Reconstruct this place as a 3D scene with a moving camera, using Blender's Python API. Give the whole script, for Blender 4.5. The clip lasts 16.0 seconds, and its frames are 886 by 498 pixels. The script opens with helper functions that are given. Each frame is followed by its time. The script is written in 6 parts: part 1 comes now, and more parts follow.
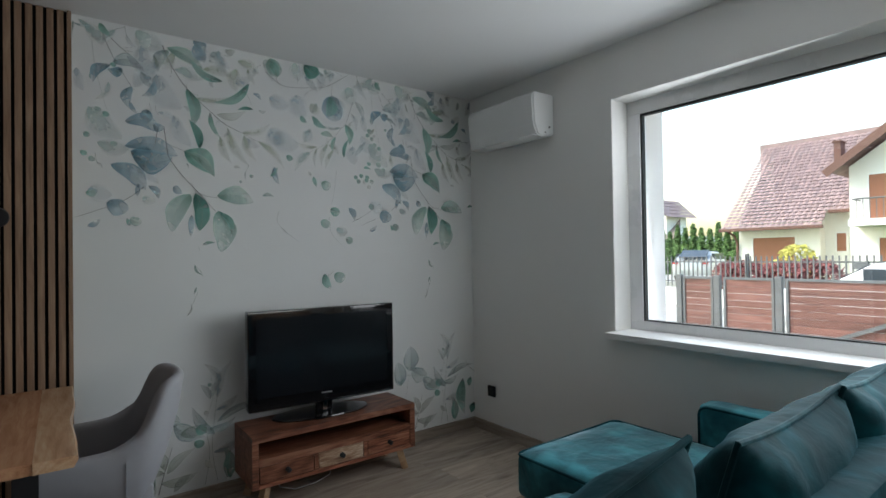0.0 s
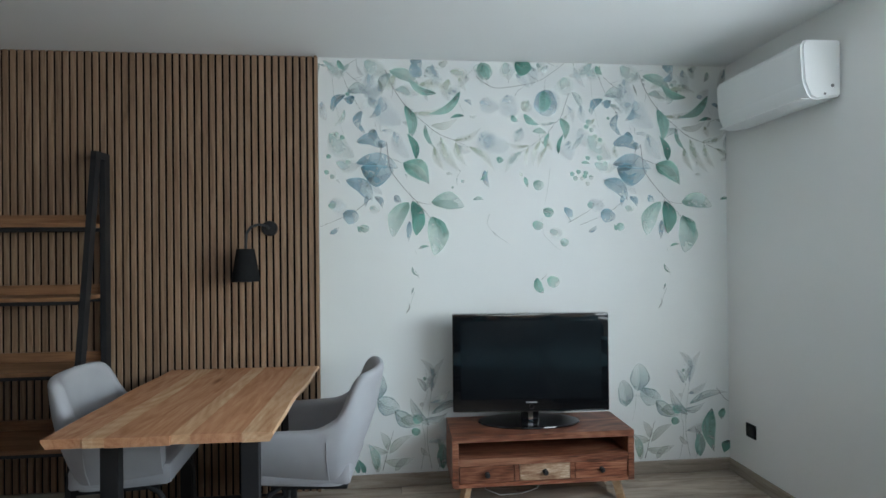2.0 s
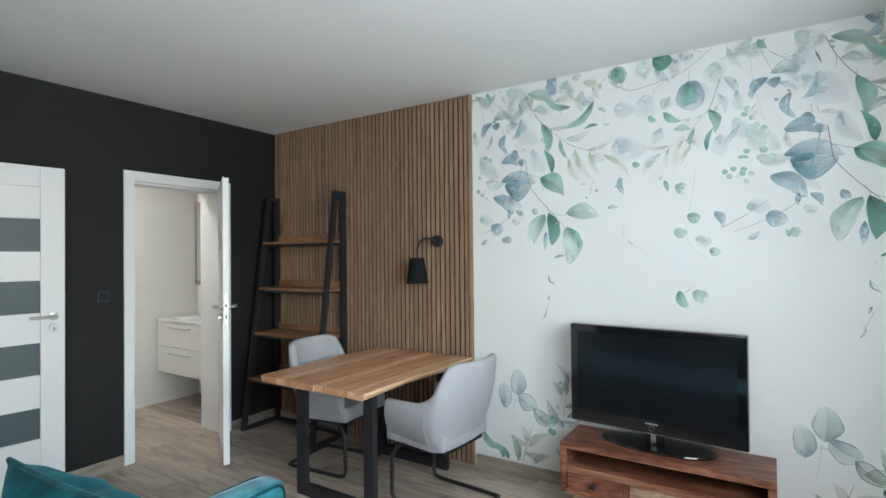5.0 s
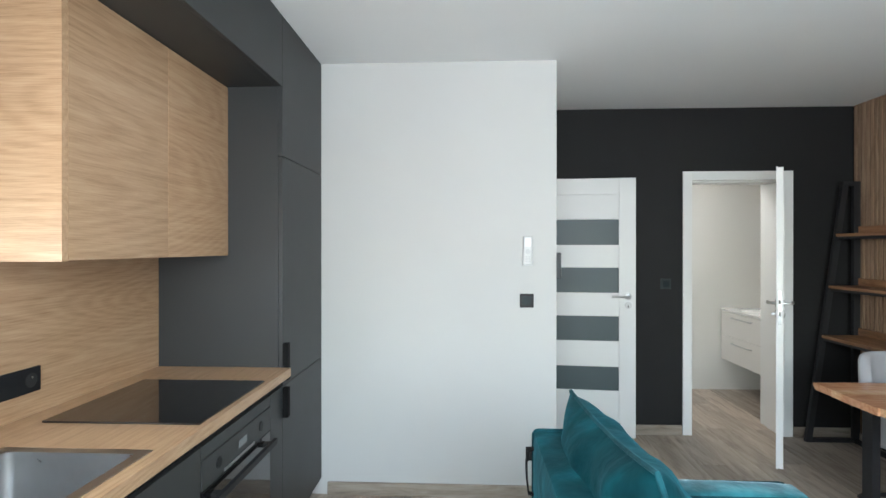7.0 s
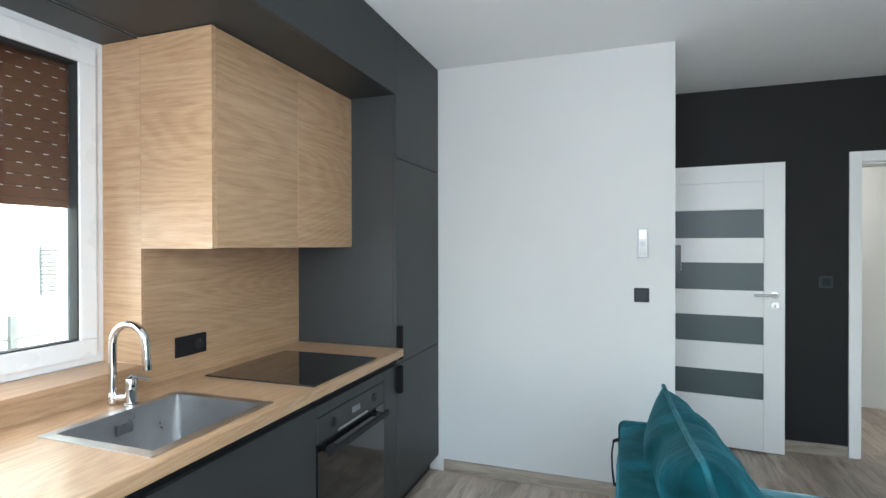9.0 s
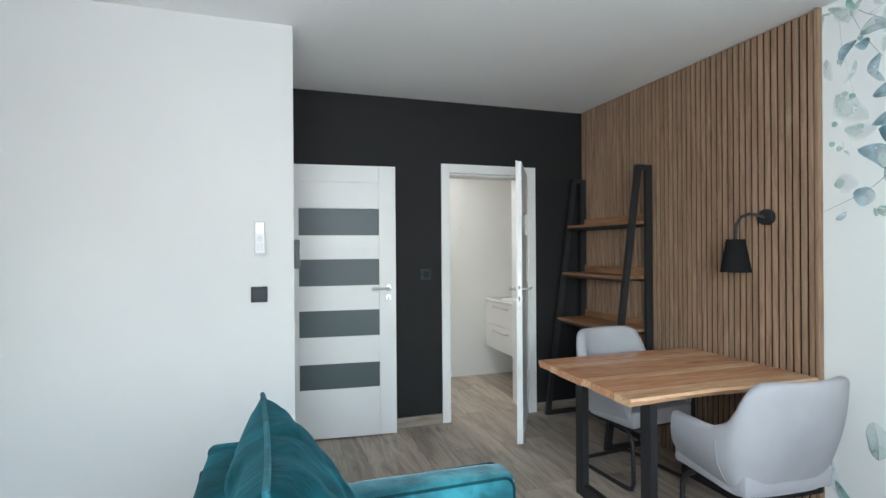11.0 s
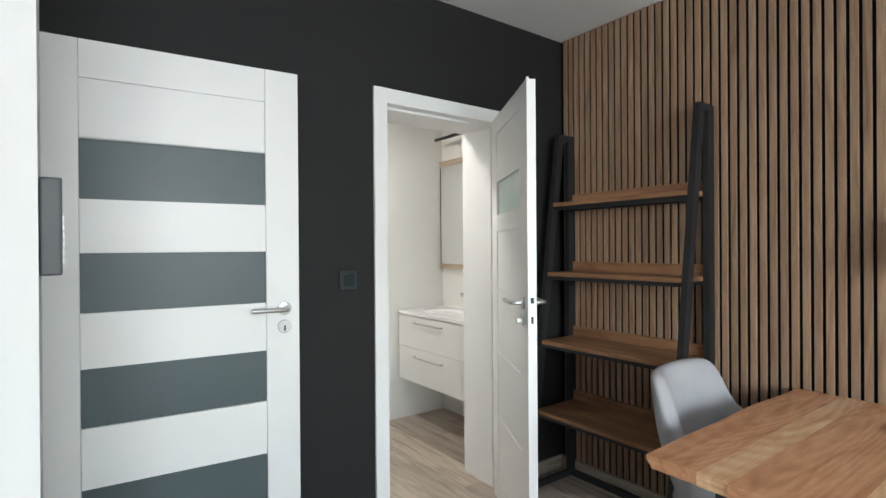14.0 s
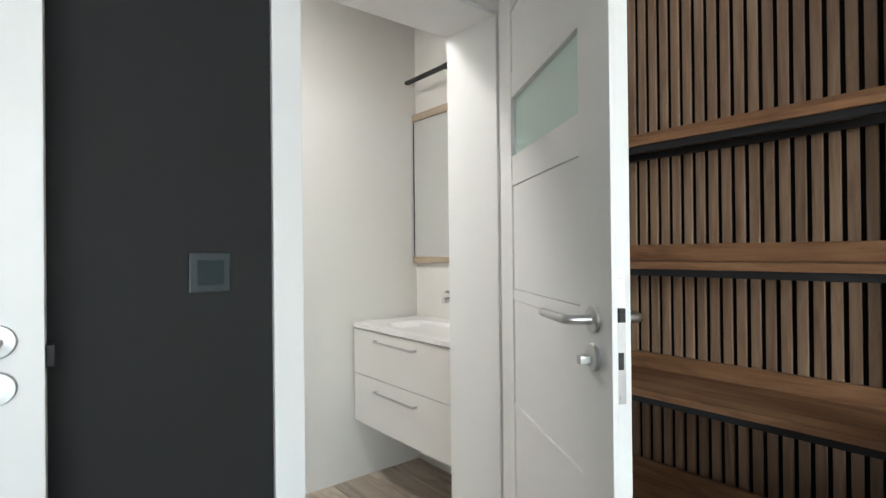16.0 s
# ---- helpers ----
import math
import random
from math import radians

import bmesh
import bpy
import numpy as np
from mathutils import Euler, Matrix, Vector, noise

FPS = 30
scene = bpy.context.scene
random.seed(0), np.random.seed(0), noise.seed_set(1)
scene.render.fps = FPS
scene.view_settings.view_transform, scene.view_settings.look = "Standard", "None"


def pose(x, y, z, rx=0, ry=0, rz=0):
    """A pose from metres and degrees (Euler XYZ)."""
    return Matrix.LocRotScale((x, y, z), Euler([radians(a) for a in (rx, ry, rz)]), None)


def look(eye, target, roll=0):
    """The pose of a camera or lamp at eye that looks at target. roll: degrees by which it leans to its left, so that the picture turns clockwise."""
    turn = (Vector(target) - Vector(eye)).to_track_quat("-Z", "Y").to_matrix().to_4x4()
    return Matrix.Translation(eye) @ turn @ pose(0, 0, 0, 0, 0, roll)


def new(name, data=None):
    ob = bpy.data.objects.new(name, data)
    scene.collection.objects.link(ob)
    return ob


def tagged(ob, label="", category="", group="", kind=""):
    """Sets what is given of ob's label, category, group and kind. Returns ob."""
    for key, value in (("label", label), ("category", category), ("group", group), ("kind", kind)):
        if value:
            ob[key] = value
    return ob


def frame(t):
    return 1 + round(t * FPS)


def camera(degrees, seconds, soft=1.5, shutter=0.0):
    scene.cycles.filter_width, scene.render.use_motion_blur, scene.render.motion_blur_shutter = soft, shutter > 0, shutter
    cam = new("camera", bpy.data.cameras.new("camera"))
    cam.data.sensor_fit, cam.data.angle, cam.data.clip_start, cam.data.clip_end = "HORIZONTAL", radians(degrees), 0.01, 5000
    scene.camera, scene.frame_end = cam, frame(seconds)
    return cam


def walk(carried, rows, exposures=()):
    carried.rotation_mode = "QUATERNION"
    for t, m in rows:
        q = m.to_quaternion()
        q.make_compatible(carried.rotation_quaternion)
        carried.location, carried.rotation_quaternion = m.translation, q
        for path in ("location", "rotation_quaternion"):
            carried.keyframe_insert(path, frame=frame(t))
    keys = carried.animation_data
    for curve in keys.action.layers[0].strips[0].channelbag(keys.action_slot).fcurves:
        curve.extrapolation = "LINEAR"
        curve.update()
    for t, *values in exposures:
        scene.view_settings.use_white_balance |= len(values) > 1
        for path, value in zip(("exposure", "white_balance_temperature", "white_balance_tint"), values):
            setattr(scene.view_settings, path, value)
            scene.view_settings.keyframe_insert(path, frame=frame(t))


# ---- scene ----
cam = camera(81.7, 16.0)
PATH = [
    (0, (0.621, 0.395, 1.365), (1.819, 1.997, 1.389), -0.9),
    (0.5, (0.724, 0.467, 1.365), (1.742, 2.188, 1.389), -0.9),
    (1, (0.82, 0.477, 1.37), (1.533, 2.346, 1.397), -0.7),
    (1.5, (0.961, 0.419, 1.4), (1.404, 2.369, 1.42), -0.7),
    (2, (1.137, 0.404, 1.428), (1.316, 2.395, 1.436), -0.6),
    (2.5, (1.345, 0.435, 1.427), (1.298, 2.435, 1.438), -0.7),
    (3, (1.536, 0.436, 1.437), (1.301, 2.422, 1.448), -0.6),
    (5.5, (2.571, 0.357, 1.474), (1.184, 1.798, 1.501), -0.3),
    (6, (2.615, 0.338, 1.479), (0.911, 1.385, 1.499), -0.1),
    (6.5, (2.674, 0.407, 1.466), (0.735, 0.895, 1.485), -0.2),
    (7, (2.734, 0.5, 1.491), (0.736, 0.408, 1.487), 0.0),
    (7.5, (2.759, 0.563, 1.48), (0.81, 0.115, 1.473), -0.0),
    (8, (2.78, 0.612, 1.466), (0.878, -0.006, 1.457), -0.1),
    (8.5, (2.796, 0.66, 1.455), (0.917, -0.025, 1.443), -0.1),
    (9, (2.806, 0.753, 1.461), (0.918, 0.092, 1.449), -0.1),
    (9.5, (2.817, 0.836, 1.472), (0.866, 0.4, 1.457), 0.0),
    (10, (2.797, 0.868, 1.456), (0.797, 0.87, 1.448), -0.1),
    (12.5, (1.646, 0.999, 1.375), (-0.095, 1.983, 1.372), -0.3),
    (13, (1.314, 0.979, 1.39), (-0.387, 2.031, 1.388), -0.2),
    (13.5, (0.989, 0.989, 1.365), (-0.666, 2.112, 1.363), -0.3),
    (14, (0.669, 1.066, 1.347), (-0.941, 2.254, 1.342), -0.4),
    (14.5, (0.389, 1.193, 1.326), (-1.185, 2.427, 1.323), -0.5),
    (15, (0.145, 1.372, 1.286), (-1.407, 2.633, 1.289), -0.7),
    (15.5, (-0.076, 1.605, 1.265), (-1.623, 2.873, 1.267), -0.8),
    (16, (-0.293, 1.792, 1.244), (-1.847, 3.052, 1.253), -0.6),
]
# seconds, stops, white balance (kelvin, tint)
walk(cam, [(t, look(eye, target, roll)) for t, eye, target, roll in PATH], [(0.0, 1.82, 6400, 10), (1.0, 2.25, 6250, 8), (2.0, 2.98, 6050, 5), (3.0, 3.36, 6000, 5), (5.5, 3.4, 6300, 7), (6.5, 3.46, 6300, 7), (7.5, 3.4, 6200, 7), (8.5, 3.24, 6050, 6), (9.5, 3.24, 6050, 6), (10.2, 3.36, 6050, 6), (12.5, 3.57, 6400, 9), (14.0, 3.75, 6400, 9), (15.0, 3.68, 6350, 9), (16.0, 3.72, 6300, 8)])

# ---- world, sun and exposure ----
world = bpy.data.worlds.new("sky")
scene.world = world
world.use_nodes = True
wn = world.node_tree.nodes
sky = wn.new("ShaderNodeTexSky")
sky.sky_type = "NISHITA"
sky.sun_disc = False
sky.sun_elevation, sky.sun_rotation = radians(48), radians(-35)
sky.air_density, sky.dust_density, sky.ozone_density = 1.6, 2.5, 0.5
world.node_tree.links.new(sky.outputs[0], wn["Background"].inputs[0])
wn["Background"].inputs[1].default_value = 0.15

sun_data = bpy.data.lights.new("sun", "SUN")
sun_data.energy, sun_data.angle, sun_data.color = 1.3, radians(10), (1.0, 0.96, 0.9)
sun = new("sun", sun_data)
sun.matrix_world = look((-6, 8, 11), (0, 0, 0))

# daylight of the two windows
def window_light(name, m, sx, sy, watts, color):
    d = bpy.data.lights.new(name, "AREA")
    d.shape, d.size, d.size_y, d.energy, d.color = "RECTANGLE", sx, sy, watts, color
    ob = new(name, d)
    ob.matrix_world = m
    return ob


window_light("window_light", look((3.40, 0.92, 1.6), (0.6, 1.25, 1.05)), 2.3, 1.25, 9.5, (0.93, 0.965, 1.0))
window_light("kitchen_window_light", look((2.2, -1.05, 1.33), (1.9, 0.5, 0.45)), 0.9, 0.5, 0.85, (0.95, 0.97, 1.0))

# ---- building helpers ----
CEIL = 2.605
XD, XW, XE = -1.437, -0.335, 3.268      # dark wall, white wall, window wall
YN, YK, YP = 3.545, -0.985, 1.033       # mural wall, splashback, end of the white wall


def box(bm, x0, x1, y0, y1, z0, z1, bevel=0.0, seg=2):
    vs = [bm.verts.new(p) for p in ((x0, y0, z0), (x1, y0, z0), (x1, y1, z0), (x0, y1, z0), (x0, y0, z1), (x1, y0, z1), (x1, y1, z1), (x0, y1, z1))]
    fs = [bm.faces.new([vs[i] for i in q]) for q in ((3, 2, 1, 0), (4, 5, 6, 7), (0, 1, 5, 4), (1, 2, 6, 5), (2, 3, 7, 6), (3, 0, 4, 7))]
    if bevel > 0:
        edges = {e for f in fs for e in f.edges}
        bmesh.ops.bevel(bm, geom=list(edges), offset=bevel, segments=seg, affect="EDGES", profile=0.7)
    return bm


def boxes(*items, bevel=0.0, seg=2):
    """One mesh of several boxes."""
    bm = bmesh.new()
    for it in items:
        b2 = box(bmesh.new(), *it, bevel=bevel, seg=seg)
        me = bpy.data.meshes.new("tmp")
        b2.to_mesh(me)
        b2.free()
        bm.from_mesh(me)
        bpy.data.meshes.remove(me)
    return bm


def tube(bm, pts, r, seg=10, closed=False, flat=None):
    """A tube along points; flat=(a, b) gives a rectangular bar of half sizes a, b."""
    pts = [Vector(p) for p in pts]
    n = len(pts)
    rings = []
    up = Vector((0, 0, 1))
    last = None
    for i, p in enumerate(pts):
        a = pts[(i - 1) % n] if (closed or i > 0) else p
        b = pts[(i + 1) % n] if (closed or i < n - 1) else p
        d = (b - a).normalized()
        side = d.cross(up) if last is None else last - d * last.dot(d)
        if side.length < 0.05:
            side = d.cross(Vector((0, 1, 0)))
        side.normalize()
        last = side
        top = side.cross(d).normalized()
        rr = r[i] if isinstance(r, (list, tuple)) else r
        if flat:
            ring = [bm.verts.new(p + side * x * flat[0] + top * y * flat[1]) for x, y in ((1, 1), (-1, 1), (-1, -1), (1, -1))]
        else:
            ring = [bm.verts.new(p + (side * math.cos(t) + top * math.sin(t)) * rr) for t in (2 * math.pi * k / seg for k in range(seg))]
        rings.append(ring)
    m = len(rings[0])
    for i in range(n if closed else n - 1):
        a, b = rings[i], rings[(i + 1) % n]
        for k in range(m):
            bm.faces.new((a[k], a[(k + 1) % m], b[(k + 1) % m], b[k]))
    if not closed:
        bm.faces.new(rings[0][::-1])
        bm.faces.new(rings[-1])
    return bm


def lathe(bm, profile, seg=24, at=(0, 0, 0), axis="z"):
    """A turned body from (radius, height) pairs."""
    rings = []
    for r, h in profile:
        ring = []
        for k in range(seg):
            t = 2 * math.pi * k / seg
            a, b = r * math.cos(t), r * math.sin(t)
            v = {"z": (a, b, h), "x": (h, a, b), "y": (a, h, b)}[axis]
            ring.append(bm.verts.new((v[0] + at[0], v[1] + at[1], v[2] + at[2])))
        rings.append(ring)
    for a, b in zip(rings, rings[1:]):
        for k in range(seg):
            bm.faces.new((a[k], a[(k + 1) % seg], b[(k + 1) % seg], b[k]))
    bm.faces.new(rings[0][::-1])
    bm.faces.new(rings[-1])
    return bm


def link(name, bm, material, smooth=False):
    bmesh.ops.recalc_face_normals(bm, faces=bm.faces[:])
    me = bpy.data.meshes.new(name)
    bm.to_mesh(me)
    bm.free()
    me.materials.append(material)
    if smooth:
        me.shade_smooth()
        me.set_sharp_from_angle(angle=radians(38))
    return new(name, me)


def part(name, bm, material, parent, label="", smooth=False):
    ob = link(name, bm, material, smooth)
    ob.parent = parent
    if label:
        ob["label"] = label
    return ob


def thing(name, label, category, m=None, group=""):
    ob = new(name)
    ob.empty_display_size = 0.1
    if m is not None:
        ob.matrix_world = m
    return tagged(ob, label, category, group)


def setting(name, bm, material, label, category="wall", smooth=False):
    return tagged(link(name, bm, material, smooth), label, category, kind="structure")


# ---- materials ----
def shader(name):
    m = bpy.data.materials.new(name)
    m.use_nodes = True
    nt = m.node_tree
    return m, nt, nt.nodes["Principled BSDF"]


def noise_node(nt, coord, scale, detail=4, rough=0.55, stretch=None, distortion=0.0):
    if stretch:
        mp = nt.nodes.new("ShaderNodeMapping")
        mp.inputs["Scale"].default_value = stretch
        nt.links.new(coord, mp.inputs[0])
        coord = mp.outputs[0]
    t = nt.nodes.new("ShaderNodeTexNoise")
    t.inputs["Scale"].default_value, t.inputs["Detail"].default_value = scale, detail
    t.inputs["Roughness"].default_value, t.inputs["Distortion"].default_value = rough, distortion
    nt.links.new(coord, t.inputs["Vector"])
    return t.outputs["Fac"]


def ramp_node(nt, fac, stops):
    r = nt.nodes.new("ShaderNodeValToRGB")
    el = r.color_ramp.elements
    while len(el) < len(stops):
        el.new(0.5)
    for e, (p, c) in zip(el, stops):
        e.position, e.color = p, (*c, 1)
    nt.links.new(fac, r.inputs[0])
    return r.outputs[0]


def bump_node(nt, bsdf, fac, strength, dist=0.002):
    b = nt.nodes.new("ShaderNodeBump")
    b.inputs["Strength"].default_value, b.inputs["Distance"].default_value = strength, dist
    nt.links.new(fac, b.inputs["Height"])
    nt.links.new(b.outputs[0], bsdf.inputs["Normal"])
    return b


def object_coord(nt):
    return nt.nodes.new("ShaderNodeTexCoord").outputs["Object"]


def plain(name, color, rough=0.5, metal=0.0, var=0.06, scale=3.0, bump=0.05, fine=120.0, spec=0.5, coat=0.0):
    """A surface with soft variation at two scales and fine relief."""
    m, nt, b = shader(name)
    co = object_coord(nt)
    big = noise_node(nt, co, scale, 3)
    tiny = noise_node(nt, co, fine, 2)
    lo = tuple(max(0, c * (1 - var)) for c in color)
    hi = tuple(min(1, c * (1 + var)) for c in color)
    nt.links.new(ramp_node(nt, big, [(0.3, lo), (0.7, hi)]), b.inputs["Base Color"])
    mr = nt.nodes.new("ShaderNodeMapRange")
    mr.inputs["To Min"].default_value, mr.inputs["To Max"].default_value = max(0, rough - 0.06), min(1, rough + 0.06)
    nt.links.new(big, mr.inputs[0])
    nt.links.new(mr.outputs[0], b.inputs["Roughness"])
    b.inputs["Metallic"].default_value = metal
    b.inputs["Specular IOR Level"].default_value = spec
    b.inputs["Coat Weight"].default_value = coat
    if bump:
        bump_node(nt, b, tiny, bump, 0.001)
    return m


def wood(name, dark, mid, light, along="x", grain=9.0, stretch=9.0, rough=0.5, per_object=0.25, knots=True, bump=0.15, twist=1.2, fleck=0.35, figure=0.0, calm=1.0):
    """Timber with long grain along one axis, flecks, and a tone that differs from piece to piece."""
    m, nt, b = shader(name)
    L, N = nt.links, nt.nodes
    tc, info = N.new("ShaderNodeTexCoord"), N.new("ShaderNodeObjectInfo")
    shift = N.new("ShaderNodeVectorMath")
    shift.operation = "MULTIPLY_ADD"
    L.new(info.outputs["Random"], shift.inputs[0])
    shift.inputs[1].default_value = (37.0, 23.0, 11.0)
    L.new(tc.outputs["Object"], shift.inputs[2])
    st = {"x": (1.0, stretch, stretch), "y": (stretch, 1.0, stretch), "z": (stretch, stretch, 1.0)}[along]
    co = shift.outputs[0]
    main = noise_node(nt, co, grain / stretch, 5, 0.6, st, twist)
    fine = noise_node(nt, co, grain * 5 / stretch, 3, 0.6, tuple(s * (1 if s == 1.0 else 2.2) for s in st), 0.2)
    broad = N.new("ShaderNodeMath")
    broad.operation = "MULTIPLY_ADD"
    L.new(main, broad.inputs[0])
    broad.inputs[1].default_value, broad.inputs[2].default_value = calm, 0.5 - calm / 2
    mix = N.new("ShaderNodeMath")
    mix.operation = "MULTIPLY_ADD"
    L.new(fine, mix.inputs[0])
    mix.inputs[1].default_value = fleck
    L.new(broad.outputs[0], mix.inputs[2])
    sub = N.new("ShaderNodeMath")
    sub.operation = "SUBTRACT"
    L.new(mix.outputs[0], sub.inputs[0])
    sub.inputs[1].default_value = fleck / 2
    tone = sub.outputs[0]
    if figure:
        fs = {"x": (0.16, 1.0, 1.0), "y": (1.0, 0.16, 1.0), "z": (1.0, 1.0, 0.16)}[along]
        swell = noise_node(nt, co, 3.2, 0, 0.3, fs, 0.0)
        rings = N.new("ShaderNodeMath")
        rings.operation = "MULTIPLY"
        L.new(swell, rings.inputs[0])
        rings.inputs[1].default_value = 210.0
        wv = N.new("ShaderNodeMath")
        wv.operation = "SINE"
        L.new(rings.outputs[0], wv.inputs[0])
        fa = N.new("ShaderNodeMath")
        fa.operation = "MULTIPLY_ADD"
        L.new(wv.outputs[0], fa.inputs[0])
        fa.inputs[1].default_value = figure
        L.new(tone, fa.inputs[2])
        tone = fa.outputs[0]
    col = ramp_node(nt, tone, [(0.28, dark), (0.5, mid), (0.72, light)])
    hs = N.new("ShaderNodeHueSaturation")
    mr = N.new("ShaderNodeMapRange")
    mr.inputs["To Min"].default_value, mr.inputs["To Max"].default_value = 1 - per_object, 1 + per_object
    L.new(info.outputs["Random"], mr.inputs[0])
    L.new(mr.outputs[0], hs.inputs["Value"])
    L.new(col, hs.inputs["Color"])
    out = hs.outputs[0]
    if knots:
        v = N.new("ShaderNodeTexVoronoi")
        mp = N.new("ShaderNodeMapping")
        mp.inputs["Scale"].default_value = {"x": (0.35, 1.3, 1.3), "y": (1.3, 0.35, 1.3), "z": (1.3, 1.3, 0.35)}[along]
        L.new(co, mp.inputs[0])
        L.new(mp.outputs[0], v.inputs["Vector"])
        v.inputs["Scale"].default_value = 4.0
        kn = ramp_node(nt, v.outputs["Distance"], [(0.03, (0.35, 0.3, 0.27)), (0.13, (1, 1, 1))])
        mx = N.new("ShaderNodeMix")
        mx.data_type, mx.blend_type = "RGBA", "MULTIPLY"
        mx.inputs["Factor"].default_value = 0.7
        L.new(out, mx.inputs["A"])
        L.new(kn, mx.inputs["B"])
        out = mx.outputs["Result"]
    L.new(out, b.inputs["Base Color"])
    b.inputs["Roughness"].default_value = rough
    bump_node(nt, b, fine, bump, 0.001)
    return m


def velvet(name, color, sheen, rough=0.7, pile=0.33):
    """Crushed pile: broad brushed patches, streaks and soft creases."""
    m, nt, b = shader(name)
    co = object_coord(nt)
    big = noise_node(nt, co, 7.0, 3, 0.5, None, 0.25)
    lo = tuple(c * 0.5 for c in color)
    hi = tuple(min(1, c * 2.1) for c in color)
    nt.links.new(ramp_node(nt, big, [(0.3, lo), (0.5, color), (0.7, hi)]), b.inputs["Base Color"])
    b.inputs["Roughness"].default_value = rough
    b.inputs["Specular IOR Level"].default_value = 0.08
    b.inputs["Sheen Weight"].default_value = pile
    b.inputs["Sheen Roughness"].default_value = 0.35
    b.inputs["Sheen Tint"].default_value = (*sheen, 1)
    wr = noise_node(nt, co, 8.0, 4, 0.5, None, 0.4)
    bump_node(nt, b, wr, 0.7, 0.014)
    return m


def glass(name, tint=(0.97, 1.0, 0.99), gloss=0.06):
    m, nt, b = shader(name)
    N, L = nt.nodes, nt.links
    tr, gl, mx, fr = N.new("ShaderNodeBsdfTransparent"), N.new("ShaderNodeBsdfGlossy"), N.new("ShaderNodeMixShader"), N.new("ShaderNodeFresnel")
    tr.inputs[0].default_value = (*tint, 1)
    gl.inputs["Roughness"].default_value = 0.02
    fr.inputs[0].default_value = 1.45
    L.new(fr.outputs[0], mx.inputs[0])
    L.new(tr.outputs[0], mx.inputs[1])
    L.new(gl.outputs[0], mx.inputs[2])
    L.new(mx.outputs[0], N["Material Output"].inputs[0])
    return m


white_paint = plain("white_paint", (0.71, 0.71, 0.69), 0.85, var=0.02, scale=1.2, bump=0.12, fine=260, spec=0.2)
# white paint darkened for the partition, where the window lamp falls too bright
partition_paint = plain("white_paint_dimmed", (0.575, 0.578, 0.568), 0.85, var=0.02, scale=1.2, bump=0.12, fine=260, spec=0.2)
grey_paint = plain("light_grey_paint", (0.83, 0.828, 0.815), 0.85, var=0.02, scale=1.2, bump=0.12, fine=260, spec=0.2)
ceiling_paint = plain("ceiling_paint", (0.84, 0.845, 0.845), 0.9, var=0.015, scale=0.8, bump=0.08, fine=200, spec=0.15)
dark_paint = plain("black_paint", (0.0165, 0.0165, 0.0168), 0.7, var=0.08, scale=1.5, bump=0.1, fine=260, spec=0.3)
wallpaper = plain("wallpaper_white", (0.745, 0.76, 0.755), 0.8, var=0.02, scale=1.5, bump=0.12, fine=500, spec=0.2)
white_lacquer = plain("white_lacquer", (0.8, 0.8, 0.79), 0.42, var=0.015, scale=2, bump=0.03, fine=300)
white_plastic = plain("white_plastic", (0.82, 0.83, 0.83), 0.3, var=0.01, scale=4, bump=0.0)
pvc = plain("white_pvc", (0.82, 0.83, 0.84), 0.28, var=0.01, scale=4, bump=0.0)
matt_black = plain("matt_black", (0.006, 0.0062, 0.0066), 0.75, var=0.1, spec=0.12)
rubber = plain("black_rubber", (0.015, 0.015, 0.016), 0.6, var=0.1)
frosted = plain("frosted_glass", (0.087, 0.113, 0.119), 0.42, var=0.03, scale=2, bump=0.02, fine=600, spec=0.35)
frosted_light = plain("frosted_light_glass", (0.5, 0.66, 0.61), 0.3, var=0.03, scale=2, bump=0.02, fine=600, spec=0.6)
steel = plain("brushed_steel", (0.56, 0.56, 0.555), 0.33, metal=1.0, var=0.06, scale=20, bump=0.05, fine=400)
sink_steel = plain("sink_steel", (0.54, 0.545, 0.55), 0.3, metal=1.0, var=0.06, scale=12, bump=0.0)
chrome = plain("chrome", (0.66, 0.67, 0.68), 0.08, metal=1.0, var=0.01, bump=0.0)
black_metal = plain("black_steel", (0.016, 0.016, 0.018), 0.48, var=0.15, scale=6, bump=0.06, fine=500)
black_plastic = plain("black_plastic", (0.012, 0.013, 0.0145), 0.5, var=0.08, scale=8, bump=0.03, fine=500, spec=0.25)
gloss_black = plain("gloss_black", (0.006, 0.006, 0.007), 0.06, var=0.05, bump=0.0, coat=0.5)
screen_black = plain("screen", (0.008, 0.009, 0.011), 0.16, var=0.03, bump=0.0)
anthracite = plain("anthracite_front", (0.034, 0.0365, 0.0372), 0.45, var=0.03, scale=2, bump=0.04, fine=500, spec=0.4)
grey_cloth = plain("grey_upholstery", (0.385, 0.38, 0.4), 0.95, var=0.06, scale=5, bump=0.4, fine=700, spec=0.1)
shade_cloth = plain("black_shade_cloth", (0.013, 0.013, 0.014), 0.9, var=0.15, scale=15, bump=0.3, fine=500, spec=0.1)
felt = plain("black_felt", (0.012, 0.012, 0.013), 1.0, var=0.2, scale=40, bump=0.5, fine=600, spec=0.1)
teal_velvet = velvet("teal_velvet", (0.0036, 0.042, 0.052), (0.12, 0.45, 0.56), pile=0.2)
# same velvet made paler: window light put into the colour and sheen
teal_lit = velvet("teal_velvet_lit", (0.03, 0.14, 0.165), (0.6, 0.82, 0.92), pile=1.0)
teal_piping = velvet("teal_piping", (0.008, 0.045, 0.055), (0.2, 0.5, 0.58))
window_glass = glass("window_glass")
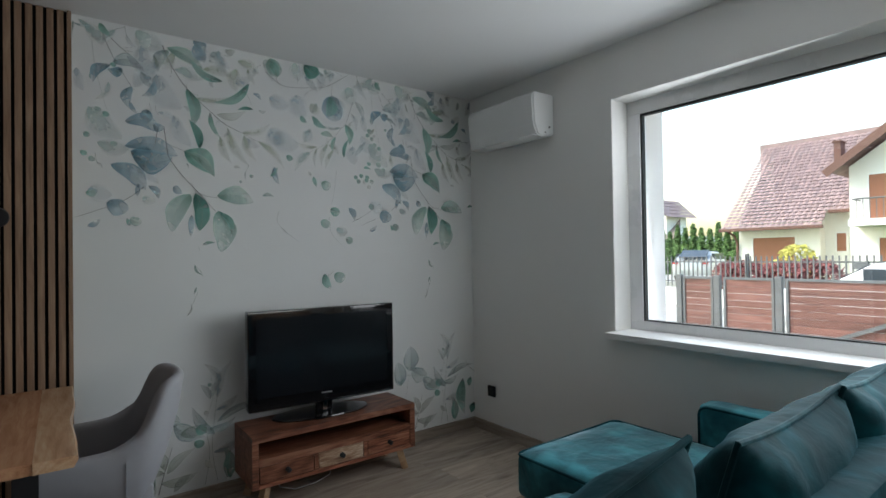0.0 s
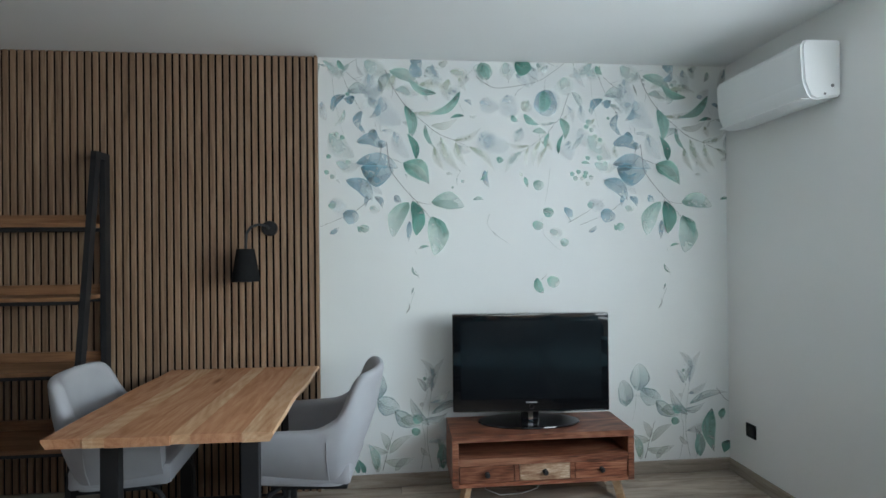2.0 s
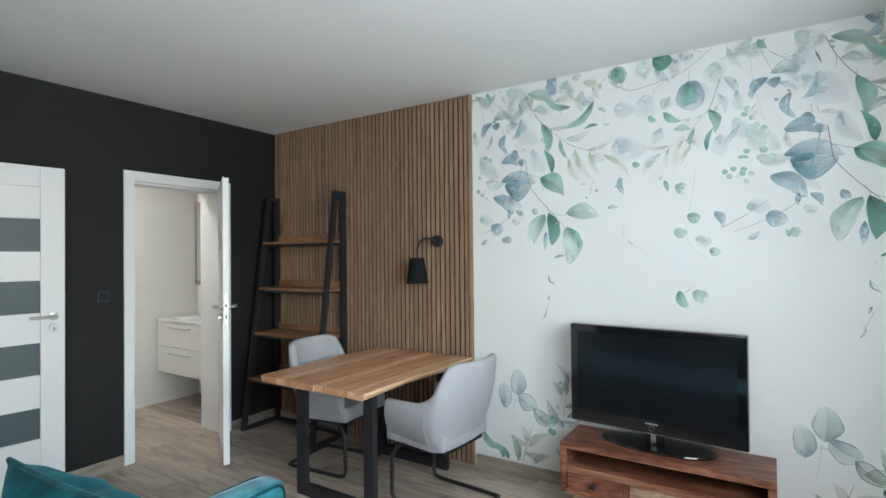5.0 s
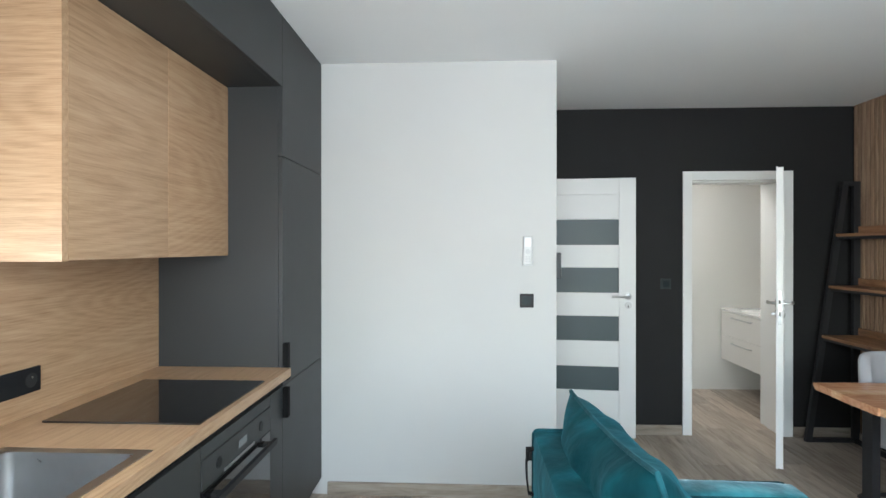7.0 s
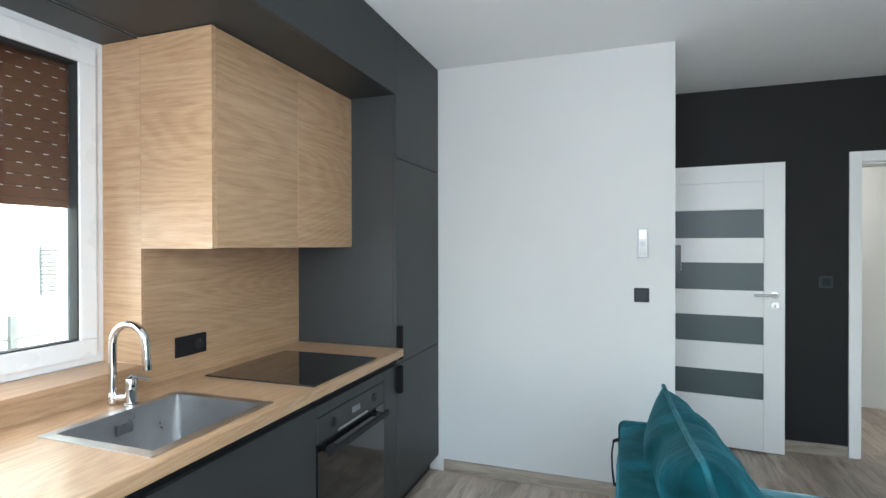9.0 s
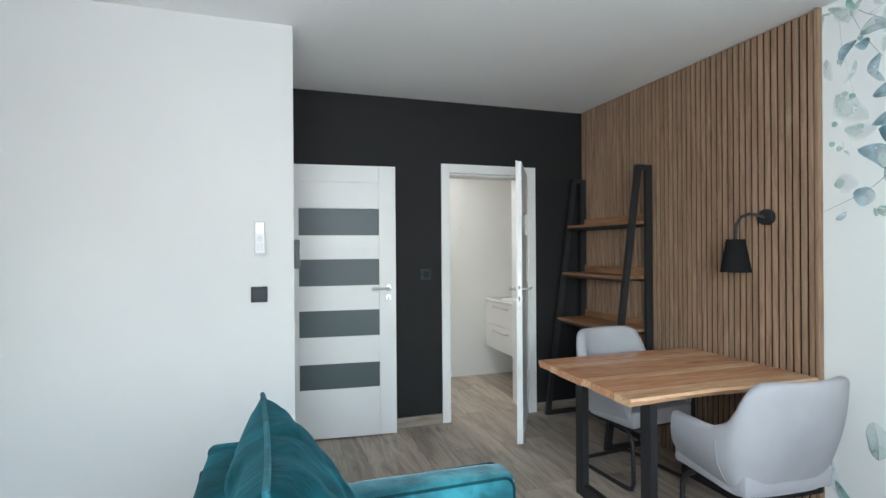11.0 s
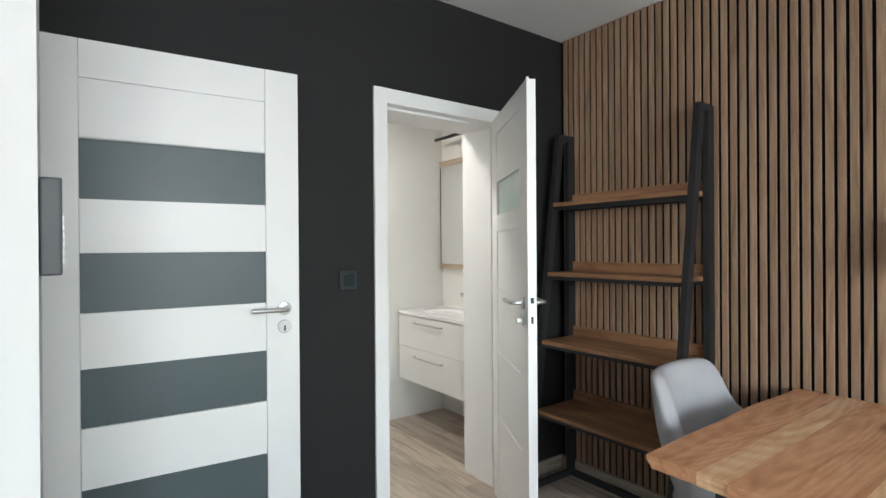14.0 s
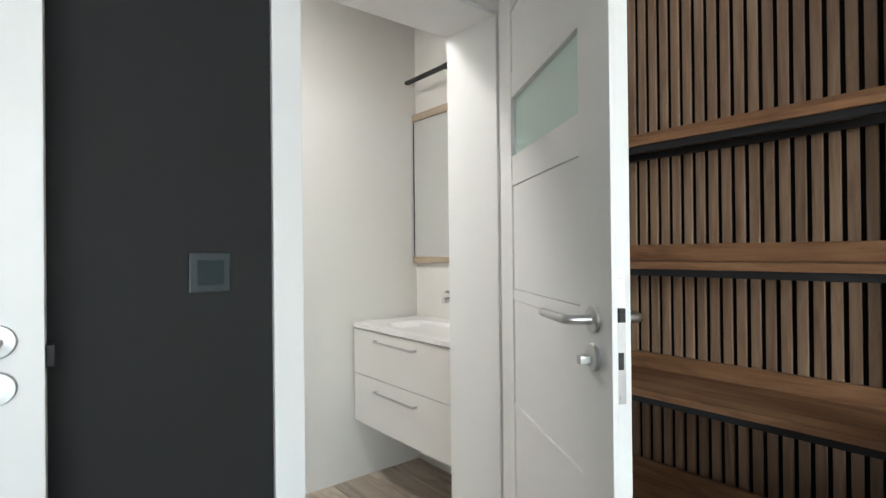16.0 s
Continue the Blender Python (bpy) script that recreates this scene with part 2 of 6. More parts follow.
mirror_mat = plain("mirror", (0.9, 0.9, 0.89), 0.02, metal=1.0, var=0.0, bump=0.0)
floor_wood = wood("floor_laminate", (0.23, 0.178, 0.138), (0.41, 0.34, 0.275), (0.53, 0.455, 0.378), "x", 14, 7, 0.42, 0.2, fleck=0.28)
skirt_wood = wood("skirting_laminate", (0.2, 0.16, 0.125), (0.32, 0.27, 0.22), (0.42, 0.37, 0.31), "x", 16, 8, 0.45, 0.12)
skirt_wood_y = wood("skirting_laminate_across", (0.2, 0.16, 0.125), (0.32, 0.27, 0.22), (0.42, 0.37, 0.31), "y", 16, 8, 0.45, 0.12)
slat_wood = wood("slat_oak", (0.18, 0.108, 0.066), (0.28, 0.176, 0.11), (0.355, 0.238, 0.157), "z", 22, 10, 0.55, 0.12, knots=False)
oak_x = wood("kitchen_oak", (0.31, 0.18, 0.093), (0.442, 0.281, 0.163), (0.53, 0.36, 0.222), "x", 60, 24, 0.33, 0.05, knots=False, bump=0.05, twist=0.7, fleck=0.75, figure=0.045, calm=0.55)
oak_y = wood("kitchen_oak_side", (0.31, 0.18, 0.093), (0.442, 0.281, 0.163), (0.53, 0.36, 0.222), "y", 60, 24, 0.33, 0.05, knots=False, bump=0.05, twist=0.7, fleck=0.75, figure=0.045, calm=0.55)
acacia = wood("acacia_top", (0.38, 0.165, 0.082), (0.52, 0.255, 0.137), (0.62, 0.35, 0.2), "y", 18, 7, 0.24, 0.12, knots=True, bump=0.1, fleck=0.3, figure=0.045, calm=0.75)
acacia_pale = wood("acacia_sapwood", (0.48, 0.25, 0.13), (0.65, 0.39, 0.225), (0.78, 0.55, 0.36), "y", 18, 7, 0.24, 0.06, knots=True, bump=0.1, fleck=0.3, figure=0.045, calm=0.75)
shelf_wood = wood("mango_shelf", (0.11, 0.05, 0.022), (0.25, 0.122, 0.058), (0.37, 0.195, 0.1), "x", 14, 8, 0.5, 0.15)
cab_wood = wood("reclaimed_wood", (0.07, 0.022, 0.012), (0.24, 0.085, 0.045), (0.42, 0.2, 0.12), "x", 16, 7, 0.4, 0.3, fleck=0.6, figure=0.05)
patched_wood = wood("patched_drawer_wood", (0.2, 0.09, 0.05), (0.42, 0.27, 0.17), (0.7, 0.56, 0.42), "x", 14, 3, 0.5, 0.1, fleck=0.7, figure=0.1)
pale_wood = wood("pale_patched_wood", (0.36, 0.2, 0.1), (0.5, 0.33, 0.19), (0.6, 0.45, 0.3), "x", 15, 7, 0.5, 0.1)
light_trim = wood("light_mirror_trim", (0.36, 0.27, 0.18), (0.46, 0.36, 0.26), (0.52, 0.43, 0.33), "x", 18, 9, 0.5, 0.05, knots=False)

# ---- structure ----
BX, BY = -2.80, 3.62                    # bathroom: far wall, mirror wall
W1 = (-0.45, 2.235, 0.89, 2.285)         # big window opening: y, y, z, z
W2 = (1.337, 2.8, 1.00, 2.262)          # kitchen window opening: x, x, z, z
DOOR = (2.29, 3.0, 2.03)                # bathroom doorway
XO = 3.70                               # outer face of the window wall

setting("wall_north", boxes((XD, XO, YN, YN + 0.2, 0, CEIL)), white_paint, "white plastered wall behind the mural and the slats")
setting("wall_east", boxes((XE, XO, -1.4, W1[0], 0, CEIL), (XE, XO, W1[1], YN, 0, CEIL), (XE, XO, W1[0], W1[1], 0, W1[2]), (XE, XO, W1[0], W1[1], W1[3], CEIL)), grey_paint, "pale grey painted wall around the large window")
setting("wall_south", boxes((XD, W2[0], -1.4, -1.0, 0, CEIL), (W2[1], XE, -1.4, -1.0, 0, CEIL), (W2[0], W2[1], -1.4, -1.0, 0, W2[2]), (W2[0], W2[1], -1.4, -1.0, W2[3], CEIL)), white_paint, "white kitchen wall with a window in it")
setting("wall_west", boxes((XD - 0.3, XD, YP - 0.16, DOOR[0] - 0.016, 0, CEIL), (XD - 0.3, XD, DOOR[1] + 0.016, YN + 0.2, 0, CEIL), (XD - 0.3, XD, DOOR[0] - 0.016, DOOR[1] + 0.016, DOOR[2] + 0.02, CEIL)), dark_paint, "matt black painted wall with the bathroom doorway")
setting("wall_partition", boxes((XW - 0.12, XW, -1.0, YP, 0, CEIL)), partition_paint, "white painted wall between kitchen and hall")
setting("wall_hall", boxes((XD, XD + 0.06, YP - 0.16, YP - 0.055, 0, CEIL), (XW - 0.18, XW - 0.12, YP - 0.16, YP - 0.055, 0, CEIL), (XD + 0.06, XW - 0.18, YP - 0.16, YP - 0.055, 2.06, CEIL)), white_paint, "short white wall over the hall doorway")
setting("wall_hall_west", boxes((XD - 0.3, XD, -1.4, YP - 0.16, 0, CEIL)), white_paint, "plain white wall of the hall")
bath_wall = plain("bathroom_wall", (0.78, 0.76, 0.72), 0.4, var=0.02, scale=1.0, bump=0.04)
setting("wall_bathroom_1", boxes((BX - 0.12, BX, 1.2, BY + 0.12, 0, CEIL)), bath_wall, "pale bathroom wall facing the doorway")
setting("wall_bathroom_2", boxes((BX, XD - 0.3, BY, BY + 0.12, 0, CEIL)), bath_wall, "pale bathroom wall behind the vanity")
setting("wall_bathroom_3", boxes((BX, XD - 0.3, 1.08, 1.2, 0, CEIL)), bath_wall, "pale bathroom side wall")
setting("ceiling", boxes((BX - 0.12, XO, -1.4, YN + 0.2, CEIL, CEIL + 0.2)), ceiling_paint, "flat white painted ceiling", "ceiling")
floor = setting("floor", boxes((BX - 0.12, XO, -1.4, YN + 0.2, -0.3, -0.012)), felt, "grey-brown wood laminate floor in long planks", "floor")

# skirting boards
def skirting(x0, x1, y0, y1, mat):
    return setting("baseboard", boxes((x0, x1, y0, y1, 0, 0.078), bevel=0.003, seg=1), mat, "grey-brown laminate skirting board", "skirting")

skirting(0.69, XE, YN - 0.016, YN, skirt_wood)
skirting(XE - 0.016, XE, -0.38, YN - 0.016, skirt_wood_y)
skirting(XW, XW + 0.016, -0.34, YP, skirt_wood_y)
skirting(XD, XD + 0.016, YP + 0.02, DOOR[0] - 0.075, skirt_wood_y)
skirting(XD, XD + 0.016, DOOR[1] + 0.075, YN - 0.03, skirt_wood_y)
skirting(XD + 0.016, -0.45, YN - 0.046, YN - 0.03, skirt_wood)

# big window: frame, glass, inner sill
win = tagged(new("window_1"), "large white plastic window with a single fixed pane", "window", kind="structure")
part("window_frame", boxes((3.43, 3.5, W1[0], W1[1], W1[3] - 0.085, W1[3]), (3.43, 3.5, W1[0], W1[1], W1[2], W1[2] + 0.06), (3.43, 3.5, W1[0], W1[0] + 0.085, W1[2] + 0.06, W1[3] - 0.085), (3.43, 3.5, W1[1] - 0.085, W1[1], W1[2] + 0.06, W1[3] - 0.085), bevel=0.006), pvc, win)
part("gasket", boxes((3.438, 3.47, W1[0] + 0.085, W1[1] - 0.085, W1[3] - 0.097, W1[3] - 0.085), (3.438, 3.47, W1[0] + 0.085, W1[1] - 0.085, W1[2] + 0.06, W1[2] + 0.067), (3.438, 3.47, W1[1] - 0.096, W1[1] - 0.085, W1[2] + 0.067, W1[3] - 0.097)), rubber, win, "black rubber glazing seal")
pane = part("pane", boxes((3.462, 3.468, W1[0] + 0.085, W1[1] - 0.085, W1[2] + 0.064, W1[3] - 0.09)), window_glass, win)
pane.visible_shadow = False
part("window_sill", boxes((XE - 0.085, 3.43, W1[0] - 0.01, W1[1] + 0.012, W1[2] - 0.03, W1[2] + 0.006), bevel=0.006), white_lacquer, win, "white window sill board")
part("reveal", boxes((XE + 0.002, 3.43, W1[1] - 0.003, W1[1] - 0.0005, W1[2], W1[3]), (XE + 0.002, 3.43, W1[0], W1[1], W1[3] - 0.003, W1[3] - 0.0005)), white_paint, win)
part("outer_reveal", boxes((3.5, XO + 0.02, W1[1] - 0.065, W1[1] - 0.002, W1[2], W1[3]), (3.5, XO + 0.05, W1[0], W1[1], W1[2] - 0.03, W1[2] + 0.02)), plain("render_beige", (0.76, 0.7, 0.68), 0.9, bump=0.3, fine=150), win)

# kitchen window with its roller shutter
kw = tagged(new("window_2"), "white plastic kitchen window with a brown shutter half down", "window", kind="structure")
KY = -1.185
part("window_frame", boxes((W2[0], W2[1], KY - 0.07, KY, W2[3] - 0.055, W2[3]), (W2[0], W2[1], KY - 0.07, KY, W2[2] + 0.01, W2[2] + 0.05), (W2[0], W2[0] + 0.045, KY - 0.07, KY, W2[2] + 0.05, W2[3] - 0.055), (W2[1] - 0.04, W2[1], KY - 0.07, KY, W2[2] + 0.05, W2[3] - 0.055), bevel=0.005), pvc, kw)
part("sash", boxes((W2[0] + 0.035, W2[1] - 0.028, KY - 0.05, KY + 0.014, W2[3] - 0.105, W2[3] - 0.035), (W2[0] + 0.035, W2[1] - 0.028, KY - 0.05, KY + 0.014, W2[2] + 0.035, W2[2] + 0.105), (W2[0] + 0.035, W2[0] + 0.1, KY - 0.05, KY + 0.014, W2[2] + 0.105, W2[3] - 0.105), (W2[1] - 0.085, W2[1] - 0.028, KY - 0.05, KY + 0.014, W2[2] + 0.105, W2[3] - 0.105), bevel=0.006), pvc, kw)
part("gasket", boxes((W2[0] + 0.1, W2[0] + 0.105, KY - 0.04, KY + 0.003, W2[2] + 0.105, W2[3] - 0.105), (W2[0] + 0.105, W2[1] - 0.085, KY - 0.04, KY + 0.003, W2[2] + 0.105, W2[2] + 0.11), (W2[0] + 0.105, W2[1] - 0.085, KY - 0.04, KY + 0.003, W2[3] - 0.115, W2[3] - 0.105)), rubber, kw)
kp = part("pane", boxes((W2[0] + 0.095, W2[1] - 0.08, KY - 0.028, KY - 0.022, W2[2] + 0.1, W2[3] - 0.1)), window_glass, kw)
kp.visible_shadow = False
shutter_mat = plain("shutter_brown", (0.11, 0.036, 0.018), 0.5, var=0.08, scale=8)
shutter = tagged(new("roller_shutter"), "brown slatted roller shutter lowered half way", "shutter", kind="structure")
shutter.location = (0, KY - 0.13, 0)
bm = box(bmesh.new(), W2[0] + 0.033, W2[1] - 0.02, -0.006, 0.006, 0.0, 0.0428, bevel=0.005)
slat_ob = None
for i in range(16):
    z = 1.64 + 0.043 * i
    if slat_ob is None:
        slat_ob = part("slat", bm, shutter_mat, shutter)
        slat_ob.location = (0, 0, z)
    else:
        o = slat_ob.copy()
        scene.collection.objects.link(o)
        o.location = (0, 0, z)
# pale dashes on the slats: daylight through the slots, painted as colour
slots = []
for i in range(1, 16):
    x = W2[0] + 0.06 + (0.03 if i % 2 else 0)
    while x < W2[1] - 0.05:
        slots.append((x, x + 0.019, 0.0062, 0.0072, 1.64 + 0.043 * i - 0.0035, 1.64 + 0.043 * i - 0.001))
        x += 0.062
part("slots", boxes(*slots), plain("slot_daylight", (0.8, 0.8, 0.78), 0.6), shutter, "row of pale dashes painted as daylight through the slots")
part("guide", boxes((W2[0] + 0.002, W2[0] + 0.035, -0.02, 0.02, W2[2] + 0.02, W2[3])), rubber, shutter, "dark shutter guide rail")
part("end_bar", boxes((W2[0] + 0.037, W2[1] - 0.02, -0.009, 0.009, 1.612, 1.64), bevel=0.004), shutter_mat, shutter)

# ---- doors ----
def lever(parent, x, y, z, side, sgn, key=True, turn=False):
    """A steel lever on a round rose; side +1 stands out towards +y of the leaf, sgn is the way the lever points along x."""
    h = part("door_handle", lathe(bmesh.new(), [(0.026, 0.0), (0.026, 0.006), (0.024, 0.008), (0.01, 0.009), (0.009, 0.03)] if side > 0 else [(0.026, 0.0), (0.026, -0.006), (0.024, -0.008), (0.01, -0.009), (0.009, -0.03)], 20, (x, y, z), "y"), steel, parent, "brushed steel lever handle on a round rose", True)
    bm = tube(bmesh.new(), [(x, y + side * 0.02, z), (x, y + side * 0.042, z), (x + sgn * 0.008, y + side * 0.052, z), (x + sgn * 0.03, y + side * 0.054, z), (x + sgn * 0.13, y + side * 0.054, z)], 0.0088, 12)
    part("lever", bm, steel, h, "", True)
    if key:
        e = part("key_rose", lathe(bmesh.new(), [(0.026, 0.0), (0.026, side * 0.006), (0.024, side * 0.008), (0.012, side * 0.008)], 20, (x, y, z - 0.07), "y"), steel, parent, "round steel key rose", True)
        if turn:
            part("thumb_turn", boxes((x - 0.014, x + 0.006, y + side * 0.008 if side > 0 else y - 0.03, y + 0.03 if side > 0 else y - 0.008, z - 0.083, z - 0.067), bevel=0.003), steel, e)
        else:
            part("key_hole", boxes((x - 0.003, x + 0.003, y + 0.008 if side > 0 else y - 0.0095, y + 0.0095 if side > 0 else y - 0.008, z - 0.087, z - 0.066)), rubber, e)
    return h


def panel_door(name, width, height, panels, label, m, s=0.105, s2=None):
    """A leaf with its hinge edge at x=0, running to x=width, thickness from y=-0.04 to 0; panels: (z0, z1, glazed)."""
    d = thing(name, label, "door", m)
    s2 = s2 or s
    items = [(0, s2, -0.04, 0, 0.0, height), (width - s, width, -0.04, 0, 0.0, height)]
    part("stile", boxes(items[0], bevel=0.002), white_lacquer, d)
    part("stile", boxes(items[1], bevel=0.002), white_lacquer, d)
    prev = 0.0
    for z0, z1, kind, inset in panels:
        if z0 > prev:
            part("rail", boxes((s2 + 0.001, width - s - 0.001, -0.0385, -0.0015, prev, z0), bevel=0.0015), white_lacquer, d)
        if kind == "glass":
            part("glazing", boxes((s2 + 0.0005, width - s - 0.0005, -0.026, -0.014, z0, z1)), inset, d, "frosted glass panel")
        else:
            part("panel", boxes((s2 + 0.0012, width - s - 0.0012, -0.0355, -0.0045, z0 + 0.0012, z1 - 0.0012), bevel=0.0015), white_lacquer, d)
        prev = z1
    if prev < height:
        part("rail", boxes((s2 + 0.001, width - s - 0.001, -0.0385, -0.0015, prev, height), bevel=0.0015), white_lacquer, d)
    return d


# open hall door, folded back towards the black wall
ax, ay, bx, by = -1.380, 0.995, -1.305, 1.812
ang = math.degrees(math.atan2(by - ay, bx - ax))
GL = [(0.362, 0.55, "glass", frosted), (0.75, 0.945, "glass", frosted), (1.128, 1.325, "glass", frosted), (1.503, 1.702, "glass", frosted), (1.705, 1.90, "panel", None)]
# the leaf's front face looks towards -y of its own frame
hall = panel_door("hall_door", math.hypot(bx - ax, by - ay), 2.025, GL, "open white interior door with four frosted glass strips", pose(ax, ay, 0.012, 0, 0, ang) @ pose(0, 0.04, 0), 0.125, 0.108)
lever(hall, 0.762, -0.04, 1.103, -1, -1)
part("latch", boxes((math.hypot(bx - ax, by - ay), math.hypot(bx - ax, by - ay) + 0.012, -0.03, -0.012, 1.055, 1.09), bevel=0.002), black_plastic, hall, "black latch bolt")

# bathroom door frame and lining
fr = tagged(new("door_frame"), "white door frame with a deep lining round the bathroom doorway", "door frame", kind="structure")
y0, y1, zt = DOOR
part("casing", boxes((XD, XD + 0.014, y0 - 0.07, y0, 0, zt + 0.07), bevel=0.003), white_lacquer, fr)
part("casing", boxes((XD, XD + 0.014, y1, y1 + 0.07, 0, zt + 0.07), bevel=0.003), white_lacquer, fr)
part("casing", boxes((XD, XD + 0.0135, y0, y1, zt, zt + 0.07), bevel=0.003), white_lacquer, fr)
part("lining", boxes((XD - 0.31, XD, y0 - 0.015, y0, 0, zt + 0.012)), white_lacquer, fr)
part("lining", boxes((XD - 0.31, XD, y1, y1 + 0.015, 0, zt + 0.012)), white_lacquer, fr)
part("lining", boxes((XD - 0.31, XD, y0, y1, zt, zt + 0.015)), white_lacquer, fr)
part("stop", boxes((XD - 0.2, XD - 0.045, y0, y0 + 0.012, 0, zt), bevel=0.002), white_lacquer, fr)
part("stop", boxes((XD - 0.2, XD - 0.045, y1 - 0.012, y1, 0, zt), bevel=0.002), white_lacquer, fr)
part("stop", boxes((XD - 0.2, XD - 0.045, y0 + 0.012, y1 - 0.012, zt - 0.012, zt), bevel=0.002), white_lacquer, fr)
part("strike_plate", boxes((XD - 0.04, XD - 0.016, y0, y0 + 0.0025, 0.95, 1.16)), steel, fr, "steel strike plate")

# bathroom door, open into the room
hx, hy, fx, fy = -1.41, 2.985, -0.784, 2.612
ang = math.degrees(math.atan2(fy - hy, fx - hx))
wid = math.hypot(fx - hx, fy - hy)
BP = [(0.12, 0.43, "panel", None), (0.46, 0.76, "panel", None), (0.79, 1.09, "panel", None), (1.12, 1.42, "panel", None), (1.505, 1.675, "glass", frosted_light), (1.75, 1.93, "panel", None)]
bath = panel_door("bathroom_door", wid, 2.02, BP, "white panelled bathroom door with a small frosted pane, standing open", pose(hx, hy, 0.012, 0, 0, ang), 0.125)
lever(bath, wid - 0.06, -0.04, 1.103, -1, -1, True, True)
lever(bath, wid - 0.06, 0.0, 1.103, 1, -1, True, False)
lp = part("lock_plate", boxes((wid, wid + 0.002, -0.029, -0.011, 0.962, 1.19), bevel=0.0008), steel, bath, "steel lock plate on the edge")
part("latch", boxes((wid + 0.002, wid + 0.009, -0.026, -0.014, 1.105, 1.13), bevel=0.002), rubber, lp, "dark latch tongue")
part("bolt_slot", boxes((wid + 0.002, wid + 0.0028, -0.025, -0.015, 1.022, 1.052)), rubber, lp, "dark bolt slot")
for z in (0.973, 1.179):
    part("screw", lathe(bmesh.new(), [(0.0035, wid + 0.002), (0.003, wid + 0.0032), (0.001, wid + 0.0032)], 10, (0, -0.02, z), "x"), steel, lp)
part("rebate", boxes((wid, wid + 0.013, -0.0415, -0.031, 0.0, 2.025), bevel=0.002), white_lacquer, bath)

# ---- slatted wall panel ----
SX0, SX1 = XD + 0.002, 0.672
PITCH = 0.0405
sp = thing("slat_wall", "oak slats on black felt covering the wall from floor to ceiling", "wall panel")
part("felt_backing", boxes((SX0, SX1 - 0.018, YN - 0.012, YN - 0.001, 0.002, CEIL - 0.002)), felt, sp, "black felt backing")
part("edge_strip", boxes((SX1 - 0.017, SX1, YN - 0.034, YN - 0.001, 0.002, CEIL - 0.002), bevel=0.001), slat_wood, sp)
slat = None
n = int((SX1 - 0.03 - SX0) / PITCH)
for i in range(n):
    x = SX1 - 0.03 - PITCH * (i + 1) + 0.0135
    if slat is None:
        slat = part("slat", box(bmesh.new(), 0, 0.027, -0.0115, 0, 0, CEIL - 0.006, bevel=0.0015, seg=1), slat_wood, sp)
    else:
        s2 = slat.copy()
        scene.collection.objects.link(s2)
        slat = s2
    slat.location = (x, YN - 0.012, 0.003)

# ---- mural: printed watercolour leaves ----
mural = tagged(link("wallpaper_mural", boxes((SX1 + 0.001, XE - 0.001, YN - 0.0015, YN - 0.0003, 0.079, CEIL - 0.001)), wallpaper), "white mural wallpaper printed with hanging watercolour eucalyptus", "wallpaper", kind="structure")
MU, MX0, MZ0 = 0.003395, 0.672, 2.605          # metres per pattern unit, left edge, top


def ink(name, base, tip, alpha, soft=False, fade=0.5):
    m, nt, b = shader(name)
    N, L = nt.nodes, nt.links
    uv = N.new("ShaderNodeTexCoord").outputs["UV"]
    ob = N.new("ShaderNodeTexCoord").outputs["Object"]
    sep = N.new("ShaderNodeSeparateXYZ")
    L.new(uv, sep.inputs[0])
    blot = noise_node(nt, ob, 14.0, 4, 0.6, None, 0.8)
    add = N.new("ShaderNodeMath")
    add.operation = "MULTIPLY_ADD"
    L.new(blot, add.inputs[0])
    add.inputs[1].default_value = 0.9
    L.new(sep.outputs["X"], add.inputs[2])
    L.new(ramp_node(nt, add.outputs[0], [(0.35, base), (1.15 / 1.2, tip)]), b.inputs["Base Color"])
    # a darker, drier rim as in washes of paint
    am = N.new("ShaderNodeMath")
    am.operation = "MULTIPLY"
    mr = N.new("ShaderNodeMapRange")
    mr.inputs["From Min"].default_value, mr.inputs["From Max"].default_value = 0.3, 0.7
    mr.inputs["To Min"].default_value, mr.inputs["To Max"].default_value = alpha * 0.68, alpha
    L.new(blot, mr.inputs[0])
    grey = lambda v: (v, v, v)
    rim = [(0.0, grey(1.0)), (0.55, grey(0.85)), (1.0, grey(0.1))] if soft else [(0.0, grey(0.8)), (0.8, grey(0.82)), (0.96, grey(1.2))]
    edge = ramp_node(nt, sep.outputs["Y"], rim)
    dry = N.new("ShaderNodeMath")
    dry.operation = "MULTIPLY"
    L.new(edge, dry.inputs[0])
    L.new(ramp_node(nt, sep.outputs["X"], [(0.0, grey(1.0)), (0.4, grey(0.5 + fade / 2)), (1.0, grey(fade))]), dry.inputs[1])
    L.new(mr.outputs[0], am.inputs[0])
    L.new(dry.outputs[0], am.inputs[1])
    L.new(am.outputs[0], b.inputs["Alpha"])
    b.inputs["Roughness"].default_value = 0.8
    b.inputs["Specular IOR Level"].default_value = 0.2
    return m


